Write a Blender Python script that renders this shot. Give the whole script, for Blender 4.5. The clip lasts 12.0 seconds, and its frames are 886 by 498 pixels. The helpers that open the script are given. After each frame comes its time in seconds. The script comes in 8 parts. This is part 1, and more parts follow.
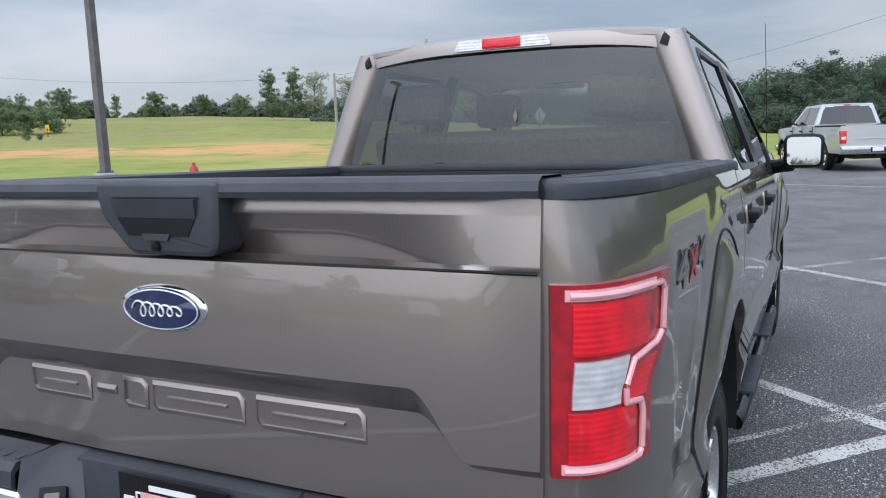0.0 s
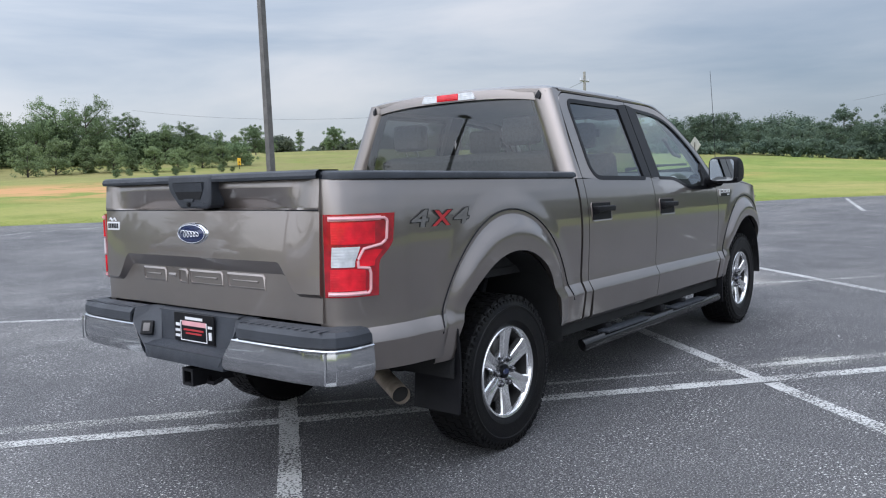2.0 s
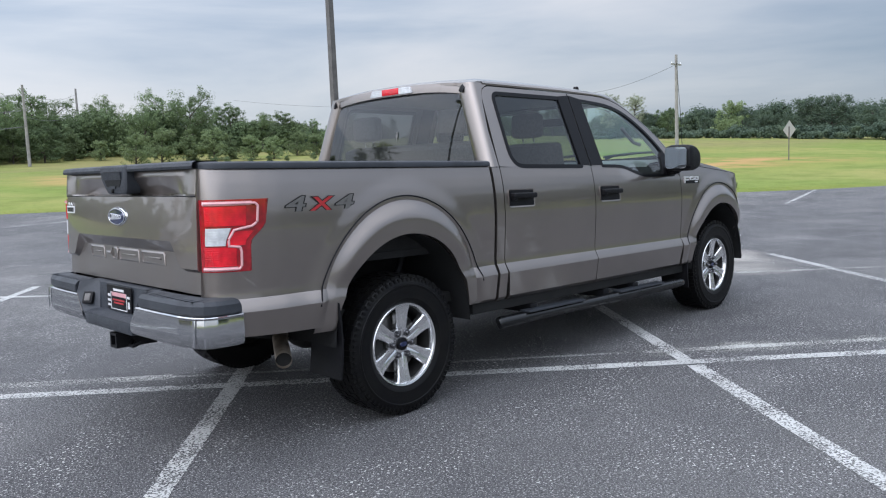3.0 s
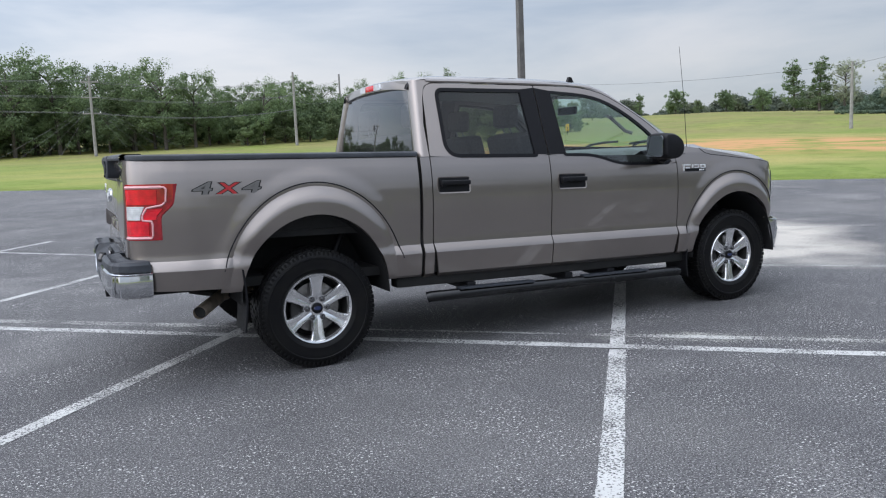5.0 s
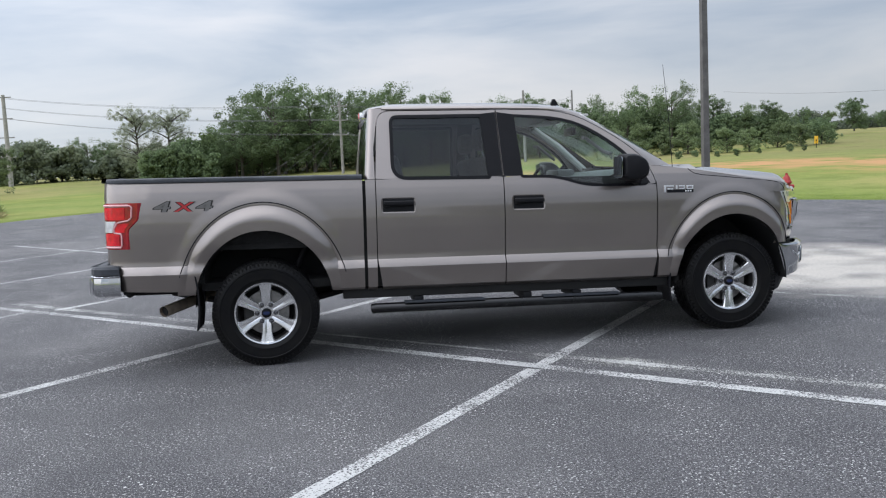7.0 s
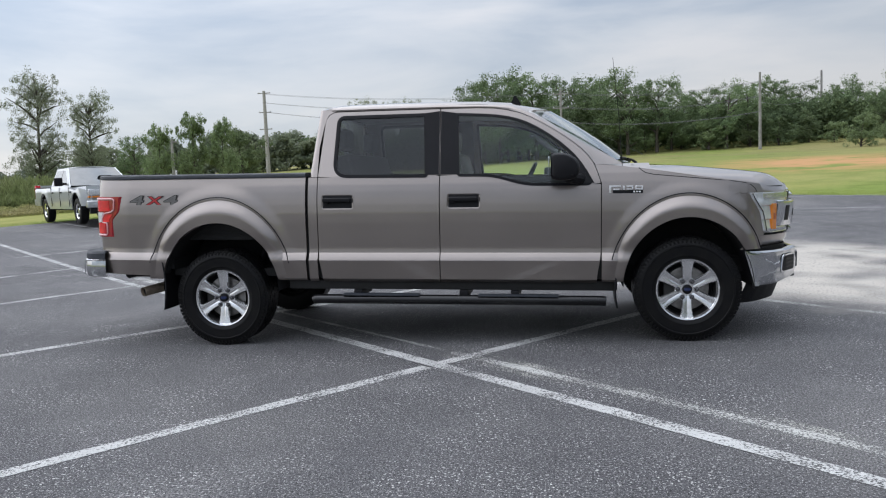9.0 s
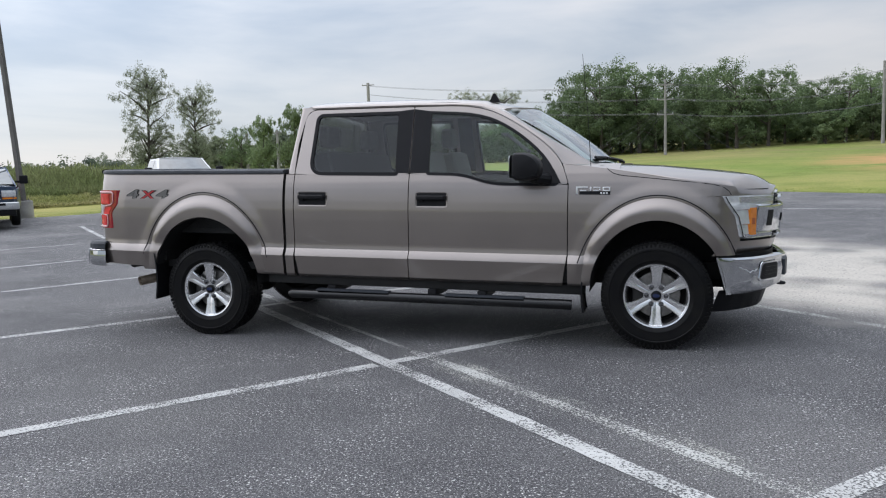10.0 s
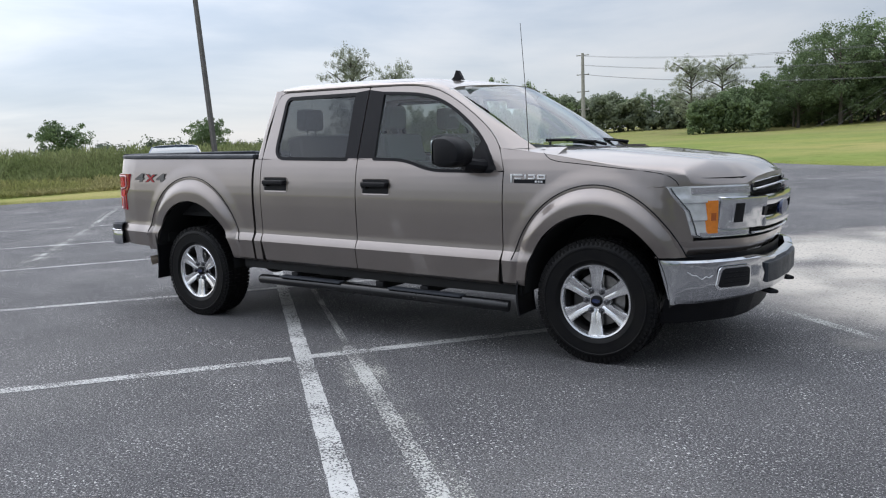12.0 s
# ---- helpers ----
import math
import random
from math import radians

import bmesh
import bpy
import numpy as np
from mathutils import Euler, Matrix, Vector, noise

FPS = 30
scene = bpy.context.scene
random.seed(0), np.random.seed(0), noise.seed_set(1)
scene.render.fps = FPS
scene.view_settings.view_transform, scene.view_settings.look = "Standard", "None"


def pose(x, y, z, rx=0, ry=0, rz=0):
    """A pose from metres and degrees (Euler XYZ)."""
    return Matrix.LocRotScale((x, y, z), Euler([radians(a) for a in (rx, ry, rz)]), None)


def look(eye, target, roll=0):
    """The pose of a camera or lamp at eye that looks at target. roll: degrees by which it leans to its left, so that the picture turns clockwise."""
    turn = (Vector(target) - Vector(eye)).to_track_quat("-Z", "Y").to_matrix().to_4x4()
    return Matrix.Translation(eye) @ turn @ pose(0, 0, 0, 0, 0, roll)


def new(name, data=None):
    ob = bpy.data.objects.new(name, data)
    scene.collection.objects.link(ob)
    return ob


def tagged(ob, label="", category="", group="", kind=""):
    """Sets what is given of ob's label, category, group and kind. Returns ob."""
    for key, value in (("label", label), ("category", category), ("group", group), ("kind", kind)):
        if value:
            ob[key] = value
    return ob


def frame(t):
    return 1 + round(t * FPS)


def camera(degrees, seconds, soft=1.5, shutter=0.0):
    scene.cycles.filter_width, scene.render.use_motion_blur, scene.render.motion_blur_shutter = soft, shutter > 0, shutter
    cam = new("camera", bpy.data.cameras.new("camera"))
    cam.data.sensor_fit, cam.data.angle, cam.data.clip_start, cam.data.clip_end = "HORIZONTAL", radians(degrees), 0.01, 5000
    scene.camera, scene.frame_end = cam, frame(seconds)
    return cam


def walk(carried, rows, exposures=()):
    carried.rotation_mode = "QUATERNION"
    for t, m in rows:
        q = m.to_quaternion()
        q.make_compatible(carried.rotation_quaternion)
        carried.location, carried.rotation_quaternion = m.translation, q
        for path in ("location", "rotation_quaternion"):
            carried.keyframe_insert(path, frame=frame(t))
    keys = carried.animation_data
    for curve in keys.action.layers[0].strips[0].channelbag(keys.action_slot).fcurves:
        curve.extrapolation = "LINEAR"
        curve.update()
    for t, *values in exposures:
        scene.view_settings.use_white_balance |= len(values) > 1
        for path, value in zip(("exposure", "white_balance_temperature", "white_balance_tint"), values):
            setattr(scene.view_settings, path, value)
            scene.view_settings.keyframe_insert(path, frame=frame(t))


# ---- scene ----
cam = camera(59.1, 12.0, 1.15)
PATH = [
    (0, (-2.318, -1.216, 1.511), (-0.539, -0.352, 1.222), -2.0),
    (0.5, (-2.627, -1.654, 1.466), (-0.899, -0.676, 1.229), -1.8),
    (1, (-2.92, -2.116, 1.423), (-1.245, -1.043, 1.214), -1.8),
    (1.5, (-3.187, -2.565, 1.418), (-1.563, -1.414, 1.224), -2.1),
    (2, (-3.241, -3.101, 1.408), (-1.677, -1.871, 1.213), -2.2),
    (2.5, (-3.052, -3.557, 1.386), (-1.558, -2.243, 1.184), -2.3),
    (3, (-2.823, -4.133, 1.382), (-1.426, -2.718, 1.163), -2.4),
    (3.5, (-2.532, -4.583, 1.351), (-1.25, -3.066, 1.122), -2.6),
    (5.5, (-1.024, -6.131, 1.381), (-0.295, -4.285, 1.141), -2.4),
    (6, (-0.519, -6.378, 1.355), (0.064, -4.478, 1.135), -2.5),
    (6.5, (-0.02, -6.686, 1.349), (0.415, -4.744, 1.152), -2.6),
    (7, (0.486, -6.812, 1.329), (0.775, -4.841, 1.148), -2.7),
    (9, (2.804, -6.937, 1.312), (2.49, -4.97, 1.126), -2.4),
    (9.5, (3.282, -6.79, 1.324), (2.844, -4.849, 1.127), -2.0),
    (10, (3.838, -6.681, 1.329), (3.261, -4.776, 1.131), -1.8),
    (10.5, (4.314, -6.417, 1.324), (3.596, -4.562, 1.117), -1.9),
    (11, (4.797, -6.155, 1.331), (3.94, -4.36, 1.116), -2.1),
    (11.5, (5.208, -5.815, 1.328), (4.218, -4.092, 1.097), -2.3),
    (12, (5.526, -5.431, 1.35), (4.435, -3.773, 1.102), -2.2),
]
walk(cam, [(t, look(eye, target, roll)) for t, eye, target, roll in PATH],
     [(0, 0.54, 6400, 13), (1.5, 0.56, 6450, 13), (3.5, 0.53, 6490, 13), (6.5, 0.42, 6650, 13), (9.0, 0.27, 6720, 13), (12.0, 0.25, 6720, 13)])

# ---- light ----
SUN_EL, SUN_AZ = 48.0, 176.0
world = bpy.data.worlds.new("sky")
scene.world = world
world.use_nodes = True
wn = world.node_tree
wn.nodes.clear()


def wire(tree, a, ao, b, bi):
    tree.links.new(a.outputs[ao], b.inputs[bi])


w_out = wn.nodes.new("ShaderNodeOutputWorld")
w_bg = wn.nodes.new("ShaderNodeBackground")
w_bg.inputs["Strength"].default_value = 1.04
w_sky = wn.nodes.new("ShaderNodeTexSky")
w_sky.sky_type = "NISHITA"
w_sky.sun_disc = False
w_sky.sun_elevation = radians(SUN_EL)
w_sky.sun_rotation = radians(90 - SUN_AZ)
w_scale = wn.nodes.new("ShaderNodeVectorMath")
w_scale.operation = "SCALE"
w_scale.inputs["Scale"].default_value = 0.10
w_tc = wn.nodes.new("ShaderNodeTexCoord")
w_map = wn.nodes.new("ShaderNodeMapping")
w_map.inputs["Scale"].default_value = (1.0, 1.0, 5.5)
w_map.inputs["Rotation"].default_value = (0.03, 0.05, 0.4)
w_n1 = wn.nodes.new("ShaderNodeTexNoise")
w_n1.inputs["Scale"].default_value = 1.7
w_n1.inputs["Detail"].default_value = 7.0
w_n1.inputs["Roughness"].default_value = 0.52
w_n1.inputs["Distortion"].default_value = 0.35
w_r1 = wn.nodes.new("ShaderNodeValToRGB")
for p_, c_ in ((0.30, (0.31, 0.40, 0.515, 1)), (0.45, (0.435, 0.512, 0.61, 1)), (0.55, (0.57, 0.63, 0.70, 1)), (0.68, (0.71, 0.74, 0.78, 1))):
    el_ = w_r1.color_ramp.elements.new(p_)
    el_.color = c_
w_r1.color_ramp.elements.remove(w_r1.color_ramp.elements[0])
w_r1.color_ramp.elements.remove(w_r1.color_ramp.elements[len(w_r1.color_ramp.elements) - 1])
w_mix = wn.nodes.new("ShaderNodeMix")
w_mix.data_type = "RGBA"
w_mix.inputs[0].default_value = 0.80
wire(wn, w_tc, "Generated", w_map, "Vector")
wire(wn, w_map, "Vector", w_n1, "Vector")
wire(wn, w_n1, "Fac", w_r1, "Fac")
wire(wn, w_sky, "Color", w_scale, 0)
wn.links.new(w_scale.outputs[0], w_mix.inputs[6])
wn.links.new(w_r1.outputs["Color"], w_mix.inputs[7])
# overcast skies grow brighter towards the zenith
w_sep = wn.nodes.new("ShaderNodeSeparateXYZ")
wire(wn, w_tc, "Generated", w_sep, "Vector")
w_up = wn.nodes.new("ShaderNodeMapRange")
w_up.inputs["From Min"].default_value, w_up.inputs["From Max"].default_value = 0.0, 1.0
w_up.inputs["To Min"].default_value, w_up.inputs["To Max"].default_value = 0.78, 2.7
w_abs = wn.nodes.new("ShaderNodeMath")
w_abs.operation = "MAXIMUM"
w_abs.inputs[1].default_value = 0.0
wire(wn, w_sep, "Z", w_abs, 0)
w_bend = wn.nodes.new("ShaderNodeMath")
w_bend.operation = "POWER"
w_bend.inputs[1].default_value = 1.6
wn.links.new(w_abs.outputs[0], w_bend.inputs[0])
wn.links.new(w_bend.outputs[0], w_up.inputs["Value"])
# and towards the hidden sun
w_dot = wn.nodes.new("ShaderNodeVectorMath")
w_dot.operation = "DOT_PRODUCT"
w_dot.inputs[1].default_value = (math.cos(radians(SUN_AZ)), math.sin(radians(SUN_AZ)), 0.0)
wire(wn, w_tc, "Generated", w_dot, 0)
w_east = wn.nodes.new("ShaderNodeMath")
w_east.operation = "MULTIPLY_ADD"
w_east.inputs[1].default_value, w_east.inputs[2].default_value = 0.27, 1.0
wn.links.new(w_dot.outputs["Value"], w_east.inputs[0])
w_glow = wn.nodes.new("ShaderNodeVectorMath")
w_glow.operation = "DOT_PRODUCT"
w_glow.inputs[1].default_value = (math.cos(radians(SUN_AZ)) * math.cos(radians(SUN_EL)), math.sin(radians(SUN_AZ)) * math.cos(radians(SUN_EL)), math.sin(radians(SUN_EL)))
wire(wn, w_tc, "Generated", w_glow, 0)
w_pos = wn.nodes.new("ShaderNodeMath")
w_pos.operation = "MAXIMUM"
w_pos.inputs[1].default_value = 0.0
wn.links.new(w_glow.outputs["Value"], w_pos.inputs[0])
w_pow = wn.nodes.new("ShaderNodeMath")
w_pow.operation = "POWER"
w_pow.inputs[1].default_value = 5.0
wn.links.new(w_pos.outputs[0], w_pow.inputs[0])
w_add = wn.nodes.new("ShaderNodeMath")
w_add.operation = "MULTIPLY_ADD"
w_add.inputs[1].default_value = 1.0
wn.links.new(w_pow.outputs[0], w_add.inputs[0])
w_both = wn.nodes.new("ShaderNodeMath")
w_both.operation = "MULTIPLY"
wn.links.new(w_up.outputs[0], w_both.inputs[0])
wn.links.new(w_east.outputs[0], w_both.inputs[1])
w_mul = wn.nodes.new("ShaderNodeVectorMath")
w_mul.operation = "SCALE"
wn.links.new(w_mix.outputs[2], w_mul.inputs[0])
wn.links.new(w_both.outputs[0], w_add.inputs[2])
wn.links.new(w_add.outputs[0], w_mul.inputs["Scale"])
wn.links.new(w_mul.outputs[0], w_bg.inputs["Color"])
wire(wn, w_bg, "Background", w_out, "Surface")

sun_data = bpy.data.lights.new("sun", "SUN")
sun_data.energy = 0.75
sun_data.angle = radians(120)
sun_data.color = (1.0, 0.96, 0.9)
sun = new("sun", sun_data)
_se, _sa = radians(SUN_EL), radians(SUN_AZ)
sun.matrix_world = look((40 * math.cos(_sa) * math.cos(_se), 40 * math.sin(_sa) * math.cos(_se), 40 * math.sin(_se)), (0, 0, 0))


# ---- materials ----
def mat(name, col, rough=0.5, metal=0.0, vary=0.12, scale=6.0, bump=0.0, bscale=80.0, coat=0.0, coat_rough=0.04, col2=None, lo=0.35, hi=0.65, rvary=0.0, spec=0.5, per_piece=0.0, fine=0.0, fscale=300.0):
    m = bpy.data.materials.new(name)
    m.use_nodes = True
    t = m.node_tree
    b = t.nodes["Principled BSDF"]
    b.inputs["Roughness"].default_value = rough
    b.inputs["Metallic"].default_value = metal
    b.inputs["Specular IOR Level"].default_value = spec
    if coat:
        b.inputs["Coat Weight"].default_value = coat
        b.inputs["Coat Roughness"].default_value = coat_rough
    tc = t.nodes.new("ShaderNodeTexCoord")
    n = t.nodes.new("ShaderNodeTexNoise")
    n.inputs["Scale"].default_value = scale
    n.inputs["Detail"].default_value = 5
    wire(t, tc, "Object", n, "Vector")
    r = t.nodes.new("ShaderNodeMapRange")
    r.inputs["From Min"].default_value, r.inputs["From Max"].default_value = lo, hi
    wire(t, n, "Fac", r, "Value")
    mx = t.nodes.new("ShaderNodeMix")
    mx.data_type = "RGBA"
    c2 = col2 or tuple(c * (1 - vary) for c in col)
    mx.inputs[6].default_value = (*col, 1)
    mx.inputs[7].default_value = (*c2, 1)
    t.links.new(r.outputs[0], mx.inputs[0])
    last = mx.outputs[2]
    if fine:
        n3 = t.nodes.new("ShaderNodeTexNoise")
        n3.inputs["Scale"].default_value = fscale
        n3.inputs["Detail"].default_value = 2
        wire(t, tc, "Object", n3, "Vector")
        r3 = t.nodes.new("ShaderNodeMapRange")
        r3.inputs["From Min"].default_value, r3.inputs["From Max"].default_value = 0.35, 0.65
        r3.inputs["To Min"].default_value, r3.inputs["To Max"].default_value = 1 - fine, 1 + fine
        wire(t, n3, "Fac", r3, "Value")
        v3 = t.nodes.new("ShaderNodeVectorMath")
        v3.operation = "SCALE"
        t.links.new(last, v3.inputs[0])
        t.links.new(r3.outputs[0], v3.inputs["Scale"])
        last = v3.outputs[0]
    if per_piece:
        oi = t.nodes.new("ShaderNodeObjectInfo")
        r4 = t.nodes.new("ShaderNodeMapRange")
        r4.inputs["To Min"].default_value, r4.inputs["To Max"].default_value = 1 - per_piece, 1 + per_piece
        wire(t, oi, "Random", r4, "Value")
        v4 = t.nodes.new("ShaderNodeVectorMath")
        v4.operation = "SCALE"
        t.links.new(last, v4.inputs[0])
        t.links.new(r4.outputs[0], v4.inputs["Scale"])
        last = v4.outputs[0]
    t.links.new(last, b.inputs["Base Color"])
    if rvary:
        r2 = t.nodes.new("ShaderNodeMapRange")
        r2.inputs["From Min"].default_value, r2.inputs["From Max"].default_value = 0.3, 0.7
        r2.inputs["To Min"].default_value, r2.inputs["To Max"].default_value = max(0.0, rough - rvary), min(1.0, rough + rvary)
        wire(t, n, "Fac", r2, "Value")
        t.links.new(r2.outputs[0], b.inputs["Roughness"])
    if bump:
        n2 = t.nodes.new("ShaderNodeTexNoise")
        n2.inputs["Scale"].default_value = bscale
        n2.inputs["Detail"].default_value = 4
        wire(t, tc, "Object", n2, "Vector")
        bp = t.nodes.new("ShaderNodeBump")
        bp.inputs["Strength"].default_value = bump
        bp.inputs["Distance"].default_value = 0.01
        wire(t, n2, "Fac", bp, "Height")
        wire(t, bp, "Normal", b, "Normal")
    return m


def ribbed(m, across, depth, ribs, dots):
    """Presses fine prism ribs into a lamp lens."""
    t = m.node_tree
    b = t.nodes["Principled BSDF"]
    tc = next(n for n in t.nodes if n.type == "TEX_COORD")
    heights = []
    for axis, scale in (("Z", ribs), (across, dots)):
        wv = t.nodes.new("ShaderNodeTexWave")
        wv.bands_direction = axis
        wv.inputs["Scale"].default_value = scale
        wv.inputs["Distortion"].default_value = 0.6
        wv.inputs["Detail"].default_value = 1.0
        wire(t, tc, "Object", wv, "Vector")
        heights.append(wv.outputs["Fac"])
    ad = t.nodes.new("ShaderNodeMath")
    ad.operation = "ADD"
    t.links.new(heights[0], ad.inputs[0])
    t.links.new(heights[1], ad.inputs[1])
    bp = t.nodes.new("ShaderNodeBump")
    bp.inputs["Strength"].default_value = depth
    bp.inputs["Distance"].default_value = 0.004
    t.links.new(ad.outputs[0], bp.inputs["Height"])
    wire(t, bp, "Normal", b, "Normal")
    return m


def glass(name, tint, gloss_ior=1.45, rough=0.0):
    m = bpy.data.materials.new(name)
    m.use_nodes = True
    t = m.node_tree
    t.nodes.remove(t.nodes["Principled BSDF"])
    out = t.nodes["Material Output"]
    tr = t.nodes.new("ShaderNodeBsdfTransparent")
    tr.inputs["Color"].default_value = (*tint, 1)
    gl = t.nodes.new("ShaderNodeBsdfGlossy")
    gl.inputs["Roughness"].default_value = rough
    gl.inputs["Color"].default_value = (0.95, 0.97, 1.0, 1)
    lw = t.nodes.new("ShaderNodeLayerWeight")
    pw = t.nodes.new("ShaderNodeMath")
    pw.operation = "POWER"
    pw.inputs[1].default_value = 3.4
    wire(t, lw, "Facing", pw, 0)
    base = 0.9 * ((gloss_ior - 1) / (gloss_ior + 1)) ** 2
    fr = t.nodes.new("ShaderNodeMath")
    fr.operation = "MULTIPLY_ADD"
    wire(t, pw, "Value", fr, 0)
    fr.inputs[1].default_value, fr.inputs[2].default_value = 0.95 - base, base
    mx = t.nodes.new("ShaderNodeMixShader")
    wire(t, fr, "Value", mx, 0)
    wire(t, tr, "BSDF", mx, 1)
    wire(t, gl, "BSDF", mx, 2)
    wire(t, mx, "Shader", out, "Surface")
    return m


PAINT = mat("brown_grey_metallic_paint", (0.278, 0.243, 0.224), 0.33, 0.90, 0.05, 3.0, coat=1.0, coat_rough=0.012, fine=0.06, fscale=900)
PAINT.node_tree.nodes["Principled BSDF"].inputs["Coat IOR"].default_value = 1.62
BLACK = mat("black_textured_plastic", (0.009, 0.009, 0.011), 0.5, 0, 0.3, 12, bump=0.15, bscale=500, spec=0.22)
GLOSSBLACK = mat("glossy_black_tube", (0.008, 0.008, 0.009), 0.22, 0, 0.2, 10, rvary=0.08, spec=0.5)
GREYPL = mat("charcoal_plastic", (0.040, 0.045, 0.055), 0.5, 0, 0.25, 9, bump=0.25, bscale=500, rvary=0.06, spec=0.4)
TRIM = mat("black_satin_trim", (0.010, 0.010, 0.012), 0.3, 0, 0.2, 8, spec=0.14)
RUBBER = mat("tyre_rubber", (0.0055, 0.0055, 0.0065), 0.42, 0, 0.35, 9, bump=0.15, bscale=220, col2=(0.009, 0.0088, 0.0085), spec=0.15)
DARK = mat("dark_underbody", (0.012, 0.012, 0.012), 0.85, 0, 0.4, 7)
LINER = mat("wheel_well_liner", (0.012, 0.012, 0.013), 0.8, 0, 0.4, 7, bump=0.2, bscale=90)
CHROME = mat("chrome", (0.72, 0.73, 0.75), 0.10, 1.0, 0.08, 5, rvary=0.05)
BUMPCHROME = mat("scuffed_chrome", (0.58, 0.59, 0.61), 0.09, 1.0, 0.08, 5, rvary=0.05, fine=0.03, fscale=60)
ALLOY = mat("machined_alloy", (0.84, 0.84, 0.85), 0.20, 0.92, 0.08, 9, coat=0.5)
SATIN = mat("satin_badge_metal", (0.84, 0.84, 0.85), 0.30, 0.55, 0.05, 20, coat=0.4)
ALLOYD = mat("dark_alloy", (0.035, 0.034, 0.033), 0.6, 0.4, 0.3, 9)
STEEL = mat("brake_steel", (0.30, 0.29, 0.28), 0.35, 0.9, 0.3, 30)
EXHAUST = mat("exhaust_steel", (0.52, 0.43, 0.34), 0.5, 0.55, 0.4, 14, rvary=0.1)
REDLENS = ribbed(mat("red_lens", (0.86, 0.006, 0.022), 0.22, 0, 0.35, 14, coat=1.0, col2=(0.50, 0.003, 0.012), spec=0.3), "Y", 0.16, 30, 16)
REDDEEP = mat("deep_red_lens", (0.42, 0.004, 0.014), 0.14, 0, 0.4, 30, coat=1.0)
PINK = mat("light_guide", (0.80, 0.40, 0.42), 0.2, 0, 0.1, 20, coat=1.0)
CLEARLENS = ribbed(mat("clear_ribbed_lens", (0.74, 0.75, 0.77), 0.2, 0.3, 0.25, 30, coat=1.0), "Y", 0.14, 26, 12)
HEADL = mat("headlamp_reflector", (0.86, 0.87, 0.89), 0.14, 0.45, 0.22, 14, coat=1.0, bump=0.22, bscale=16)
HEADDARK = mat("headlamp_bezel", (0.05, 0.055, 0.06), 0.2, 0.4, 0.3, 12, coat=1.0)
AMBER = mat("amber_lens", (0.80, 0.23, 0.012), 0.2, 0, 0.15, 30, coat=1.0)
AMBERD = mat("dark_amber_lens", (0.45, 0.10, 0.008), 0.2, 0, 0.15, 30, coat=1.0)
BLUE = mat("blue_enamel", (0.010, 0.022, 0.085), 0.18, 0.2, 0.1, 12, coat=1.0)
WHITE = mat("white_print", (0.75, 0.75, 0.76), 0.4, 0, 0.05, 12)
REDPR = mat("red_print", (0.45, 0.03, 0.035), 0.4, 0, 0.08, 12)
DECALO = mat("dark_decal_outline", (0.020, 0.019, 0.019), 0.35, 0.2, 0.08, 20)
DECALG = mat("grey_decal", (0.17, 0.165, 0.16), 0.35, 0.2, 0.08, 20)
CLOTH = mat("grey_seat_cloth", (0.23, 0.225, 0.22), 0.9, 0, 0.25, 60, bump=0.4, bscale=500)
DASH = mat("grey_dash_plastic", (0.17, 0.17, 0.168), 0.6, 0, 0.15, 9, bump=0.2, bscale=300)
HEADLINER = mat("pale_headliner", (0.62, 0.61, 0.59), 0.95, 0, 0.08, 20)
BEDLINER = mat("bed_liner", (0.020, 0.020, 0.021), 0.7, 0, 0.3, 20, bump=0.5, bscale=150)
GLASSF = glass("clear_window_glass", (0.90, 0.97, 0.945), 1.5)
GLASSR = glass("privacy_glass", (0.31, 0.33, 0.325), 1.5)
GLASSB = glass("rear_window_glass", (0.33, 0.345, 0.345), 1.75)
GLASSW = glass("windscreen_glass", (0.70, 0.86, 0.81), 1.95)
CONC = mat("concrete", (0.42, 0.40, 0.37), 0.9, 0, 0.25, 5, bump=0.4, bscale=60)
GALV = mat("weathered_pole_steel", (0.16, 0.15, 0.145), 0.6, 0.3, 0.3, 4, fine=0.1, fscale=30)
POLEWOOD = mat("grey_pole_wood", (0.34, 0.325, 0.31), 0.9, 0, 0.3, 2)
WIRE = mat("wire", (0.15, 0.15, 0.16), 0.5, 0.3)
SILVER = mat("silver_paint", (0.55, 0.56, 0.57), 0.32, 0.6, 0.05, 3, coat=1.0)
WHITEP = mat("white_paint", (0.74, 0.76, 0.78), 0.3, 0, 0.05, 3, coat=1.0)
BLUEP = mat("grey_blue_paint", (0.055, 0.085, 0.15), 0.3, 0.5, 0.08, 3, coat=1.0)
BLACKP = mat("black_paint", (0.015, 0.015, 0.022), 0.3, 0, 0.1, 3, coat=0.6)


# ---- mesh helpers ----
def part(name, bm, material, parent=None, label="", sharp=32, closed=False, tri=False):
    if closed:
        bmesh.ops.recalc_face_normals(bm, faces=bm.faces)
    me = bpy.data.meshes.new(name)
    bm.to_mesh(me)
    bm.free()
    me.materials.append(material)
    for p in me.polygons:
        p.use_smooth = True
    me.set_sharp_from_angle(angle=radians(sharp))
    ob = new(name, me)
    if parent is not None:
        ob.parent = parent
    if label:
        ob["label"] = label
    return ob


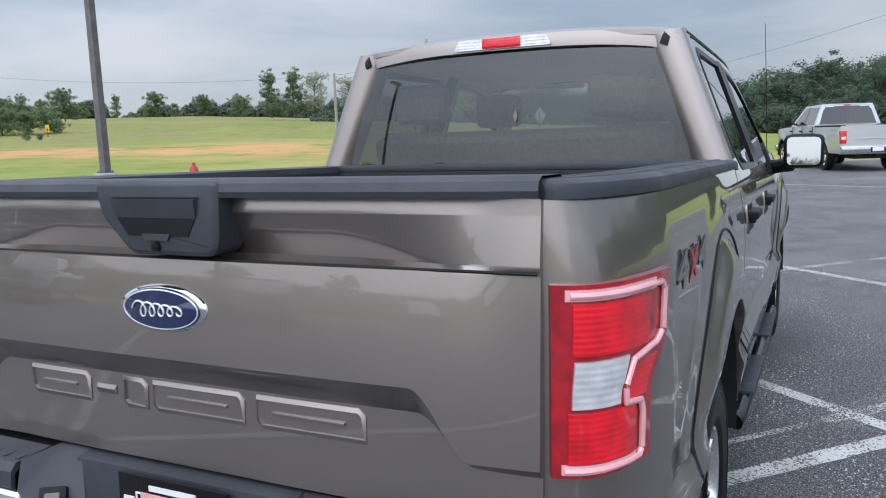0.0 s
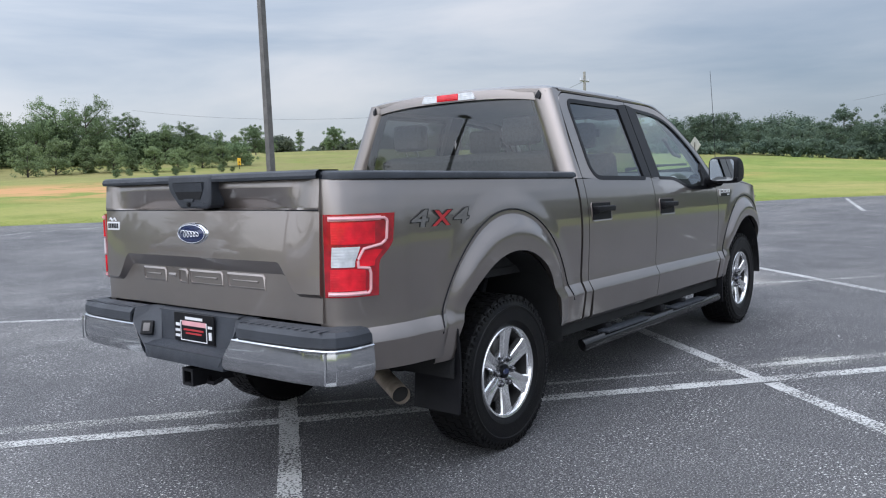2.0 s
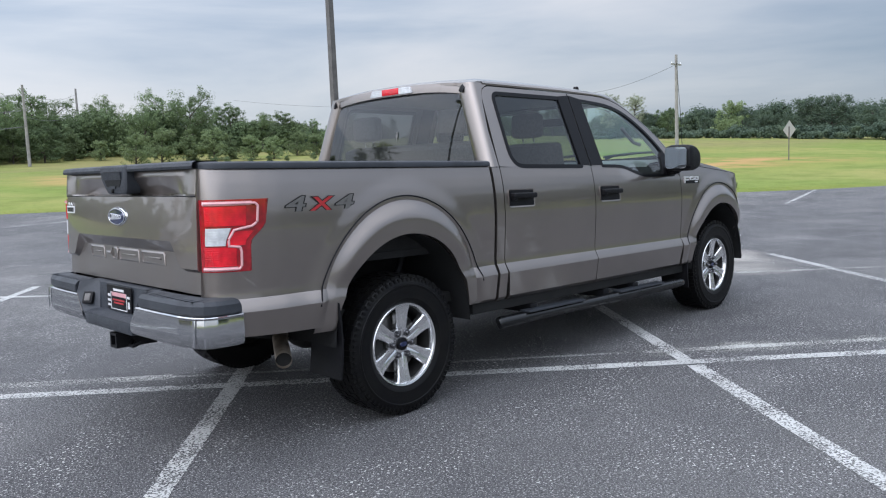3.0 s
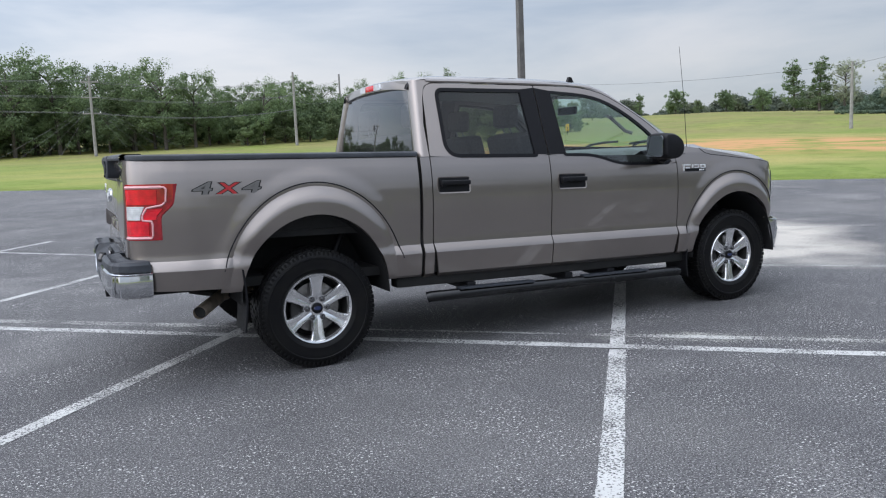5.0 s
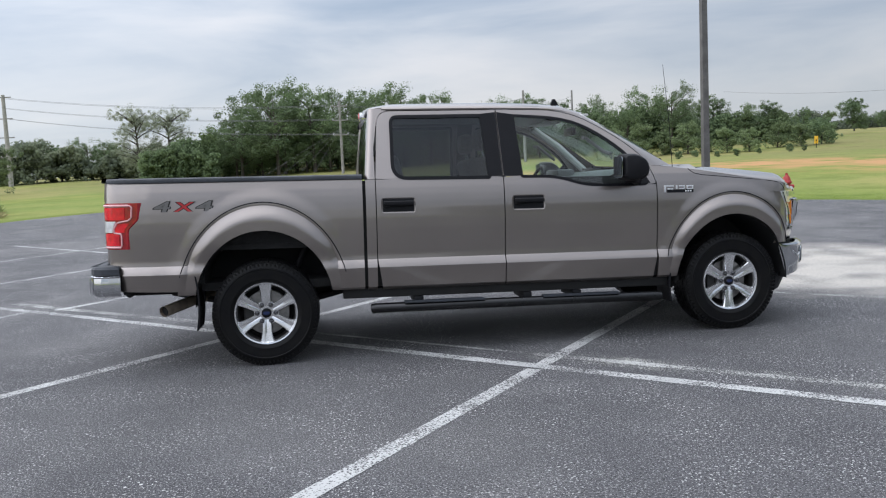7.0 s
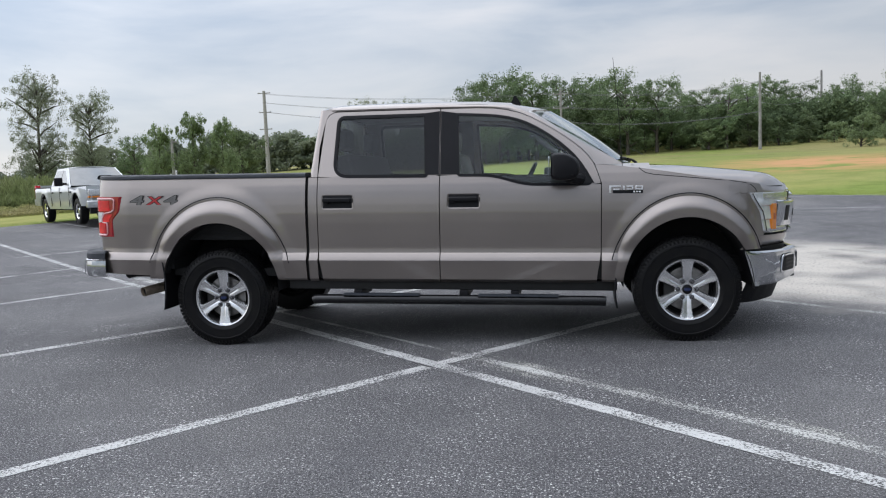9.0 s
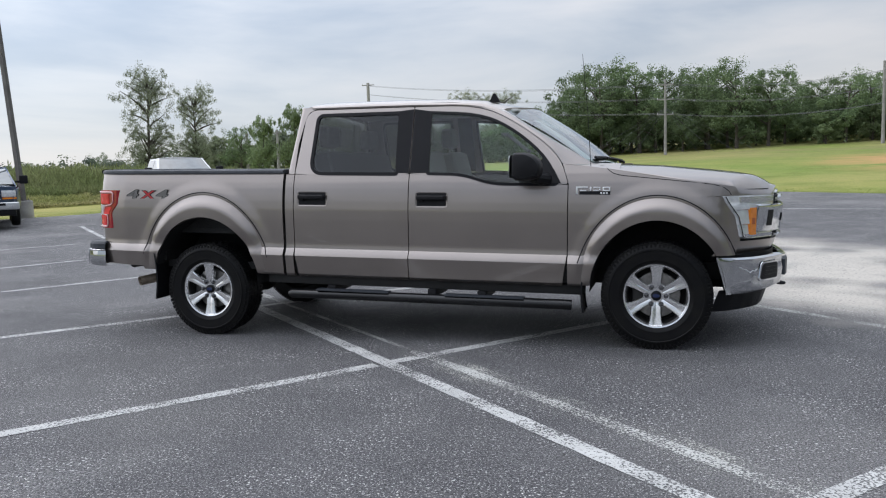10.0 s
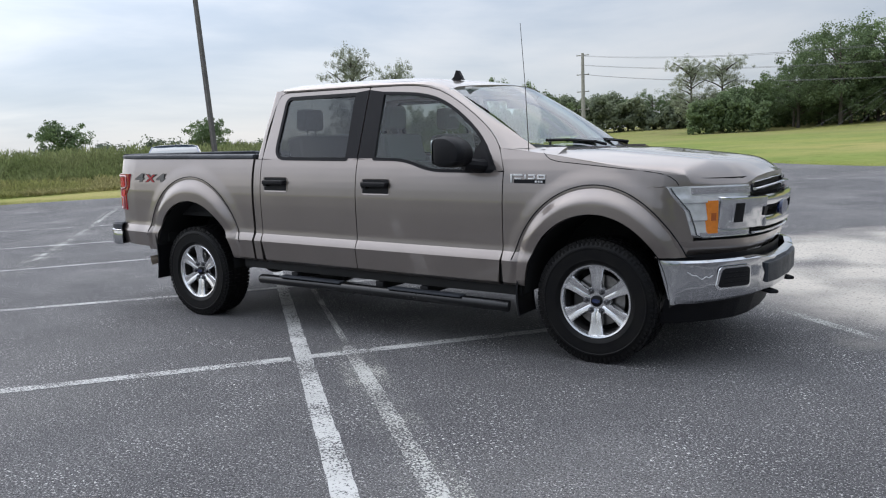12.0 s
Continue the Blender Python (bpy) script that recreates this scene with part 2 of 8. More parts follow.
def grid(bm, rows, loop=False):
    """Quads over rows of points; collapsed cells are left out."""
    vs = [[bm.verts.new(p) for p in row] for row in rows]
    made = []
    for a, b in zip(vs, vs[1:]):
        n = len(a)
        for i in range(n if loop else n - 1):
            j = (i + 1) % n
            quad, seen = [], []
            for v in (a[i], a[j], b[j], b[i]):
                if all((v.co - s).length > 1e-5 for s in seen):
                    quad.append(v)
                    seen.append(v.co)
            if len(quad) >= 3:
                made.append(bm.faces.new(quad))
    return vs


def sheet(rows, inward=None):
    """A panel with a turned-in edge."""
    bm = bmesh.new()
    grid(bm, rows)
    bmesh.ops.remove_doubles(bm, verts=bm.verts, dist=1e-5)
    loose = [v for v in bm.verts if not v.link_faces]
    bmesh.ops.delete(bm, geom=loose, context="VERTS")
    if inward is not None:
        edges = [e for e in bm.edges if e.is_boundary]
        res = bmesh.ops.extrude_edge_only(bm, edges=edges)
        for v in [g for g in res["geom"] if isinstance(g, bmesh.types.BMVert)]:
            v.co += Vector(inward)
    return bm


def box(bm, x0, x1, y0, y1, z0, z1, bevel=0.0, seg=2):
    m = Matrix.Translation(((x0 + x1) / 2, (y0 + y1) / 2, (z0 + z1) / 2)) @ Matrix.Diagonal((abs(x1 - x0), abs(y1 - y0), abs(z1 - z0), 1))
    vs = bmesh.ops.create_cube(bm, size=1, matrix=m)["verts"]
    if bevel:
        es = list({e for v in vs for e in v.link_edges})
        bmesh.ops.bevel(bm, geom=es, offset=bevel, segments=seg, affect="EDGES", profile=0.6)
    return bm


def boxed(*a, **k):
    return box(bmesh.new(), *a, **k)


def tube(bm, pts, r, n=10, cap=True):
    pts = [Vector(p) for p in pts]
    rs = r if isinstance(r, (list, tuple)) else [r] * len(pts)
    rings, up = [], Vector((0, 0, 1))
    for i, p in enumerate(pts):
        d = (pts[min(i + 1, len(pts) - 1)] - pts[max(i - 1, 0)]).normalized()
        a = d.cross(up if abs(d.z) < 0.95 else Vector((1, 0, 0))).normalized()
        b = a.cross(d)
        rings.append([p + rs[i] * (math.cos(2 * math.pi * k / n) * a + math.sin(2 * math.pi * k / n) * b) for k in range(n)])
    vs = grid(bm, rings, loop=True)
    if cap:
        for ring in (vs[0], vs[-1]):
            try:
                bm.faces.new(ring)
            except ValueError:
                pass
    return bm


def tubed(pts, r, n=10, cap=True):
    return tube(bmesh.new(), pts, r, n, cap)


def lathe(bm, prof, n=48, c=(0, 0, 0), sy=1):
    """Turns (radius, y) points about the y axis at c."""
    rows = [[(c[0] + r * math.cos(2 * math.pi * k / n), c[1] + sy * y, c[2] + r * math.sin(2 * math.pi * k / n)) for k in range(n)] for r, y in prof]
    grid(bm, rows, loop=True)
    bmesh.ops.remove_doubles(bm, verts=bm.verts, dist=1e-5)
    return bm


def slab(bm, pts, push):
    """A flat polygon of 3D points, thickened by the vector push."""
    a = [bm.verts.new(p) for p in pts]
    b = [bm.verts.new(Vector(p) + Vector(push)) for p in pts]
    bm.faces.new(a)
    bm.faces.new(list(reversed(b)))
    n = len(a)
    for i in range(n):
        bm.faces.new((a[i], b[i], b[(i + 1) % n], a[(i + 1) % n]))
    return bm


def ring(bm, outer, inner, push):
    """A frame between two outlines with as many points, thickened."""
    n = len(outer)
    rows = [outer, inner, [Vector(p) + Vector(push) for p in inner], [Vector(p) + Vector(push) for p in outer], outer]
    grid(bm, rows, loop=True)
    bmesh.ops.remove_doubles(bm, verts=bm.verts, dist=1e-5)
    return bm


def facing(bm, way):
    """Turns the faces of a sheet so that they look along way."""
    bm.normal_update()
    if sum((f.normal * f.calc_area() for f in bm.faces), Vector()).dot(Vector(way)) < 0:
        bmesh.ops.reverse_faces(bm, faces=bm.faces)
    return bm


def smoothstep(a, b, x):
    t = min(1.0, max(0.0, (x - a) / (b - a)))
    return t * t * (3 - 2 * t)


def rounded(poly, r, seg=4):
    """Rounds the corners of a 2D outline; r: one radius or one a corner."""
    out, n = [], len(poly)
    for i in range(n):
        p, a, b = Vector(poly[i]), Vector(poly[i - 1]), Vector(poly[(i + 1) % n])
        ri = r[i] if isinstance(r, (list, tuple)) else r
        u, v = (a - p), (b - p)
        d1, d2 = min(ri, u.length * 0.49), min(ri, v.length * 0.49)
        s, e = p + u.normalized() * d1, p + v.normalized() * d2
        for k in range(seg + 1):
            t = k / seg
            out.append(tuple((1 - t) ** 2 * s + 2 * t * (1 - t) * p + t * t * e))
    return out


def shrink(poly, d):
    """The outline moved inwards by d (counter-clockwise or clockwise alike)."""
    n = len(poly)
    area = sum(poly[i][0] * poly[(i + 1) % n][1] - poly[(i + 1) % n][0] * poly[i][1] for i in range(n))
    s = 1 if area > 0 else -1
    out = []
    for i in range(n):
        p, a, b = Vector(poly[i]), Vector(poly[i - 1]), Vector(poly[(i + 1) % n])
        t = (b - a).normalized()
        out.append(tuple(p + s * d * Vector((-t.y, t.x))))
    return out


def thing(name, m, label, category, group="", kind=""):
    ob = new(name)
    ob.empty_display_size = 0.1
    ob.matrix_world = m
    return tagged(ob, label, category, group, kind)

# ---- ground, lot and field ----
CX, CY = 1.0, -4.0
EDGE = [(31, -1), (28.3, 1.5), (27, 3.3), (23, 5.2), (19.9, 7.2), (15.7, 10.3), (14.2, 11.9), (10.1, 15.3), (8.4, 16.7), (6, 18.1), (3.6, 19.3), (1.3, 21), (-1.6, 23.6), (-5.3, 26), (-8.8, 22.8), (-12.0, 16.5), (-14.6, 13.6), (-18.2, 10.6), (-20.8, 8.5), (-26, -6), (-15, -30), (10, -32), (34, -12)]
_pol = sorted((math.atan2(y - CY, x - CX), math.hypot(x - CX, y - CY)) for x, y in EDGE)
_ea = np.array([_pol[-1][0] - 2 * math.pi] + [p[0] for p in _pol] + [_pol[0][0] + 2 * math.pi])
_er = np.array([_pol[-1][1]] + [p[1] for p in _pol] + [_pol[0][1]])


def edge_radius(a):
    a = (a + math.pi) % (2 * math.pi) - math.pi
    return float(np.interp(a, _ea, _er))


SLOPE_A = [-180, -60, -10, 4, 10, 17, 24, 31, 38, 44, 50, 58, 66, 75, 84, 90, 96, 108, 125, 140, 155, 180]
SLOPE_V = [0.0, 0.0, 0.0, 0.0, 0.012, 0.027, 0.036, 0.043, 0.050, 0.056, 0.055, 0.057, 0.056, 0.054, 0.052, 0.046, 0.042, 0.036, 0.022, 0.012, 0.005, 0.0]


def lot_height(y):
    """The lot climbs gently away behind the truck."""
    u = y - 2.5
    return 0.0 if u <= 0 else 0.033 * u * u / (u + 2.0)


def terrain(x, y):
    a, r = math.atan2(y - CY, x - CX), math.hypot(x - CX, y - CY)
    d = r - edge_radius(a)
    if d <= 0:
        return lot_height(y) - 0.06 - 0.9 * smoothstep(0.3, 2.5, -d)
    ye = CY + edge_radius(a) * math.sin(a)
    s = float(np.interp(math.degrees(a), SLOPE_A, SLOPE_V))
    lift = d if d < 90 else 90 + 40 * (1 - math.exp(-(d - 90) / 40))
    roll = 0.10 * noise.noise((x * 0.05, y * 0.05, 0.3)) * smoothstep(1, 20, d) + 0.05 * noise.noise((x * 0.3, y * 0.3, 2.0)) * smoothstep(1, 8, d)
    lift = 0.62 * min(lift, 60) + 1.38 * max(0.0, lift - 60) if lift > 0 else 0
    return lot_height(ye) - 0.02 + s * lift * smoothstep(-2, 6, d) + roll


def at_az(az, r, cx=2.0, cy=-5.5):
    """The place that lies r metres off towards the compass angle az, seen from the walk."""
    x, y = cx + r * math.cos(radians(az)), cy + r * math.sin(radians(az))
    return x, y, terrain(x, y)


def asphalt_material():
    m = mat("worn_asphalt", (0.066, 0.0645, 0.0695), 0.82, 0, 0.3, 0.6, bump=1.0, bscale=110, col2=(0.101, 0.099, 0.105), lo=0.35, hi=0.7, spec=0.5)
    t = m.node_tree
    b = t.nodes["Principled BSDF"]
    old = b.inputs["Base Color"].links[0].from_socket
    tc = next(n for n in t.nodes if n.type == "TEX_COORD")

    def speck(scale, lo, hi, seed):
        v = t.nodes.new("ShaderNodeTexNoise")
        v.inputs["Scale"].default_value = scale
        v.inputs["Detail"].default_value = 1.5
        mp = t.nodes.new("ShaderNodeMapping")
        mp.inputs["Location"].default_value = (seed, seed * 2, 0)
        wire(t, tc, "Object", mp, "Vector")
        wire(t, mp, "Vector", v, "Vector")
        r = t.nodes.new("ShaderNodeMapRange")
        r.inputs["From Min"].default_value, r.inputs["From Max"].default_value = lo, hi
        wire(t, v, "Fac", r, "Value")
        return r.outputs[0]

    def mix(fac, a, col, amount=1.0):
        mu = t.nodes.new("ShaderNodeMath")
        mu.operation = "MULTIPLY"
        mu.inputs[1].default_value = amount
        t.links.new(fac, mu.inputs[0])
        x = t.nodes.new("ShaderNodeMix")
        x.data_type = "RGBA"
        t.links.new(mu.outputs[0], x.inputs[0])
        t.links.new(a, x.inputs[6])
        x.inputs[7].default_value = (*col, 1)
        return x.outputs[2]

    def times(a, c):
        mu = t.nodes.new("ShaderNodeMath")
        mu.operation = "MULTIPLY"
        t.links.new(a, mu.inputs[0])
        t.links.new(c, mu.inputs[1])
        return mu.outputs[0]

    col = mix(speck(75, 0.49, 0.38, 1), old, (0.012, 0.012, 0.013), 0.9)
    col = mix(speck(16, 0.52, 0.66, 31), col, (0.036, 0.035, 0.036), 0.3)
    col = mix(speck(120, 0.59, 0.66, 4), col, (0.55, 0.54, 0.53), 0.62)
    col = mix(times(speck(60, 0.635, 0.67, 9), speck(2.2, 0.36, 0.66, 27)), col, (0.78, 0.77, 0.74), 0.9)
    # long worn lanes, paler where wheels have polished the stone
    col = mix(times(speck(0.22, 0.50, 0.66, 41), speck(90, 0.40, 0.56, 43)), col, (0.17, 0.165, 0.16), 0.28)
    # bald spots where the pale stone shows
    bald = times(speck(0.7, 0.56, 0.76, 7), speck(60, 0.45, 0.60, 3))
    col = mix(bald, col, (0.42, 0.41, 0.395), 0.42)
    # sandy pad: a rotated box with ragged edges
    mp = t.nodes.new("ShaderNodeMapping")
    mp.vector_type = "TEXTURE"
    mp.inputs["Location"].default_value = (5.75, 3.24, 0)
    mp.inputs["Rotation"].default_value = (0, 0, radians(-44))
    wire(t, tc, "Object", mp, "Vector")
    sep = t.nodes.new("ShaderNodeSeparateXYZ")
    wire(t, mp, "Vector", sep, "Vector")
    wob = t.nodes.new("ShaderNodeTexNoise")
    wob.inputs["Scale"].default_value = 1.3
    wob.inputs["Detail"].default_value = 6
    wire(t, tc, "Object", wob, "Vector")

    def inside(axis, half, soft):
        ab = t.nodes.new("ShaderNodeMath")
        ab.operation = "ABSOLUTE"
        wire(t, sep, axis, ab, 0)
        ad = t.nodes.new("ShaderNodeMath")
        ad.operation = "MULTIPLY_ADD"
        wire(t, wob, "Fac", ad, 0)
        ad.inputs[1].default_value = 1.2
        t.links.new(ab.outputs[0], ad.inputs[2])
        r = t.nodes.new("ShaderNodeMapRange")
        r.inputs["From Min"].default_value, r.inputs["From Max"].default_value = half + 0.6, half + 0.6 - soft
        t.links.new(ad.outputs[0], r.inputs["Value"])
        return r.outputs[0]

    pad = times(inside("X", 3.4, 0.9), inside("Y", 2.7, 1.1))
    pad = times(pad, speck(1.0, 0.24, 0.52, 12))
    pad = times(pad, speck(38, 0.22, 0.44, 15))
    col = mix(pad, col, (0.55, 0.51, 0.45), 0.92)
    col = mix(times(pad, speck(2.6, 0.50, 0.72, 18)), col, (0.42, 0.385, 0.34), 0.5)
    # dusty drifts where the lot is swept least
    col = mix(times(speck(0.35, 0.52, 0.72, 21), speck(120, 0.42, 0.60, 23)), col, (0.30, 0.29, 0.275), 0.5)
    t.links.new(col, b.inputs["Base Color"])
    return m


def grass_material():
    m = mat("mown_grass", (0.190, 0.246, 0.058), 0.95, 0, 0, 0.10, bump=0.9, bscale=9, col2=(0.226, 0.262, 0.076), lo=0.38, hi=0.62, spec=0.1)
    t = m.node_tree
    b = t.nodes["Principled BSDF"]
    old = b.inputs["Base Color"].links[0].from_socket
    tc = next(n for n in t.nodes if n.type == "TEX_COORD")

    def layer(src, scale, lo, hi, col, amount, stretch=(1, 1, 1), detail=6):
        mp = t.nodes.new("ShaderNodeMapping")
        mp.inputs["Scale"].default_value = stretch
        wire(t, tc, "Object", mp, "Vector")
        n = t.nodes.new("ShaderNodeTexNoise")
        n.inputs["Scale"].default_value = scale
        n.inputs["Detail"].default_value = detail
        wire(t, mp, "Vector", n, "Vector")
        r = t.nodes.new("ShaderNodeMapRange")
        r.inputs["From Min"].default_value, r.inputs["From Max"].default_value = lo, hi
        r.inputs["To Max"].default_value = amount
        wire(t, n, "Fac", r, "Value")
        x = t.nodes.new("ShaderNodeMix")
        x.data_type = "RGBA"
        t.links.new(r.outputs[0], x.inputs[0])
        t.links.new(src, x.inputs[6])
        x.inputs[7].default_value = (*col, 1)
        return x.outputs[2]

    c = layer(old, 1.6, 0.45, 0.7, (0.105, 0.165, 0.030), 0.6)
    c = layer(c, 0.045, 0.50, 0.62, (0.37, 0.31, 0.125), 0.85)
    c = layer(c, 6.0, 0.5, 0.75, (0.25, 0.31, 0.060), 0.5)
    c = layer(c, 0.14, 0.46, 0.66, (0.38, 0.33, 0.11), 0.42, (0.35, 1.0, 1.0))
    c = layer(c, 0.5, 0.50, 0.70, (0.13, 0.18, 0.038), 0.6)
    c = layer(c, 22.0, 0.48, 0.66, (0.085, 0.12, 0.028), 0.55)
    # the unmown grass higher up the bank is tall and dry
    sep = t.nodes.new("ShaderNodeSeparateXYZ")
    wire(t, tc, "Object", sep, "Vector")

    def ramp(src, lo, hi, top=1.0):
        r = t.nodes.new("ShaderNodeMapRange")
        r.inputs["From Min"].default_value, r.inputs["From Max"].default_value = lo, hi
        r.inputs["To Max"].default_value = top
        t.links.new(src, r.inputs["Value"])
        return r.outputs[0]

    def both(a_, b_):
        mu = t.nodes.new("ShaderNodeMath")
        mu.operation = "MULTIPLY"
        t.links.new(a_, mu.inputs[0])
        t.links.new(b_, mu.inputs[1])
        return mu.outputs[0]

    def cloud(scale, detail=8, rough=0.65):
        n = t.nodes.new("ShaderNodeTexNoise")
        n.inputs["Scale"].default_value = scale
        n.inputs["Detail"].default_value = detail
        n.inputs["Roughness"].default_value = rough
        wire(t, tc, "Object", n, "Vector")
        return n.outputs["Fac"]

    def over(fac, col, src):
        x = t.nodes.new("ShaderNodeMix")
        x.data_type = "RGBA"
        t.links.new(fac, x.inputs[0])
        t.links.new(src, x.inputs[6])
        x.inputs[7].default_value = (*col, 1)
        return x.outputs[2]

    high = ramp(sep.outputs["Z"], 1.15, 2.3)
    c = over(both(high, ramp(cloud(0.10), 0.34, 0.56, 0.85)), (0.218, 0.198, 0.082), c)
    c = over(both(high, ramp(cloud(0.45), 0.50, 0.66, 0.6)), (0.125, 0.135, 0.045), c)
    c = over(both(high, ramp(cloud(2.2), 0.52, 0.70, 0.5)), (0.30, 0.25, 0.125), c)
    # a broken strip of bare red clay along the foot of the bank
    off = t.nodes.new("ShaderNodeVectorMath")
    off.operation = "DISTANCE"
    wire(t, tc, "Object", off, 0)
    off.inputs[1].default_value = (2.0, -5.5, 1.0)
    dist = off.outputs["Value"]
    strip = both(ramp(dist, 33, 40), ramp(dist, 60, 52))
    strip = both(both(strip, ramp(sep.outputs["X"], 9, 15)), ramp(sep.outputs["Y"], 10, 18))
    patchy = both(ramp(cloud(0.055, 3), 0.36, 0.49), ramp(cloud(0.35), 0.41, 0.53))
    c = over(both(strip, patchy), (0.47, 0.265, 0.125), c)
    t.links.new(c, b.inputs["Base Color"])
    return m


ASPHALT, GRASS = asphalt_material(), grass_material()
angles = [2 * math.pi * k / 240 - math.pi for k in range(240)]
bm = bmesh.new()
rows = []
for f in (0.02, 0.5, 0.94, 0.985, 1.0, 1.01, 1.03, 1.07, 1.12, 1.18, 1.26, 1.36, 1.5, 1.7, 1.95, 2.25, 2.6, 3.1, 3.8, 5, 8, 16, 60):
    row = []
    for a in angles:
        r = edge_radius(a) * f
        x, y = CX + r * math.cos(a), CY + r * math.sin(a)
        row.append((x, y, terrain(x, y)))
    rows.append(row)
grid(bm, rows, loop=True)
tagged(part("ground", bm, GRASS), "mown green and dry grass field rising from the lot, with bare red clay", "ground", kind="structure")

bm = bmesh.new()
rows = []
for f, z in ((0.00001, 0), *((k / 40, 0) for k in range(1, 39)), (0.97, 0), (0.997, 0.0), (1.0, -0.01), (1.002, -0.10)):
    row = []
    for a in angles:
        r = edge_radius(a) * f + (0.12 * noise.noise((9 * math.cos(a), 9 * math.sin(a), 1.0)) if f > 0.9 else 0)
        row.append((CX + r * math.cos(a), CY + r * math.sin(a), z + lot_height(CY + r * math.sin(a))))
    rows.append(row)
grid(bm, rows, loop=True)
tagged(part("parking_lot", bm, ASPHALT), "worn dark asphalt car park with pale aggregate showing", "pavement", kind="structure")


def paint_material(name, wear, col=(0.62, 0.62, 0.60)):
    m = mat(name, col, 0.85, 0, 0.2, 3, bump=0.5, bscale=160)
    t = m.node_tree
    b = t.nodes["Principled BSDF"]
    out = t.nodes["Material Output"]
    tc = next(n for n in t.nodes if n.type == "TEX_COORD")
    n = t.nodes.new("ShaderNodeTexNoise")
    n.inputs["Scale"].default_value = 85
    n.inputs["Detail"].default_value = 3
    wire(t, tc, "Object", n, "Vector")
    n2 = t.nodes.new("ShaderNodeTexNoise")
    n2.inputs["Scale"].default_value = 2.2
    n2.inputs["Detail"].default_value = 4
    wire(t, tc, "Object", n2, "Vector")
    ad = t.nodes.new("ShaderNodeMath")
    ad.operation = "MULTIPLY_ADD"
    wire(t, n2, "Fac", ad, 0)
    ad.inputs[1].default_value = 0.55
    wire(t, n, "Fac", ad, 2)
    r = t.nodes.new("ShaderNodeMapRange")
    r.inputs["From Min"].default_value, r.inputs["From Max"].default_value = wear - 0.02, wear + 0.12
    wire(t, ad, "Value", r, "Value")
    tr = t.nodes.new("ShaderNodeBsdfTransparent")
    mx = t.nodes.new("ShaderNodeMixShader")
    t.links.new(r.outputs[0], mx.inputs[0])
    wire(t, tr, "BSDF", mx, 1)
    wire(t, b, "BSDF", mx, 2)
    wire(t, mx, "Shader", out, "Surface")
    return m


LINEP = paint_material("worn_white_line_paint", 0.675, (0.55, 0.55, 0.535))
FADED = paint_material("faded_line_paint", 0.755, (0.50, 0.50, 0.475))


def line(name, x0, y0, x1, y1, w, material, label, z=0.004):
    d = Vector((x1 - x0, y1 - y0, 0))
    n = Vector((-d.y, d.x, 0)).normalized() * w / 2
    steps = max(2, int(d.length / 0.06))
    rows_ = []
    for k in range(steps + 1):
        p = Vector((x0, y0, z)) + d * (k / steps)
        j1 = 0.006 * noise.noise((p.x * 9, p.y * 9, 0)) + 0.004 * noise.noise((p.x * 31, p.y * 31, 5))
        j2 = 0.006 * noise.noise((p.x * 9, p.y * 9, 8)) + 0.004 * noise.noise((p.x * 31, p.y * 31, 3))
        u = n.normalized()
        p.z += lot_height(p.y)
        rows_.append([p + n + u * j1, p - n + u * j2])
    bm_ = bmesh.new()
    grid(bm_, rows_)
    return tagged(part(name, bm_, material), label, "road marking", group="car park markings", kind="structure")


WL = "worn white painted parking line on asphalt"
for seg_ in ((-11.0, 10.0, -3.0, 2.82, 0.11), (-3.0, 2.85, 6.5, -5.92, 0.11), (-1.40, -5.60, 1.823, -1.72, 0.11), (1.91, -1.61, 4.1, 1.03, 0.105), (-3.3, -3.05, -0.36, 0.34, 0.11), (-0.30, 0.42, 1.7, 2.7, 0.11),
             (-5.9, -1.45, -3.0, 2.80, 0.11), (-9.2, -0.3, -5.2, 4.9, 0.11), (-12.9, 2.0, -7.2, 6.95, 0.11), (3.9, -4.0, 7.5, 0.15, 0.11), (-6.5, 11.95, 4.2, 1.319, 0.10),
             (0.5, 14.6, 5.3, 15.75, 0.10), (5.4, 15.7, 11.5, 14.9, 0.10), (5.2, 12.35, 9.6, 11.3, 0.10), (19.4, 0.8, 26.2, 2.5, 0.11), (-14.6, 7.6, -12.6, 10.1, 0.10), (17.3, -3.6, 19.4, 0.8, 0.10), (-2.70, 2.78, 0.3, 6.15, 0.11), (-5.0, 4.95, -1.6, 8.72, 0.11), (-7.1, 7.0, -3.7, 10.88, 0.11), (13.3, 9.37, 16.9, 10.2, 0.10), (17.0, 3.68, 22.9, 5.1, 0.11)):
    line("parking_line", *seg_, LINEP, WL, 0.003 + 0.0012 * random.random())
WORN = paint_material("scattered_line_remains", 0.845, (0.50, 0.50, 0.46))
THIN = paint_material("thin_worn_line_paint", 0.712, (0.50, 0.50, 0.475))
FL = "faded old parking line, mostly worn off"
line("faded_parking_line", -3.4, 3.55, -0.5, 0.934, 0.13, FADED, FL, 0.0025)
line("faded_parking_line", -0.5, 0.934, 1.95, -1.275, 0.05, THIN, FL, 0.0025)
line("faded_parking_line", 1.95, -1.275, 7.0, -5.83, 0.095, THIN, FL, 0.0025)
line("faded_parking_line", 1.9, -1.23, 7.0, -5.83, 0.28, WORN, "pale grit scattered along a worn line", 0.002)
line("faded_parking_line", -4.4, -0.35, -14.2, 8.0, 0.32, WORN, "sandy seam across the car park", 0.002)
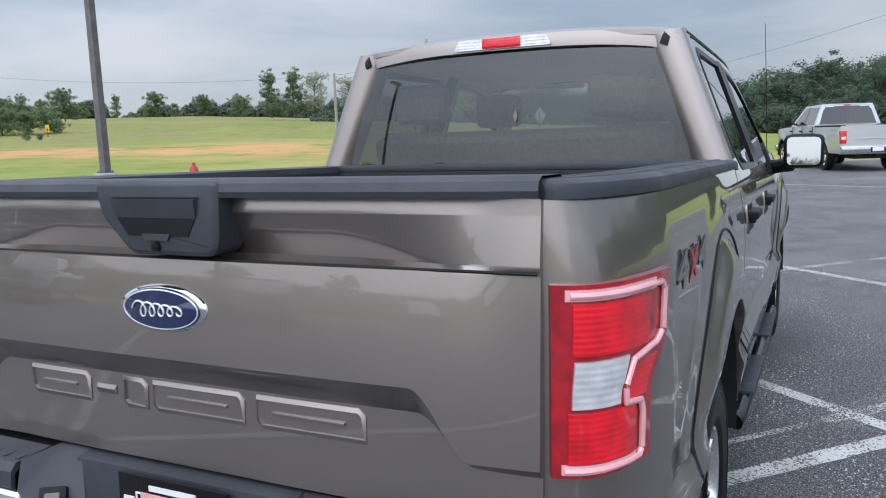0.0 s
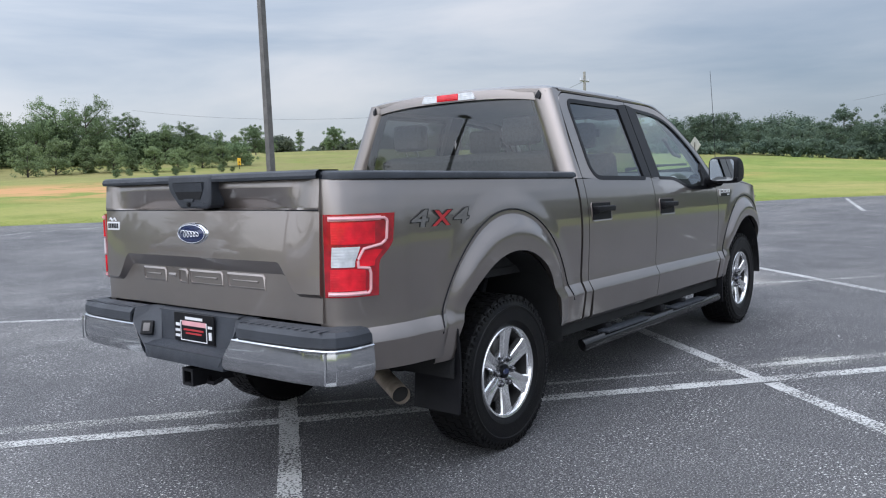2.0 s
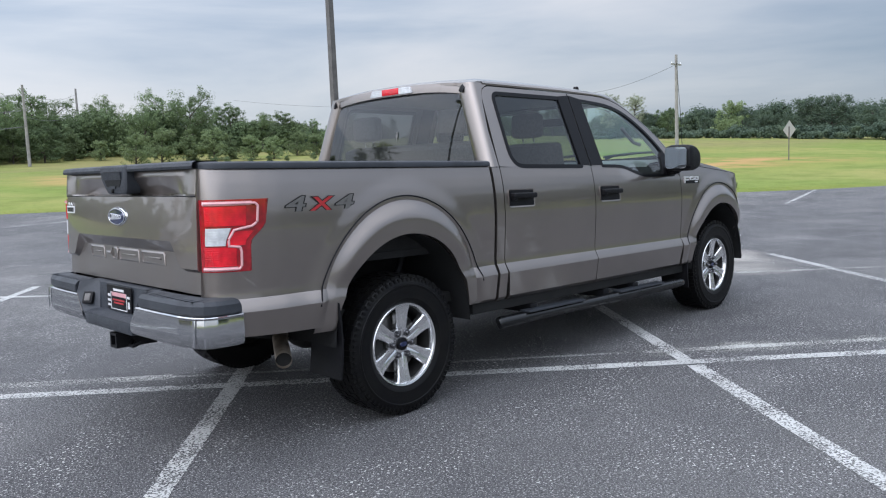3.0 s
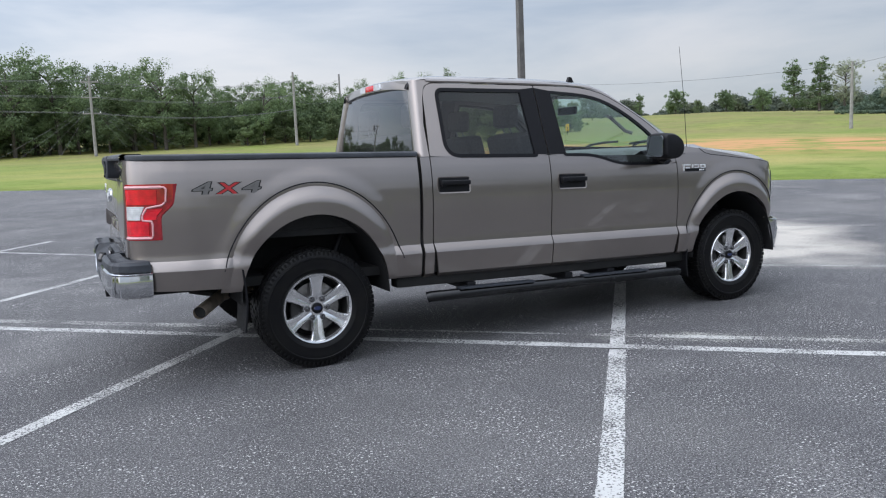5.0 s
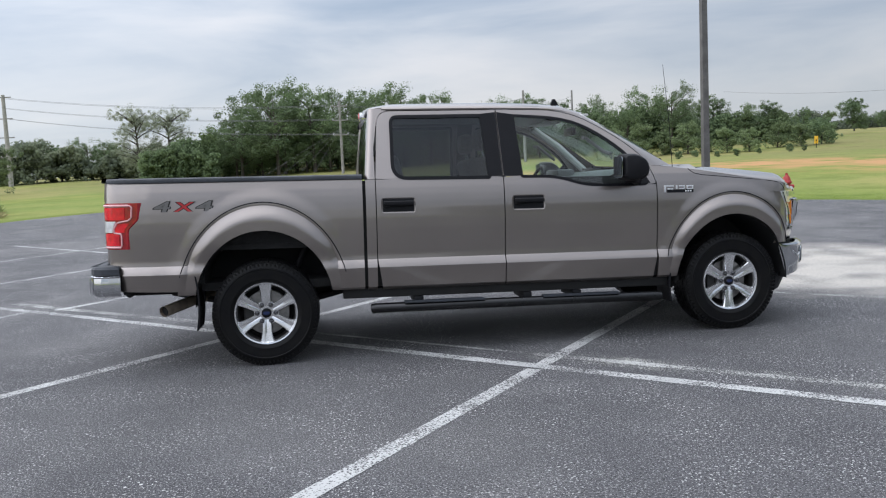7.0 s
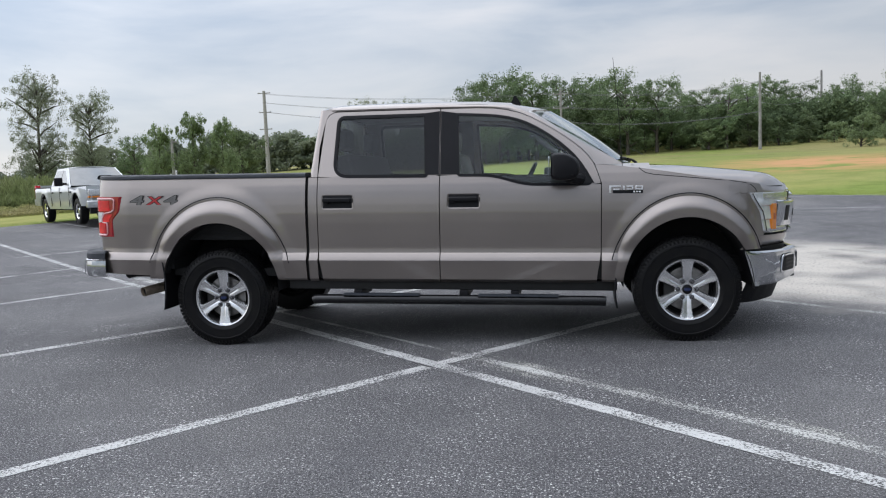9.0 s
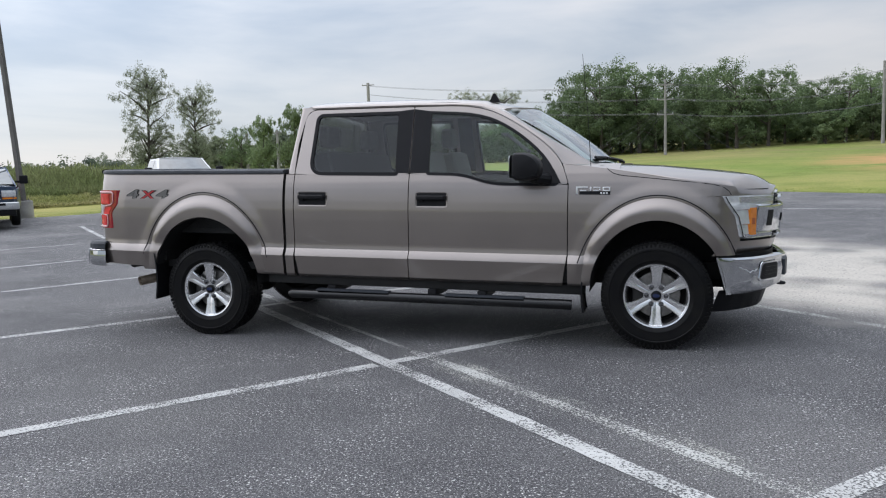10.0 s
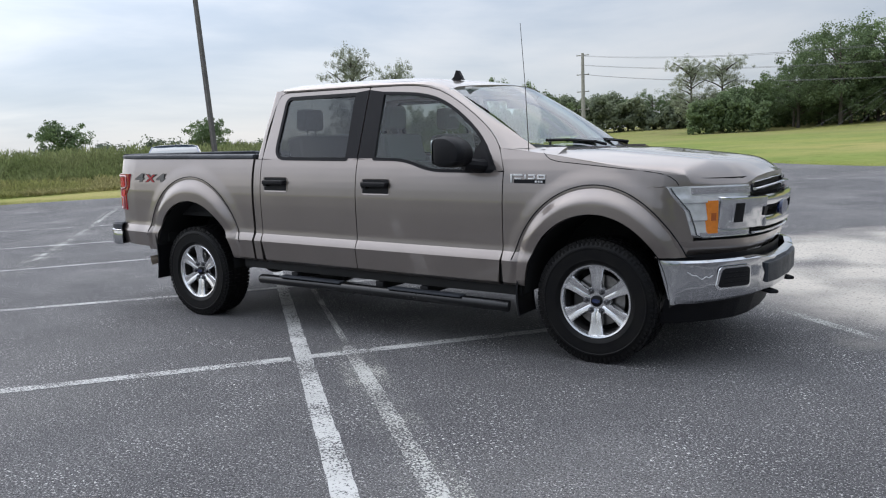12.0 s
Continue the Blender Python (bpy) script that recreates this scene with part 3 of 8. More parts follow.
line("faded_parking_line", -5.6, 0.67, -14.2, 8.0, 0.10, FADED, FL, 0.0025)
line("faded_parking_line", 6.5, 4.9, 9.6, 1.75, 0.12, FADED, FL, 0.0025)
line("faded_parking_line", 4.2, 1.319, 9.0, -3.45, 0.10, FADED, FL, 0.0025)


# ---- trees and far growth ----
def leaf_material(name, a, b, spread=0.32, piece=0.22):
    m = mat(name, a, 0.75, 0, 0, 0.35, col2=b, lo=0.35, hi=0.65, spec=0.2, per_piece=piece)
    t = m.node_tree
    p = t.nodes["Principled BSDF"]
    g = t.nodes.new("ShaderNodeNewGeometry")
    r = t.nodes.new("ShaderNodeMapRange")
    r.inputs["To Min"].default_value, r.inputs["To Max"].default_value = 1 - spread, 1 + spread
    wire(t, g, "Random Per Island", r, "Value")
    v = t.nodes.new("ShaderNodeVectorMath")
    v.operation = "SCALE"
    src = p.inputs["Base Color"].links[0].from_socket
    t.links.new(src, v.inputs[0])
    t.links.new(r.outputs[0], v.inputs["Scale"])
    t.links.new(v.outputs[0], p.inputs["Base Color"])
    tl = t.nodes.new("ShaderNodeBsdfTranslucent")
    t.links.new(v.outputs[0], tl.inputs["Color"])
    mx = t.nodes.new("ShaderNodeMixShader")
    mx.inputs[0].default_value = 0.38
    wire(t, p, "BSDF", mx, 1)
    wire(t, tl, "BSDF", mx, 2)
    wire(t, mx, "Shader", t.nodes["Material Output"], "Surface")
    return m


LEAF = leaf_material("broad_leaves", (0.138, 0.196, 0.102), (0.190, 0.252, 0.124))
LEAFL = leaf_material("young_leaves", (0.185, 0.245, 0.122), (0.220, 0.275, 0.140))
LEAFG = leaf_material("grey_leaves", (0.27, 0.30, 0.21), (0.33, 0.355, 0.25))
LEAFM = leaf_material("mixed_leaves", (0.150, 0.180, 0.125), (0.215, 0.245, 0.150), 0.2)
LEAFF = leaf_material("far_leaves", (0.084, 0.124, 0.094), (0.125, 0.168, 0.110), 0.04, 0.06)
# Distance haze is mixed into this greyer leaf colour.
LEAFD = leaf_material("haze_tinted_leaves", (0.105, 0.130, 0.104), (0.170, 0.195, 0.125), 0.06, 0.08)
WEED = leaf_material("tall_weeds", (0.20, 0.245, 0.095), (0.27, 0.295, 0.135))
DRYWEED = leaf_material("dry_verge_grass", (0.34, 0.36, 0.13), (0.42, 0.38, 0.19))
BARK = mat("bark", (0.10, 0.085, 0.07), 0.95, 0, 0.4, 6, bump=0.5, bscale=25)


def leaf(verts, faces, p, size, rng, flat=0.6, out=Vector((0, 0, 0.3))):
    """One leaf spray: a bent pair of triangles, turned roughly outwards."""
    n = (Vector((rng.gauss(0, 0.6), rng.gauss(0, 0.6), rng.gauss(0.25, 0.6))) + out).normalized()
    u = n.orthogonal().normalized()
    u.rotate(Matrix.Rotation(rng.random() * 6.283, 3, n))
    v = n.cross(u)
    k = len(verts)
    s = size * rng.uniform(0.6, 1.3)
    verts += [p - u * s, p + v * s * flat, p + u * s + n * s * 0.25, p - v * s * flat]
    faces.append((k, k + 1, k + 2, k + 3))


def tree_meshes(seed, h=9.0, spread=3.2, bare=0.22, limbs=9, clumps=90, per=28, size=0.22, leaf_mat=None, shape="round", see=0.0):
    rng = random.Random(seed)
    bm_ = bmesh.new()
    lean = Vector((rng.uniform(-0.3, 0.3), rng.uniform(-0.3, 0.3), 0))
    top = h * 0.86

    def axis(z):
        return Vector((lean.x * (z / h) ** 2 * 2, lean.y * (z / h) ** 2 * 2, z))

    tube(bm_, [axis(top * k / 7) for k in range(8)], [0.024 * h * (1 - 0.88 * k / 7) + 0.01 for k in range(8)], 7)
    tips = []
    for i in range(limbs):
        z0 = h * rng.uniform(bare, 0.8)
        a = 6.283 * (i / limbs) + rng.uniform(-0.5, 0.5)
        f = (z0 / h - bare) / (1 - bare)
        reach = spread * (math.sin(math.pi * min(1, 0.28 + 0.72 * f)) ** 0.7 if shape == "round" else (1 - f) ** 0.8) * rng.uniform(0.6, 1.05)
        rise = rng.uniform(0.25, 0.8) * reach if shape == "round" else rng.uniform(-0.1, 0.25) * reach
        p0 = axis(z0)
        pts = [p0 + Vector((math.cos(a) * reach * s, math.sin(a) * reach * s, rise * s ** 0.8)) + Vector((rng.uniform(-.1, .1), rng.uniform(-.1, .1), rng.uniform(-.1, .1))) * s for s in (0, 0.35, 0.7, 1)]
        tube(bm_, pts, [0.011 * h * (1 - s * 0.85) for s in (0, 0.35, 0.7, 1)], 5)
        tips += [(pts[2], 0.75), (pts[3], 0.9), ((pts[1] + pts[2]) / 2, 0.6)]
    trunk_me = bpy.data.meshes.new("trunk")
    bm_.to_mesh(trunk_me)
    bm_.free()
    trunk_me.materials.append(BARK)
    for p in trunk_me.polygons:
        p.use_smooth = True
    verts, faces = [], []
    tips.append((axis(h * 0.9), 0.8))
    for c in range(clumps):
        p, w = tips[c % len(tips)]
        q = p + Vector((rng.gauss(0, 1), rng.gauss(0, 1), rng.gauss(0, 0.8))) * spread * 0.20
        rr = spread * rng.uniform(0.11, 0.26) * (1 - see * 0.4)
        for _ in range(per):
            d = Vector((rng.gauss(0, 1), rng.gauss(0, 1), rng.gauss(0, 0.75)))
            d = d.normalized() * rr * rng.random() ** 0.45
            pt = q + d
            if pt.z > h * bare * 0.75:
                leaf(verts, faces, pt, size, rng, 0.6, d.normalized() * 1.7)
    crown_me = bpy.data.meshes.new("crown")
    crown_me.from_pydata(verts, [], faces)
    crown_me.materials.append(leaf_mat or LEAF)
    return trunk_me, crown_me


TREES = {
    "broad_a": tree_meshes(1, 10, 3.6, 0.10, 14, 130, 78, 0.105),
    "broad_b": tree_meshes(2, 10, 3.0, 0.20, 14, 120, 78, 0.105),
    "broad_c": tree_meshes(3, 10, 4.2, 0.09, 16, 145, 78, 0.11),
    "young_a": tree_meshes(4, 6, 2.4, 0.03, 16, 150, 50, 0.11, LEAFL),
    "young_b": tree_meshes(5, 6, 2.1, 0.03, 18, 150, 44, 0.11, LEAFL, "cone"),
    "pine": tree_meshes(6, 9, 2.2, 0.08, 26, 170, 34, 0.12, LEAF, "cone"),
    "airy": tree_meshes(7, 9, 2.6, 0.20, 34, 360, 60, 0.055, LEAFG, "round", 0.6),
    "distant_a": tree_meshes(11, 10, 4.4, 0.0, 20, 190, 56, 0.15, LEAFF),
    "distant_b": tree_meshes(12, 10, 3.8, 0.0, 18, 170, 56, 0.15, LEAFF),
    "field": tree_meshes(8, 5, 2.3, 0.03, 18, 170, 52, 0.10, LEAF),
}
TREE_LABEL = {"distant_a": "broad dark green tree in the far wood", "distant_b": "rounded dark green tree in the far wood", "broad_a": "dense dark green broadleaf tree at the wood edge", "broad_b": "tall dark green broadleaf tree in the wood", "broad_c": "wide dark green broadleaf tree in the wood",
              "young_a": "young light green tree before the wood", "young_b": "young bushy conical tree before the wood", "pine": "tall narrow dark green conifer in the field",
              "airy": "airy grey-green tree with thin open foliage", "field": "small round dark green tree standing in the field"}


def tree(kind, az, r, height, seed, cx=2.0, cy=-5.5, wide=1.0):
    rng = random.Random(seed)
    x, y, z = at_az(az, r, cx, cy)
    tm, cm = TREES[kind]
    base_h = {"b": 10, "y": 6, "p": 9, "a": 9, "f": 5, "d": 10}[kind[0]]
    s = height / base_h
    ob = thing("tree", pose(x, y, z - 0.1, 0, 0, rng.uniform(0, 360)) @ Matrix.Diagonal((s * wide, s * wide, s, 1)), TREE_LABEL[kind], "tree", group="trees round the field")
    for nm, me in (("trunk", tm), ("crown", cm)):
        o = new(nm, me)
        o.parent = ob
    return ob


_rng = random.Random(11)


def elev(az, r, top):
    """Height of a tree at that place whose top stands top degrees above eye level."""
    return max(1.5, 1.35 + r * math.tan(radians(top)) - at_az(az, r)[2])


# the wood behind the field: taller at the back, young trees before it
TOPS = [(57, 3.8), (60, 4.5), (63, 5.1), (66, 5.8), (70, 5.2), (74, 5.6), (78, 5.9), (80, 6.2), (84, 6.6), (87, 7.3), (90, 7.4), (93, 7.2), (96, 6.6), (98, 5.0), (100, 3.9)]
az = 57.0
while az < 99:
    r = _rng.uniform(97, 108) if az < 76 else _rng.uniform(91, 103)
    top = float(np.interp(az, [t[0] for t in TOPS], [t[1] for t in TOPS])) + _rng.uniform(-0.7, 0.35)
    tree(_rng.choice(("broad_a", "broad_b", "broad_c")), az, r, elev(az, r, top), int(az * 100), wide=_rng.uniform(0.85, 1.15))
    az += _rng.uniform(1.2, 2.0)
az = 56.0
while az < 82:
    r = _rng.uniform(80, 90) if az < 70 else _rng.uniform(91, 97)
    tree(_rng.choice(("young_a", "young_b", "young_a", "field")), az, r, elev(az, r, _rng.uniform(2.5, 3.7)), int(az * 77), wide=1.15)
    az += _rng.uniform(1.1, 1.9)
az = 82.0
while az < 100:
    r = _rng.uniform(92, 96)
    tree(_rng.choice(("broad_a", "broad_c", "young_a")), az, r, elev(az, r, _rng.uniform(3.5, 5.0)), int(az * 55), wide=1.2)
    az += _rng.uniform(1.3, 2.2)
for az, r, top, kind in ((101.5, 95, 5.9, "airy"), (103.5, 96, 6.0, "airy"), (105, 116, 3.7, "broad_a"), (106.5, 118, 3.8, "broad_c"), (108.2, 116, 3.5, "broad_b"), (110, 120, 3.7, "broad_a"), (111.6, 117, 3.3, "broad_c"), (113.2, 119, 3.6, "broad_b"), (115, 117, 3.2, "broad_a"), (113, 80, 4.2, "young_a"),
                         (114.3, 66, 5.0, "young_a"), (116.3, 64, 5.4, "young_a"), (118.6, 66, 4.6, "young_a"), (120.3, 75, 3.9, "broad_a"), (122.9, 48, 7.0, "airy"), (126.2, 47, 8.4, "airy"),
                         (130, 90, 2.0, "broad_c"), (134, 95, 1.5, "broad_a"), (137.5, 70, 3.0, "field"), (142, 90, 1.3, "broad_b"), (147, 62, 3.0, "field"), (150, 90, 1.2, "broad_a")):
    tree(kind, az, r, elev(az, r, top), int(az * 31), wide=0.72 if kind == "airy" and az > 110 else (0.55 if 113.5 < az < 119 else 1.0))
# single trees in the field ahead
for az, r, top, kind in ((54.0, 118, 3.9, "field"), (55.6, 112, 3.3, "young_a"), (50.5, 135, 3.7, "pine"), (48.0, 140, 3.6, "field"), (44.6, 150, 3.4, "field"), (42.3, 140, 3.4, "field"), (40.4, 130, 5.5, "pine"), (38.9, 128, 5.6, "pine"),
                         (37.4, 128, 5.0, "airy"), (52.4, 150, 3.0, "field"), (46.4, 160, 2.9, "young_a"), (34.5, 150, 4.6, "airy"), (32.8, 150, 4.4, "airy"), (26.5, 130, 3.6, "young_a"), (58.4, 100, 3.6, "young_a"), (30.5, 150, 3.2, "field")):
    tree(kind, az, r, elev(az, r, top), int(az * 91))


def shrub(x, y, h, seed):
    """A knee-high weed bush."""
    rng = random.Random(seed)
    ob = thing("shrub", pose(x, y, terrain(x, y) - 0.05, 0, 0, rng.uniform(0, 360)) @ Matrix.Scale(h / 5, 4), "low brown-green weed bush in the rough grass", "shrub", group="weed bushes in the field")
    for nm, me in zip(("stem", "foliage"), TREES["field"]):
        o = new(nm, me)
        o.parent = ob


for k in range(7):
    shrub(*at_az(56.5 + 1.5 * k + _rng.uniform(-0.7, 0.7), _rng.uniform(66, 80))[:2], _rng.uniform(0.35, 0.9), 700 + k)


def thicket(name, az0, az1, r, tops, n, size, material, label, seed, depth=10, per=40, rough=1.0, lump=1.0, cx=2.0, cy=-5.5):
    rng = random.Random(seed)
    verts, faces = [], []
    for _ in range(n // per):
        a = rng.uniform(az0, az1)
        rr = r + depth * rng.random() ** 1.6
        x, y, z = at_az(a, rr, cx, cy)
        top = float(np.interp(a, [t[0] for t in tops], [t[1] for t in tops]))
        # rounded crowns side by side, each of its own height
        width = math.degrees(4.6 * lump / r)
        row_ = int(3 * (rr - r) / depth)
        slot = a / width + 0.37 * row_
        u = 2 * (slot - math.floor(slot)) - 1
        own = noise.cell((math.floor(slot) + 0.5, seed + 7.3 * row_, 0.5))
        top += rough * (0.45 * noise.noise((a * 0.9, seed, 0)) + 0.55 * own)
        hz = (1.35 + r * math.tan(radians(top)) - z) * (0.62 + 0.38 * math.sqrt(max(0.0, 1 - u * u)))
        h = max(0.2, hz)
        ball = lump * rng.uniform(0.10, 0.22) * (0.8 + h)
        q = Vector((x, y, z + max(0.0, h - 0.6 * ball) * rng.random() ** 0.55))
        for _ in range(per):
            d = Vector((rng.gauss(0, 1), rng.gauss(0, 1), rng.gauss(0.15, 0.8))).normalized() * ball * rng.random() ** 0.4
            if q.z + d.z > z - 0.1:
                leaf(verts, faces, q + d, size, rng, 0.7, d.normalized() * (2.2 if r < 110 else 4.5))
    me = bpy.data.meshes.new(name)
    me.from_pydata(verts, [], faces)
    me.materials.append(material)
    return tagged(new(name, me), label, "woods", kind="stuff")


az = -15.0
while az < 37:
    r = _rng.uniform(118, 130) if az < 12 else _rng.uniform(150, 165)
    top = float(np.interp(az, [-30, -6, 0, 6, 12, 16, 20, 26, 36], [4.6, 4.5, 4.1, 3.4, 2.9, 2.7, 3.0, 2.8, 2.5])) + _rng.uniform(-0.9, 0.55)
    tree(_rng.choice(("distant_a", "distant_b")), az, r, elev(az, r, top), int(az * 63) + 4000, wide=_rng.uniform(1.0, 1.4))
    az += _rng.uniform(0.9, 1.5) * (1.0 if az < 12 else 0.9)
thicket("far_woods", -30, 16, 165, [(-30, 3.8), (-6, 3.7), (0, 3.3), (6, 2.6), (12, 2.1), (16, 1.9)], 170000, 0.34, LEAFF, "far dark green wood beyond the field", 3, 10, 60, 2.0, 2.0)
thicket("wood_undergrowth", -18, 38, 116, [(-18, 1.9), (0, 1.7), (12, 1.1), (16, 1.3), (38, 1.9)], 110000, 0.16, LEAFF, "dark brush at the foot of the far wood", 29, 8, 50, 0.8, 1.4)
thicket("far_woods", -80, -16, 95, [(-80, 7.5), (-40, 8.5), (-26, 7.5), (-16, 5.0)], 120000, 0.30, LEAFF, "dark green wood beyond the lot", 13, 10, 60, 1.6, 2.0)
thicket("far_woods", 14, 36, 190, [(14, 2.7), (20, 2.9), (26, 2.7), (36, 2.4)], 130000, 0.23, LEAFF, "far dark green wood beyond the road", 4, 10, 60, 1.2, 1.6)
thicket("far_woods", 36, 60, 210, [(36, 2.4), (48, 2.4), (60, 3.0)], 110000, 0.29, LEAFD, "far wood on the skyline with haze put into its leaf colour", 5, 10, 60, 1.2, 1.6)
thicket("wood_undergrowth", 58, 100, 98, [(58, 2.8), (66, 3.8), (80, 4.4), (90, 5.2), (96, 4.4), (100, 3.2)], 90000, 0.17, LEAF, "dense shaded undergrowth of the wood", 6, 10, 40, 1.6, 1.3)
# Backing thicket: its darker leaf colour stands in for shade inside the wood.
thicket("wood_undergrowth", 56, 101, 108, [(56, 2.6), (66, 3.4), (80, 3.8), (92, 4.4), (101, 3.0)], 70000, 0.26, LEAFF, "dark leaf backing inside the wood, shade put into its colour", 27, 6, 40, 0.8, 1.4)
thicket("wood_undergrowth", 98.5, 103.5, 88, [(98.5, 3.6), (101, 3.5), (103.5, 2.3)], 24000, 0.14, LEAF, "light green brush before the wood", 17, 6, 50, 1.8, 0.7)
thicket("wood_undergrowth", 100, 124, 113, [(100, 2.6), (106, 2.8), (112, 2.9), (124, 2.6)], 110000, 0.19, LEAFM, "dense mixed trees and undergrowth of the wood", 7, 10, 60, 2.2, 0.85)
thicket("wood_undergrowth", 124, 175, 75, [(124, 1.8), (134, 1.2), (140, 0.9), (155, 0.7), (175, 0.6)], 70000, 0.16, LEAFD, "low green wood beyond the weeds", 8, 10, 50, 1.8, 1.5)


def weed_bank(az0, az1, r, tops, n, seed, depth=7, material=None, label="tall green weeds and brush beside the mown verge", cx=2.0, cy=-5.5):
    """Upright stalks and blades, taller at the back, in drifts."""
    rng = random.Random(seed)
    verts, faces = [], []
    for _ in range(n):
        a = rng.uniform(az0, az1)
        back_ = rng.random()
        x, y, z = at_az(a, r + depth * back_, cx, cy)
        top = float(np.interp(a, [t[0] for t in tops], [t[1] for t in tops])) + 0.35 * noise.noise((a * 0.8, seed, 0)) + 0.25 * noise.noise((a * 3.1, seed, 4))
        h = max(0.15, (1.35 + r * math.tan(radians(top)) - z) * (0.35 + 0.65 * smoothstep(0.0, 0.6, back_)) * rng.uniform(0.75, 1.12))
        z0 = h * rng.uniform(0.0, 0.72)
        ln = min(h - z0, rng.uniform(0.12, 0.34))
        b = rng.uniform(0, 6.283)
        u = Vector((math.cos(b), math.sin(b), 0)) * rng.uniform(0.012, 0.032)
        p = Vector((x, y, z + z0))
        lean = Vector((rng.gauss(0, 0.12), rng.gauss(0, 0.12), ln))
        k = len(verts)
        verts += [p - u * 0.5, p + u * 0.5, p + lean * 0.6 + u, p + lean, p + lean * 0.6 - u]
        faces.append((k, k + 1, k + 2, k + 3, k + 4))
    me = bpy.data.meshes.new("tall_weeds")
    me.from_pydata(verts, [], faces)
    me.materials.append(material or WEED)
    return tagged(new("tall_weeds", me), label, "weeds", kind="stuff")


weed_bank(114, 180, 36, [(114, 0.3), (117, 0.6), (124, 1.5), (134, 2.0), (145, 2.0), (160, 1.8), (180, 1.6)], 230000, 9)
weed_bank(114, 180, 32.5, [(114, -0.9), (180, -0.9)], 50000, 19, 4.0, DRYWEED, "pale dry verge grass before the weeds")



BLADE = leaf_material("grass_blades", (0.190, 0.262, 0.042), (0.230, 0.285, 0.058), 0.15)


def grass_tufts(a0, a1, n, seed):
    """Blades along the lot's ragged edge."""
    rng = random.Random(seed)
    verts, faces = [], []
    for _ in range(n):
        a = radians(rng.uniform(a0, a1))
        d = -0.10 + 2.6 * rng.random() ** 1.6
        r_ = edge_radius(a) + d
        x, y = CX + r_ * math.cos(a), CY + r_ * math.sin(a)
        z = terrain(x, y) if d > 0 else lot_height(y) - 0.02
        h = rng.uniform(0.012, 0.030)
        b = rng.uniform(0, 6.283)
        u = Vector((math.cos(b), math.sin(b), 0)) * rng.uniform(0.008, 0.02)
        k = len(verts)
        p = Vector((x, y, z - 0.01))
        verts += [p - u, p + u, p + Vector((rng.gauss(0, 0.03), rng.gauss(0, 0.03), h))]
        faces.append((k, k + 1, k + 2))
    me = bpy.data.meshes.new("grass_tufts")
    me.from_pydata(verts, [], faces)
    me.materials.append(BLADE)
    return tagged(new("grass_tufts", me), "short green grass blades creeping over the lot edge", "grass", kind="stuff")


grass_tufts(0, 165, 60000, 21)

# ---- the pickup ----
RAKE = 1.5
pickup = thing("pickup_truck", pose(0, 0, 0, 0, RAKE, 0) @ Matrix.Diagonal((1, 1.012, 1, 1)), "brown-grey metallic four-door pickup truck parked across the bay lines", "pickup truck")
ZP = [0.50, 0.53, 0.545, 0.56, 0.70, 0.707, 0.715, 0.755, 0.767, 0.80, 1.00, 1.08, 1.15, 1.20, 1.25, 1.30, 1.365]
WP = [0.905, 0.925, 0.945, 0.958, 0.979, 0.980, 0.978, 0.959, 0.952, 0.949, 0.959, 0.960, 0.957, 0.952, 0.945, 0.935, 0.918]
BELT, TUMBLE = 1.365, 0.37
# wheel arches: centre x, centre z, opening half width and height, flare half width and height
ARCH = [(-0.01, 0.46, 0.50, 0.55, 0.625, 0.755), (3.673, 0.50, 0.475, 0.535, 0.585, 0.710)]
REAR_X = [-1.126, -1.124, -1.118, -1.105, -1.085, -1.05, -1.00, -0.92, -0.80]
REAR_F = [0.835, 0.850, 0.878, 0.902, 0.922, 0.943, 0.960, 0.982, 1.0]
FRONT_X = [3.7, 3.95, 4.03, 4.09, 4.15, 4.225, 4.305]
FRONT_F = [1.0, 1.0, 0.993, 0.979, 0.942, 0.869, 0.775]


def flare(x, z):
    """The body swells towards the crease above each arch and dips under the flare."""
    push = 0.0
    for cx, cz, a, b, fa, fb in ARCH:
        ro = math.hypot((x - cx) / fa, max(0.0, z - cz) / fb)
        if ro < 1.2:
            fade = smoothstep(0.52, 0.70, z)
            push += fade * (0.010 * (1 - smoothstep(1.0, 1.15, ro)) - 0.014 * (1 - smoothstep(0.90, 0.99, ro)))
    return push


def half(x, z):
    w = float(np.interp(z, ZP, WP)) if z < BELT else 0.918 - TUMBLE * (z - BELT)
    w += flare(x, z)
    if x < -0.8:
        w *= float(np.interp(x, REAR_X, REAR_F))
    if x > 3.7:
        w *= float(np.interp(x, FRONT_X, FRONT_F))
    return w


def arch_bottom(x, low):
    for cx, cz, a, b, fa, fb in ARCH:
        d = abs(x - cx) / a
        if d < 1:
            return max(low, cz + b * math.sqrt(1 - d * d))
    return low


def side_panel(name, xs, zs, low, high, s, material=PAINT, xmap=None, off=0.0, label=""):
    """A body panel on side s (-1: passenger side): columns xs, rows zs, cut by the outlines low(x) and high(x)."""
    rows = []
    for x in xs:
        lo, hi = arch_bottom(x, low(x)), high(x)
        col = []
        for z in zs:
            zz = min(max(z, lo), hi)
            xx = xmap(x, zz) if xmap else x
            col.append((xx, s * (half(xx, zz) + off), zz))
        rows.append(col)
    return part(name, sheet(rows, (0, -s * 0.022, 0)), material, pickup, label, sharp=15)


def span(a, b, step):
    n = max(1, int(round(abs(b - a) / step)))
    return [a + (b - a) * k / n for k in range(n + 1)]


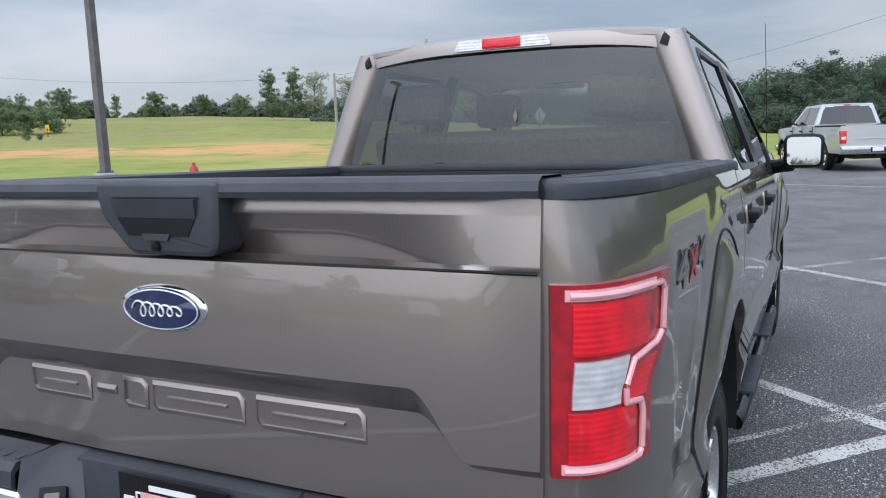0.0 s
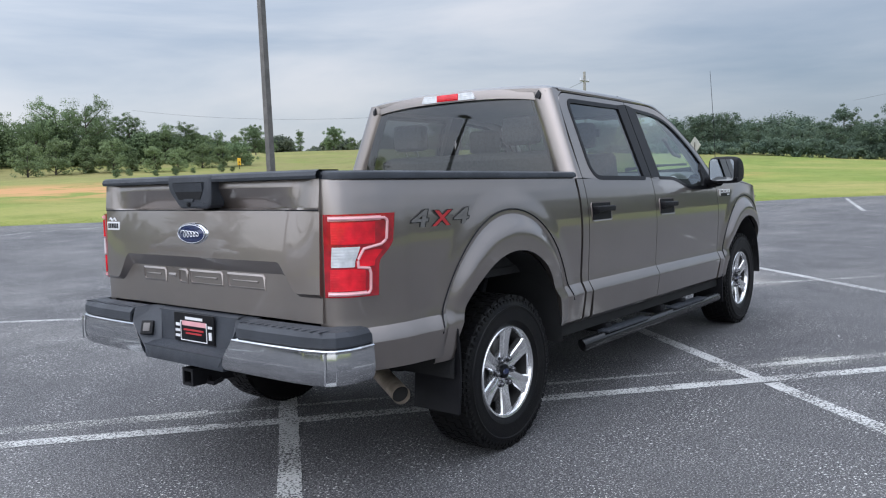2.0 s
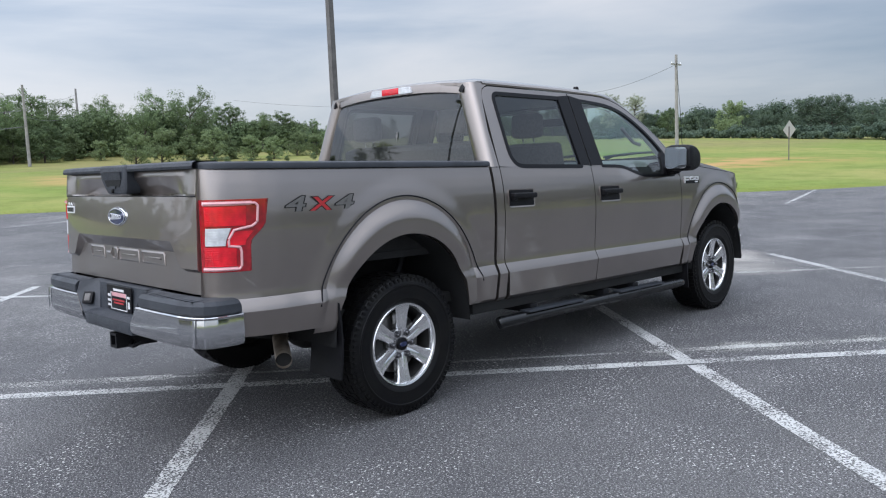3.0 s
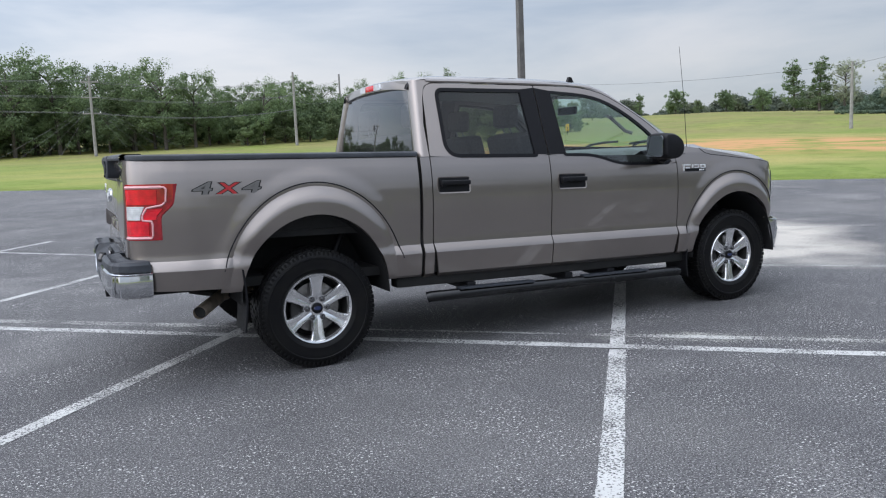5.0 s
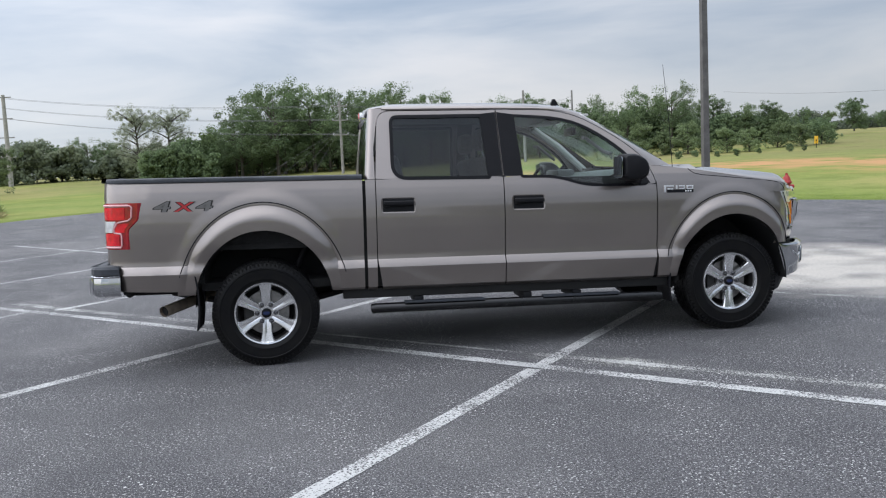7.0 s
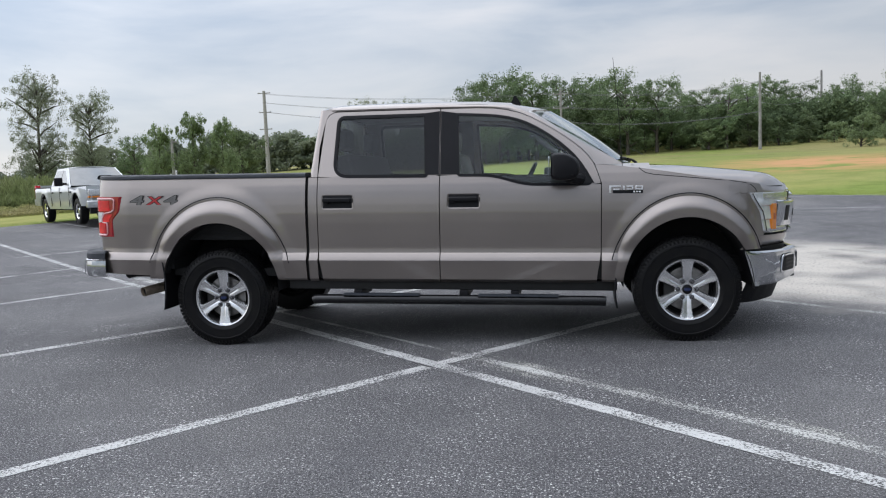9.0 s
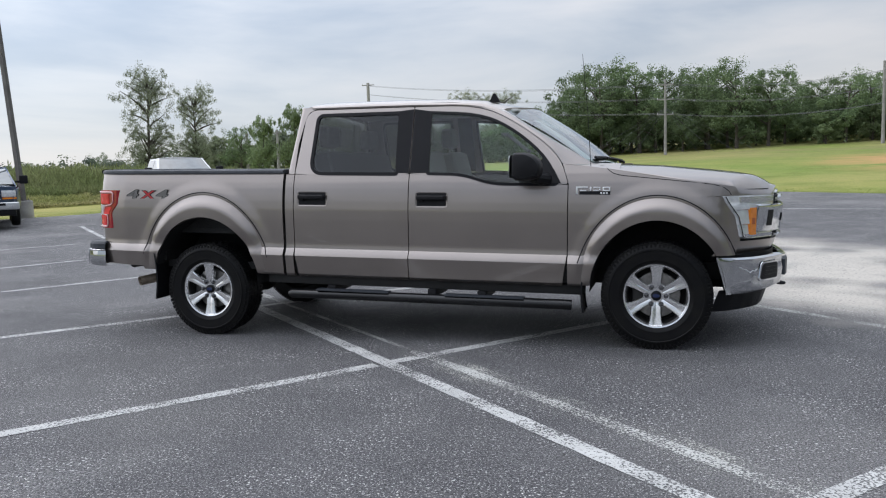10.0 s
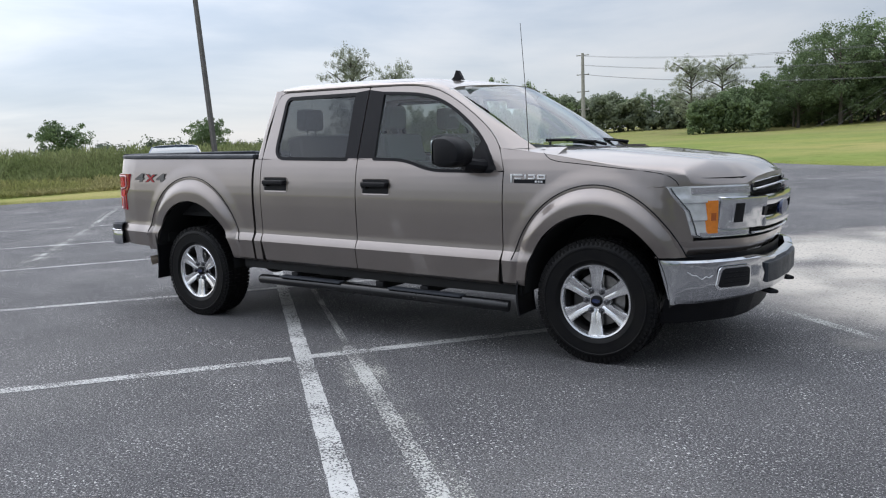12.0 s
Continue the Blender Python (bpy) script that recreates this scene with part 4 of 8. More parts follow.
ZROWS = [0.53, 0.537, 0.545, 0.56, 0.60, 0.65, 0.69, 0.700, 0.707, 0.715, 0.735, 0.755, 0.767, 0.775] + span(0.79, 1.30, 0.014) + [1.315, 1.33, 1.345, 1.355, 1.362, 1.368, 1.374]


def at_side(x, z, s, off=0.0):
    return Vector((x, s * (half(x, z) + off), z))


def outline(pts, s, off=0.0):
    return [at_side(x, z, s, off) for x, z in pts]


REAR_WIN = rounded([(0.962, 1.372), (1.70, 1.366), (1.672, 1.843), (0.968, 1.838)], [0.11, 0.012, 0.012, 0.05], 6)
FRONT_WIN = rounded([(1.955, 1.366), (2.225, 1.362), (2.465, 1.288), (2.975, 1.285), (2.853, 1.500), (2.600, 1.700), (2.345, 1.818), (1.925, 1.842)], [0.012, 0.10, 0.10, 0.05, 0.25, 0.3, 0.25, 0.012], 4)

def wheel_flare(s, cx, cz, a, b, fa, fb, low0, low1):
    """The raised lip round a wheel arch, on a fan of its own."""
    rows, crease = [], []
    dirs = [(-1.0, -k) for k in (1.0, 0.66, 0.33)] + [(-math.cos(math.pi * k / 72), math.sin(math.pi * k / 72)) for k in range(73)] + [(1.0, -k) for k in (0.33, 0.66, 1.0)]
    for dx, dz in dirs:
        low = low0 if dx < 0 else low1
        row = []
        for f in (0, 0.03, 0.07, 0.14, 0.24, 0.36, 0.46, 0.54, 0.60, 0.66, 0.75, 0.88, 1.0):
            if dz >= 0:
                x = cx + dx * (fa + (a - fa) * f)
                z = cz + dz * (fb + (b - fb) * f)
            else:
                z = cz + (low - cz) * -dz
                x = cx + dx * (fa + (a - fa) * f)
            z = max(z, low)
            fade = smoothstep(0.66, 0.94, z)
            w = half(x, z) - flare(x, z)
            push = 0.007 + fade * (0.042 * smoothstep(0.0, 0.62, f) - 0.003) - (1 - fade) * 0.010 * (1 - smoothstep(0.2, 0.9, f))
            row.append((x, s * (w + push), z))
        row.append((row[-1][0], row[-1][1] - s * 0.03, row[-1][2]))
        rows.append(row)
        if dz > 0.28:
            x, z = row[0][0], row[0][2]
            crease.append((x, s * (half(x, z) + 0.0005), z))
    part("wheel_arch_flare", sheet(rows), PAINT, pickup)
    # Black tube stands in for the shade line along the flare's crease.
    part("flare_shade_line", tubed(crease, 0.0042, 5), BLACK, pickup)


SEAM = [1.432, 1.405, 1.401, 1.394, 1.389, 1.384, 1.340, 1.296, 1.268]
for s in (-1, 1):
    wheel_flare(s, *ARCH[0], 0.55, 0.548)
    wheel_flare(s, *ARCH[1], 0.548, 0.79)
    # bed side with its corner
    xs = [-1.126, -1.124, -1.121, -1.116, -1.108, -1.098, -1.085, -1.07, -1.05, -1.025] + span(-1.0, -0.62, 0.03) + span(-0.60, 0.58, 0.0125) + span(0.60, 0.726, 0.02)
    side_panel("bed_side", xs, ZROWS, lambda x: 0.545 if x > -0.5 else 0.575 + 0.03 * (-0.5 - x), lambda x: 1.374 if x > -1.09 else 1.374, s)
    # cab rear pillar strip
    side_panel("cab_corner", span(0.750, 0.822, 0.012), [z for z in ZROWS if z < 1.362] + [1.362], lambda x: 0.535, lambda x: 1.362, s)
    # doors below the belt line
    side_panel("rear_door", span(0.829, 1.804, 0.025), [z for z in ZROWS if z < 1.36] + [1.362], lambda x: 0.535, lambda x: 1.362, s,
               xmap=lambda x, z: x + 0.03 * (1 - (x - 0.829) / 0.975) * smoothstep(0.8, 0.53, z))
    side_panel("front_door", span(1.811, 3.034, 0.025), [z for z in ZROWS if z < 1.36] + [1.362], lambda x: 0.535,
               lambda x: 1.362 - 0.080 * smoothstep(2.20, 2.49, x), s, xmap=lambda x, z: x - 0.03 * ((x - 1.811) / 1.223) ** 3 * smoothstep(0.8, 0.53, z))
    # front fender

    def fender_x(x, z):
        front = float(np.interp(z, [0.53, 0.80, 0.90, 0.918, 0.97, 1.06, 1.165, 1.200, 1.207, 1.268, 1.45], [4.16, 4.20, 4.235, 4.222, 4.212, 4.190, 4.118, 4.106, 4.216, 4.188, 4.188]))
        if z > 1.29:
            x -= max(0.0, 1 - (x - 3.041) / 0.2) * float(np.interp(z, [1.29, 1.36, 1.396, 1.432], [0.0, 0.024, 0.036, 0.050]))
        u = (x - 3.041) / (4.17 - 3.041)
        return x if u < 0.80 else 3.041 + 0.8 * 1.129 + (u - 0.8) / 0.2 * (front - 3.041 - 0.8 * 1.129)

    side_panel("front_fender", span(3.041, 3.18, 0.02) + span(3.19, 4.17, 0.0125), sorted([z for z in ZROWS if not 1.19 < z < 1.212] + [1.192, 1.200, 1.207, 1.212, 1.385, 1.40, 1.415, 1.424, 1.432]),
               lambda x: 0.545 if x < 3.7 else 0.79, lambda x: float(np.interp(x, [3.04, 3.27, 3.30, 3.35, 3.385, 3.42, 3.7, 4.0, 4.17], SEAM)), s, xmap=fender_x)
    # upper cab: door frames, pillars, roof rail
    rd_out = rounded([(0.828, 1.368), (1.803, 1.368), (1.790, 1.888), (0.862, 1.884)], [0.01, 0.01, 0.01, 0.10], 6)
    rd_in = shrink(REAR_WIN, -0.016)
    bm = bmesh.new()
    ring(bm, outline(rd_out, s), outline(rd_in, s), (0, -s * 0.03, 0))
    part("rear_door_frame", bm, PAINT, pickup)
    fd_out = rounded([(1.810, 1.368), (2.225, 1.366), (2.465, 1.290), (3.036, 1.288), (2.965, 1.500), (2.675, 1.716), (2.345, 1.886), (1.797, 1.888)], [0.01, 0.10, 0.10, 0.02, 0.18, 0.4, 0.25, 0.01], 4)
    fd_in = shrink(FRONT_WIN, -0.010)
    bm = bmesh.new()
    ring(bm, outline(fd_out, s), outline(fd_in, s), (0, -s * 0.03, 0))
    part("front_door_frame", bm, PAINT, pickup)
    # black window trims and the dark middle pillar
    for nm, win, grow in (("rear_window_trim", REAR_WIN, 0.016), ("front_window_trim", FRONT_WIN, 0.012)):
        bm = bmesh.new()
        ring(bm, outline(shrink(win, -grow), s, 0.003), outline(shrink(win, 0.010), s, 0.003), (0, -s * 0.03, 0))
        part(nm, bm, TRIM, pickup, "black window trim")
    for nm, quad in (("pillar_cover", [(1.690, 1.372), (1.801, 1.372), (1.789, 1.872), (1.664, 1.858)]), ("pillar_cover", [(1.812, 1.372), (1.962, 1.372), (1.936, 1.852), (1.799, 1.872)])):
        bm = bmesh.new()
        slab(bm, outline(quad, s, 0.004), (0, -s * 0.02, 0))
        part(nm, bm, TRIM, pickup, "dark pillar cover")
    bm = bmesh.new()
    slab(bm, outline([(2.78, 1.295), (2.985, 1.294), (2.93, 1.392), (2.855, 1.492), (2.80, 1.43)], s, 0.005), (0, -s * 0.03, 0))
    part("mirror_sail", bm, BLACK, pickup, "black sail panel")
    for nm, win, gm in (("rear_door_glass", REAR_WIN, GLASSR), ("front_door_glass", FRONT_WIN, GLASSF)):
        bm = bmesh.new()
        bm.faces.new([bm.verts.new(p) for p in outline(shrink(win, 0.004), s, -0.006)])
        part(nm, facing(bm, (0, s, 0.2)), gm, pickup, "dark tinted glass" if gm is GLASSR else "clear door glass").visible_shadow = False
    # rear cab pillar above the belt
    rows = []
    for z in span(1.366, 1.905, 0.02):
        f = (z - 1.366) / 0.54
        x0 = 0.752 + 0.045 * f
        x1 = float(np.interp(z, [1.366, 1.60, 1.78, 1.84, 1.87, 1.889, 1.905], [0.822, 0.822, 0.850, 0.866, 0.885, 0.93, 0.97]))
        wy = half(x1, z)
        rows.append([(x0 + 0.045, s * (wy - 0.17), z), (x0 + 0.006, s * (wy - 0.125), z), (x0 - 0.004, s * (wy - 0.09), z), (x0 - 0.004, s * (wy - 0.05), z), (x0 + 0.002, s * (wy - 0.026), z), (x0 + 0.010, s * (wy - 0.011), z), (x0 + 0.020, s * (wy - 0.003), z), (x0 + 0.032, s * wy, z), (x0 + 0.042, s * wy, z), (x1, s * wy, z)])
    part("cab_pillar", sheet(rows), PAINT, pickup)
    # roof rail above the doors, running down as the windscreen pillar
    rail_lo = [(0.90, 1.892), (1.3, 1.893), (1.8, 1.894), (2.345, 1.891), (2.52, 1.815), (2.680, 1.721), (2.85, 1.600), (2.972, 1.504), (3.006, 1.440), (3.014, 1.426)]
    rail_hi = [(0.90, 1.922, 0.698), (1.3, 1.927, 0.698), (1.8, 1.928, 0.698), (2.36, 1.908, 0.696), (2.53, 1.840, 0.692), (2.70, 1.735, 0.722), (2.88, 1.630, 0.752), (3.02, 1.545, 0.778), (3.135, 1.478, 0.800), (3.20, 1.430, 0.815)]
    keys = [p[0] for p in rail_lo]
    chain = [(0.90, 1.892), (1.2, 1.893), (1.5, 1.894), (1.8, 1.894)] + [(x + 0.003, z + 0.005) for x, z in reversed(fd_out[20:35]) if z > 1.425] + [(3.000, 1.4275)]
    rows = []
    for xa, za in chain:
        xb, zb, yb = (float(np.interp(xa, keys, [p[i] for p in rail_hi])) for i in (0, 1, 2))
        if xa == 3.000:
            xb, zb, yb = 3.215, 1.428, 0.81
        pa = Vector((xa, s * half(xa, za), za))
        pb = Vector((xb, s * yb, zb))
        mid = (pa + pb) / 2 + Vector((0, s * 0.008, 0.004))
        rows.append([pa + Vector((0, -s * 0.015, 0)), pa, pa.lerp(mid, 0.5) + Vector((0, s * 0.004, 0.001)), mid, mid.lerp(pb, 0.5) + Vector((0, s * 0.002, 0.002)), pb])
    part("roof_rail", sheet(rows), PAINT, pickup)
    # painted corner between pillar foot, fender top and bonnet
    rows = []
    for x in span(3.010, 3.40, 0.02):
        zt = float(np.interp(x, [3.04, 3.27, 3.30, 3.35, 3.385, 3.42], SEAM[:6]))
        po, pi = Vector((x, s * (half(x, zt) - 0.002), zt)), Vector((x, s * 0.75, 1.437))
        rows.append([po.lerp(pi, v) + Vector((0, 0, 0.004 * math.sin(math.pi * v))) for v in (0, 0.1, 0.25, 0.6, 1)])
    part("cowl_corner", sheet(rows, (0, 0, -0.02)), PAINT, pickup)
    # dark inner body behind the gaps
    rows = []
    for x in span(0.70, 3.10, 0.1):
        rows.append([(x, s * (half(x, z) - 0.035), z) for z in (0.56, 0.7, 0.9, 1.1, 1.3, 1.355)])
    part("inner_body", sheet(rows), DARK, pickup)
    rows = []
    for z in span(1.37, 1.88, 0.06):
        rows.append([(x, s * (half(1.8, z) - 0.032), z) for x in (1.74, 1.80, 1.88)])
    part("pillar_inner", sheet(rows), DARK, pickup)
    # sill under the doors
    bm = bmesh.new()
    box(bm, 0.56, 3.16, s * 0.80, s * 0.915, 0.47, 0.545, 0.012)
    part("sill", bm, DARK, pickup)

# roof
ROOF_X = [0.776, 0.80, 0.86, 0.96, 1.1, 1.4, 1.8, 2.1, 2.35, 2.50, 2.60, 2.66]
ROOF_Z = [1.931, 1.944, 1.955, 1.961, 1.965, 1.968, 1.968, 1.962, 1.945, 1.926, 1.908, 1.894]
rows = []
for x, zc in zip(ROOF_X, ROOF_Z):
    row = []
    for k in range(-14, 15):
        y = k / 14 * 0.698
        f = abs(y) / 0.698
        z = zc - 0.030 * f ** 2.2 - 0.012 * smoothstep(0.9, 1.0, f) + 0.008 * (smoothstep(0.78, 0.82, f) - smoothstep(0.9, 0.94, f)) * (1 if 0.9 < x < 2.4 else 0)
        xx = x - (0.16 * f ** 2 if x > 2.3 else 0) * smoothstep(2.3, 2.6, x) + 0.02 * f ** 2 * smoothstep(0.95, 0.79, x)
        row.append((xx, y, z))
    rows.append(row)
part("roof", sheet(rows, (0, 0, -0.02)), PAINT, pickup)

# windscreen
rows = []
for j in range(9):
    v = j / 8
    row = []
    for k in range(-10, 11):
        f = k / 10
        pb = Vector((3.34 - 0.20 * f * f, 0.80 * f, 1.425 + 0.045 * f * f))
        pt = Vector((2.65 - 0.165 * f * f, 0.685 * f, 1.896 - 0.042 * f * f))
        row.append(pb.lerp(pt, v) + Vector((0.02, 0, 0.012)) * math.sin(math.pi * v))
    rows.append(row)
windscreen = part("windscreen", facing(sheet(rows), (1, 0, 1)), GLASSW, pickup, "green-tinted windscreen")
windscreen.visible_shadow = False
# black band at the foot of the windscreen, cowl and wipers
rows = []
for k in range(-10, 11):
    f = k / 10
    rows.append([(3.30 - 0.19 * f * f, 0.76 * f, 1.436 + 0.025 * f * f), (3.36 - 0.19 * f * f, 0.77 * f, 1.428 + 0.015 * f * f), (3.43 - 0.20 * f * f, 0.78 * f, 1.418 - 0.012 * f * f)])
part("cowl", sheet(rows, (0, 0, -0.03)), BLACK, pickup)
for y0, y1 in ((-0.62, -0.02), (0.02, 0.60)):
    wiper = part("wiper", tubed([(3.37 - 0.2 * y1 * y1, y1, 1.446), (3.33 - 0.1 * y1 * y1, y1 - 0.12, 1.467), (3.27, (y0 + y1) / 2 - 0.1, 1.478)], [0.012, 0.010, 0.007], 6), BLACK, pickup, "black wiper arm")
    part("blade", tubed([(3.10 + 0.10, y0 - 0.02, 1.482), (3.25, (y0 + y1) / 2 - 0.05, 1.482), (3.315, y1 - 0.02, 1.462)], 0.011, 6), BLACK, wiper)

# plan of the bowed front
PLAN = [(0.0, 4.530), (0.25, 4.520), (0.43, 4.490), (0.55, 4.445), (0.64, 4.385), (0.74, 4.305), (0.83, 4.225), (0.90, 4.150), (0.935, 4.09)]


def nose(y, off=0.0):
    return float(np.interp(abs(y), [p[0] for p in PLAN], [p[1] for p in PLAN])) + off


# bonnet: flush with the fenders, rounded shoulders, rolled nose
BON_F = [0.0, 0.45, 0.60, 0.75, 0.85, 0.93, 0.97, 1.0]
BON_Y = [0.0, 0.43, 0.57, 0.68, 0.75, 0.80, 0.822, 0.836]
rows = []
for k in range(-36, 37):
    f = math.sin(math.pi / 2 * abs(k) / 36) if k else 0.0
    sg = 1 if k >= 0 else -1
    ye = float(np.interp(f, BON_F, BON_Y))
    xe = nose(ye, -0.006)
    xb = 3.45 - 0.14 * f * f
    row = []
    for j in range(45):
        v = 1 - (1 - j / 44) ** 1.5
        x = xb + (xe - xb) * v
        w = smoothstep(3.7, xe, x) ** 1.2
        zc = float(np.interp(x, [3.05, 3.3, 3.7, 4.1, 4.25, 4.36, 4.44, 4.53], [1.438, 1.436, 1.418, 1.382, 1.364, 1.346, 1.325, 1.275]))
        ze = float(np.interp(x, [3.04, 3.27, 3.30, 3.35, 3.385, 3.42, 3.7, 4.0, 4.19], SEAM))
        lim = half(x, ze) + 0.001
        y = min(f * lim * (1 - w) + ye * w, lim)
        z = ze + (zc - ze) * max(0.0, 1 - f ** 3.2) ** 0.75
        z += 0.006 * smoothstep(0.54, 0.66, f) * (1 - smoothstep(0.66, 0.90, f)) * smoothstep(0.0, 0.25, v) * (1 - smoothstep(0.75, 1, v))
        lip = float(np.interp(ye, [0, 0.25, 0.40, 0.46, 0.51, 0.9], [1.268, 1.262, 1.246, 1.228, 1.209, 1.209]))
        x0 = xe - 0.20 + 0.165 * f ** 6
        d = max(0.0, (x - x0) / (xe - x0))
        z += (lip - z) * d ** 2.4
        row.append((x, sg * y, z))
    rows.append(row)
part("bonnet", sheet(rows, (0, 0, -0.03)), PAINT, pickup)
for s in (-1, 1):
    shut = [(3.312, 1.402), (3.330, 1.384), (3.360, 1.364), (3.42, 1.349), (3.56, 1.336), (3.7, 1.322), (3.85, 1.307), (4.0, 1.291), (4.07, 1.279), (4.115, 1.262), (4.145, 1.238), (4.16, 1.212)]
    part("bonnet_shut_line", tubed([at_side(x, z, s, 0.0002) for x, z in shut], 0.0028, 5), BLACK, pickup)

# front face on a bowed plan
rows = [[(nose(y, 0.012 - 0.05 * (1 - v) ** 2), y, 0.785 + 0.10 * v) for v in (0, 0.25, 0.5, 0.75, 1)] for y in span(-0.93, 0.93, 0.03)]
part("valance", sheet(rows, (-0.02, 0, 0)), PAINT, pickup)
rows = [[(nose(y, -0.03), y, z) for z in span(0.86, 1.25, 0.05)] for y in span(-0.93, 0.93, 0.05)]
part("front_backing", sheet(rows), BLACK, pickup)
for s in (-1, 1):
    lamp_pts = [(0.925, 1.198), (0.915, 1.165), (0.855, 1.06), (0.832, 0.97), (0.820, 0.918), (0.790, 0.902), (0.50, 0.902), (0.50, 1.208)]

    def lamp_face(z):
        return float(np.interp(z, [0.90, 0.918, 0.97, 1.06, 1.165, 1.20], [0.800, 0.825, 0.838, 0.858, 0.915, 0.925]))

    rows = []
    for z in span(0.902, 1.205, 0.008):
        ys = [0.50 + (lamp_face(z) - 0.50) * k / 12 for k in range(13)]
        rows.append([(nose(y, 0.014 - 0.14 * ((z - 0.902) % 0.1015)), s * y, z) for y in ys])
    lamp = part("headlamp", sheet(rows, (-0.03, 0, 0)), HEADL, pickup, "clear headlamp with chrome reflector")

    def on_lamp(y0, y1, z0, z1, off, nm, material, label=""):
        r_ = [[(nose(y, off), s * y, z) for y in span(y0, y1, 0.02)] for z in span(z0, z1, 0.03)]
        part(nm, sheet(r_, (-0.02, 0, 0)), material, lamp, label)

    on_lamp(0.715, 0.765, 0.925, 1.118, 0.020, "amber_marker", AMBER, "amber side marker")
    on_lamp(0.728, 0.752, 1.000, 1.045, 0.0225, "marker_cell", AMBERD, "darker amber cell")
    on_lamp(0.50, 0.84, 1.158, 1.196, 0.016, "upper_light_bar", CHROME, "chrome upper reflector")
    on_lamp(0.50, 0.80, 0.908, 0.932, 0.016, "lower_light_bar", CHROME, "chrome lower reflector")
    lens = part("lens_lip", tubed([(nose(y, 0.018), s * y, z) for y, z in lamp_pts], 0.0042, 6), HEADDARK, lamp)
    # chrome bracket that reaches into the lamp, with its black slot
    BZ = [(0.942, -0.026), (0.947, -0.010), (0.954, -0.007), (1.04, 0.002), (1.122, 0.0105), (1.131, 0.009), (1.138, -0.012)]
    BY = [(0.708, -0.03), (0.700, -0.004), (0.685, 0.0), (0.60, 0.0), (0.50, 0.0), (0.40, 0.0), (0.38, -0.004), (0.372, -0.03)]
    rows = [[(nose(y, 0.048 + dy + dz), s * y, z) for z, dz in BZ] for y, dy in BY]
    bracket = part("grille_bracket", sheet(rows), CHROME, pickup, "chrome grille bracket")

    def on_bracket(nm, y0, y1, z0, z1, off, material, label=""):
        r_ = [[(nose(y, off + 0.104 * (z - 1.04)), s * y, z) for y in span(y0, y1, 0.02)] for z in span(z0, z1, 0.03)]
        part(nm, sheet(r_, (-0.02, 0, 0)), material, bracket, label)

    on_bracket("slot", 0.60, 0.652, 0.985, 1.098, 0.0525, BLACK, "black slot")
    on_bracket("slot", 0.376, 0.425, 1.012, 1.066, 0.0525, BLACK)


def grille_bar(y1, z0, z1, off, bulge=0.008):
    rows_ = [[(nose(y, off + bulge * math.sin(math.pi * v)), y, z0 + (z1 - z0) * v + 0.022 * max(0.0, 1 - (y / 0.5) ** 2) * (1 if z0 > 1.14 else 0)) for v in (0, 0.33, 0.66, 1)] for y in span(-y1, y1, 0.04)]
    part("grille_bar", sheet(rows_, (-0.03, 0, 0)), CHROME, pickup, "chrome grille bar")


grille_bar(0.39, 1.072, 1.136, 0.046)
grille_bar(0.39, 0.944, 1.006, 0.046)
grille_bar(0.49, 1.166, 1.182, 0.034)
grille_bar(0.49, 0.905, 0.920, 0.034)
grille_bar(0.46, 1.208, 1.214, 0.010, 0.003)
for z in (1.150, 1.196, 1.030, 1.046, 0.930, 0.890):
    rows = [[(nose(y, 0.004 + dx), y, z + dz) for dx, dz in ((0, -0.004), (0.012, 0), (0, 0.004))] for y in span(-0.48, 0.48, 0.06)]
    part("grille_slat", sheet(rows), BLACK, pickup)
bm = bmesh.new()
lathe(bm, [(0.0, 0.03), (0.055, 0.025), (0.062, 0.012), (0.062, 0.0)], 28)
bmesh.ops.transform(bm, verts=bm.verts, matrix=Matrix.Translation((4.560, 0, 1.03)) @ pose(0, 0, 0, 0, 0, -90) @ Matrix.Diagonal((2.0, 1, 0.95, 1)))
part("grille_emblem", bm, BLUE, pickup, "blue oval emblem")

# front bumper
BP = [(0.0, 4.608), (0.30, 4.594), (0.50, 4.548), (0.62, 4.488), (0.75, 4.402), (0.86, 4.310), (0.93, 4.205), (0.950, 4.10)]


def bumper_x(y):
    return float(np.interp(abs(y), [p[0] for p in BP], [p[1] for p in BP]))


def bumper_top(y):
    return float(np.interp(abs(y), [0, 0.35, 0.44, 0.50, 0.955], [0.760, 0.762, 0.772, 0.780, 0.776]))


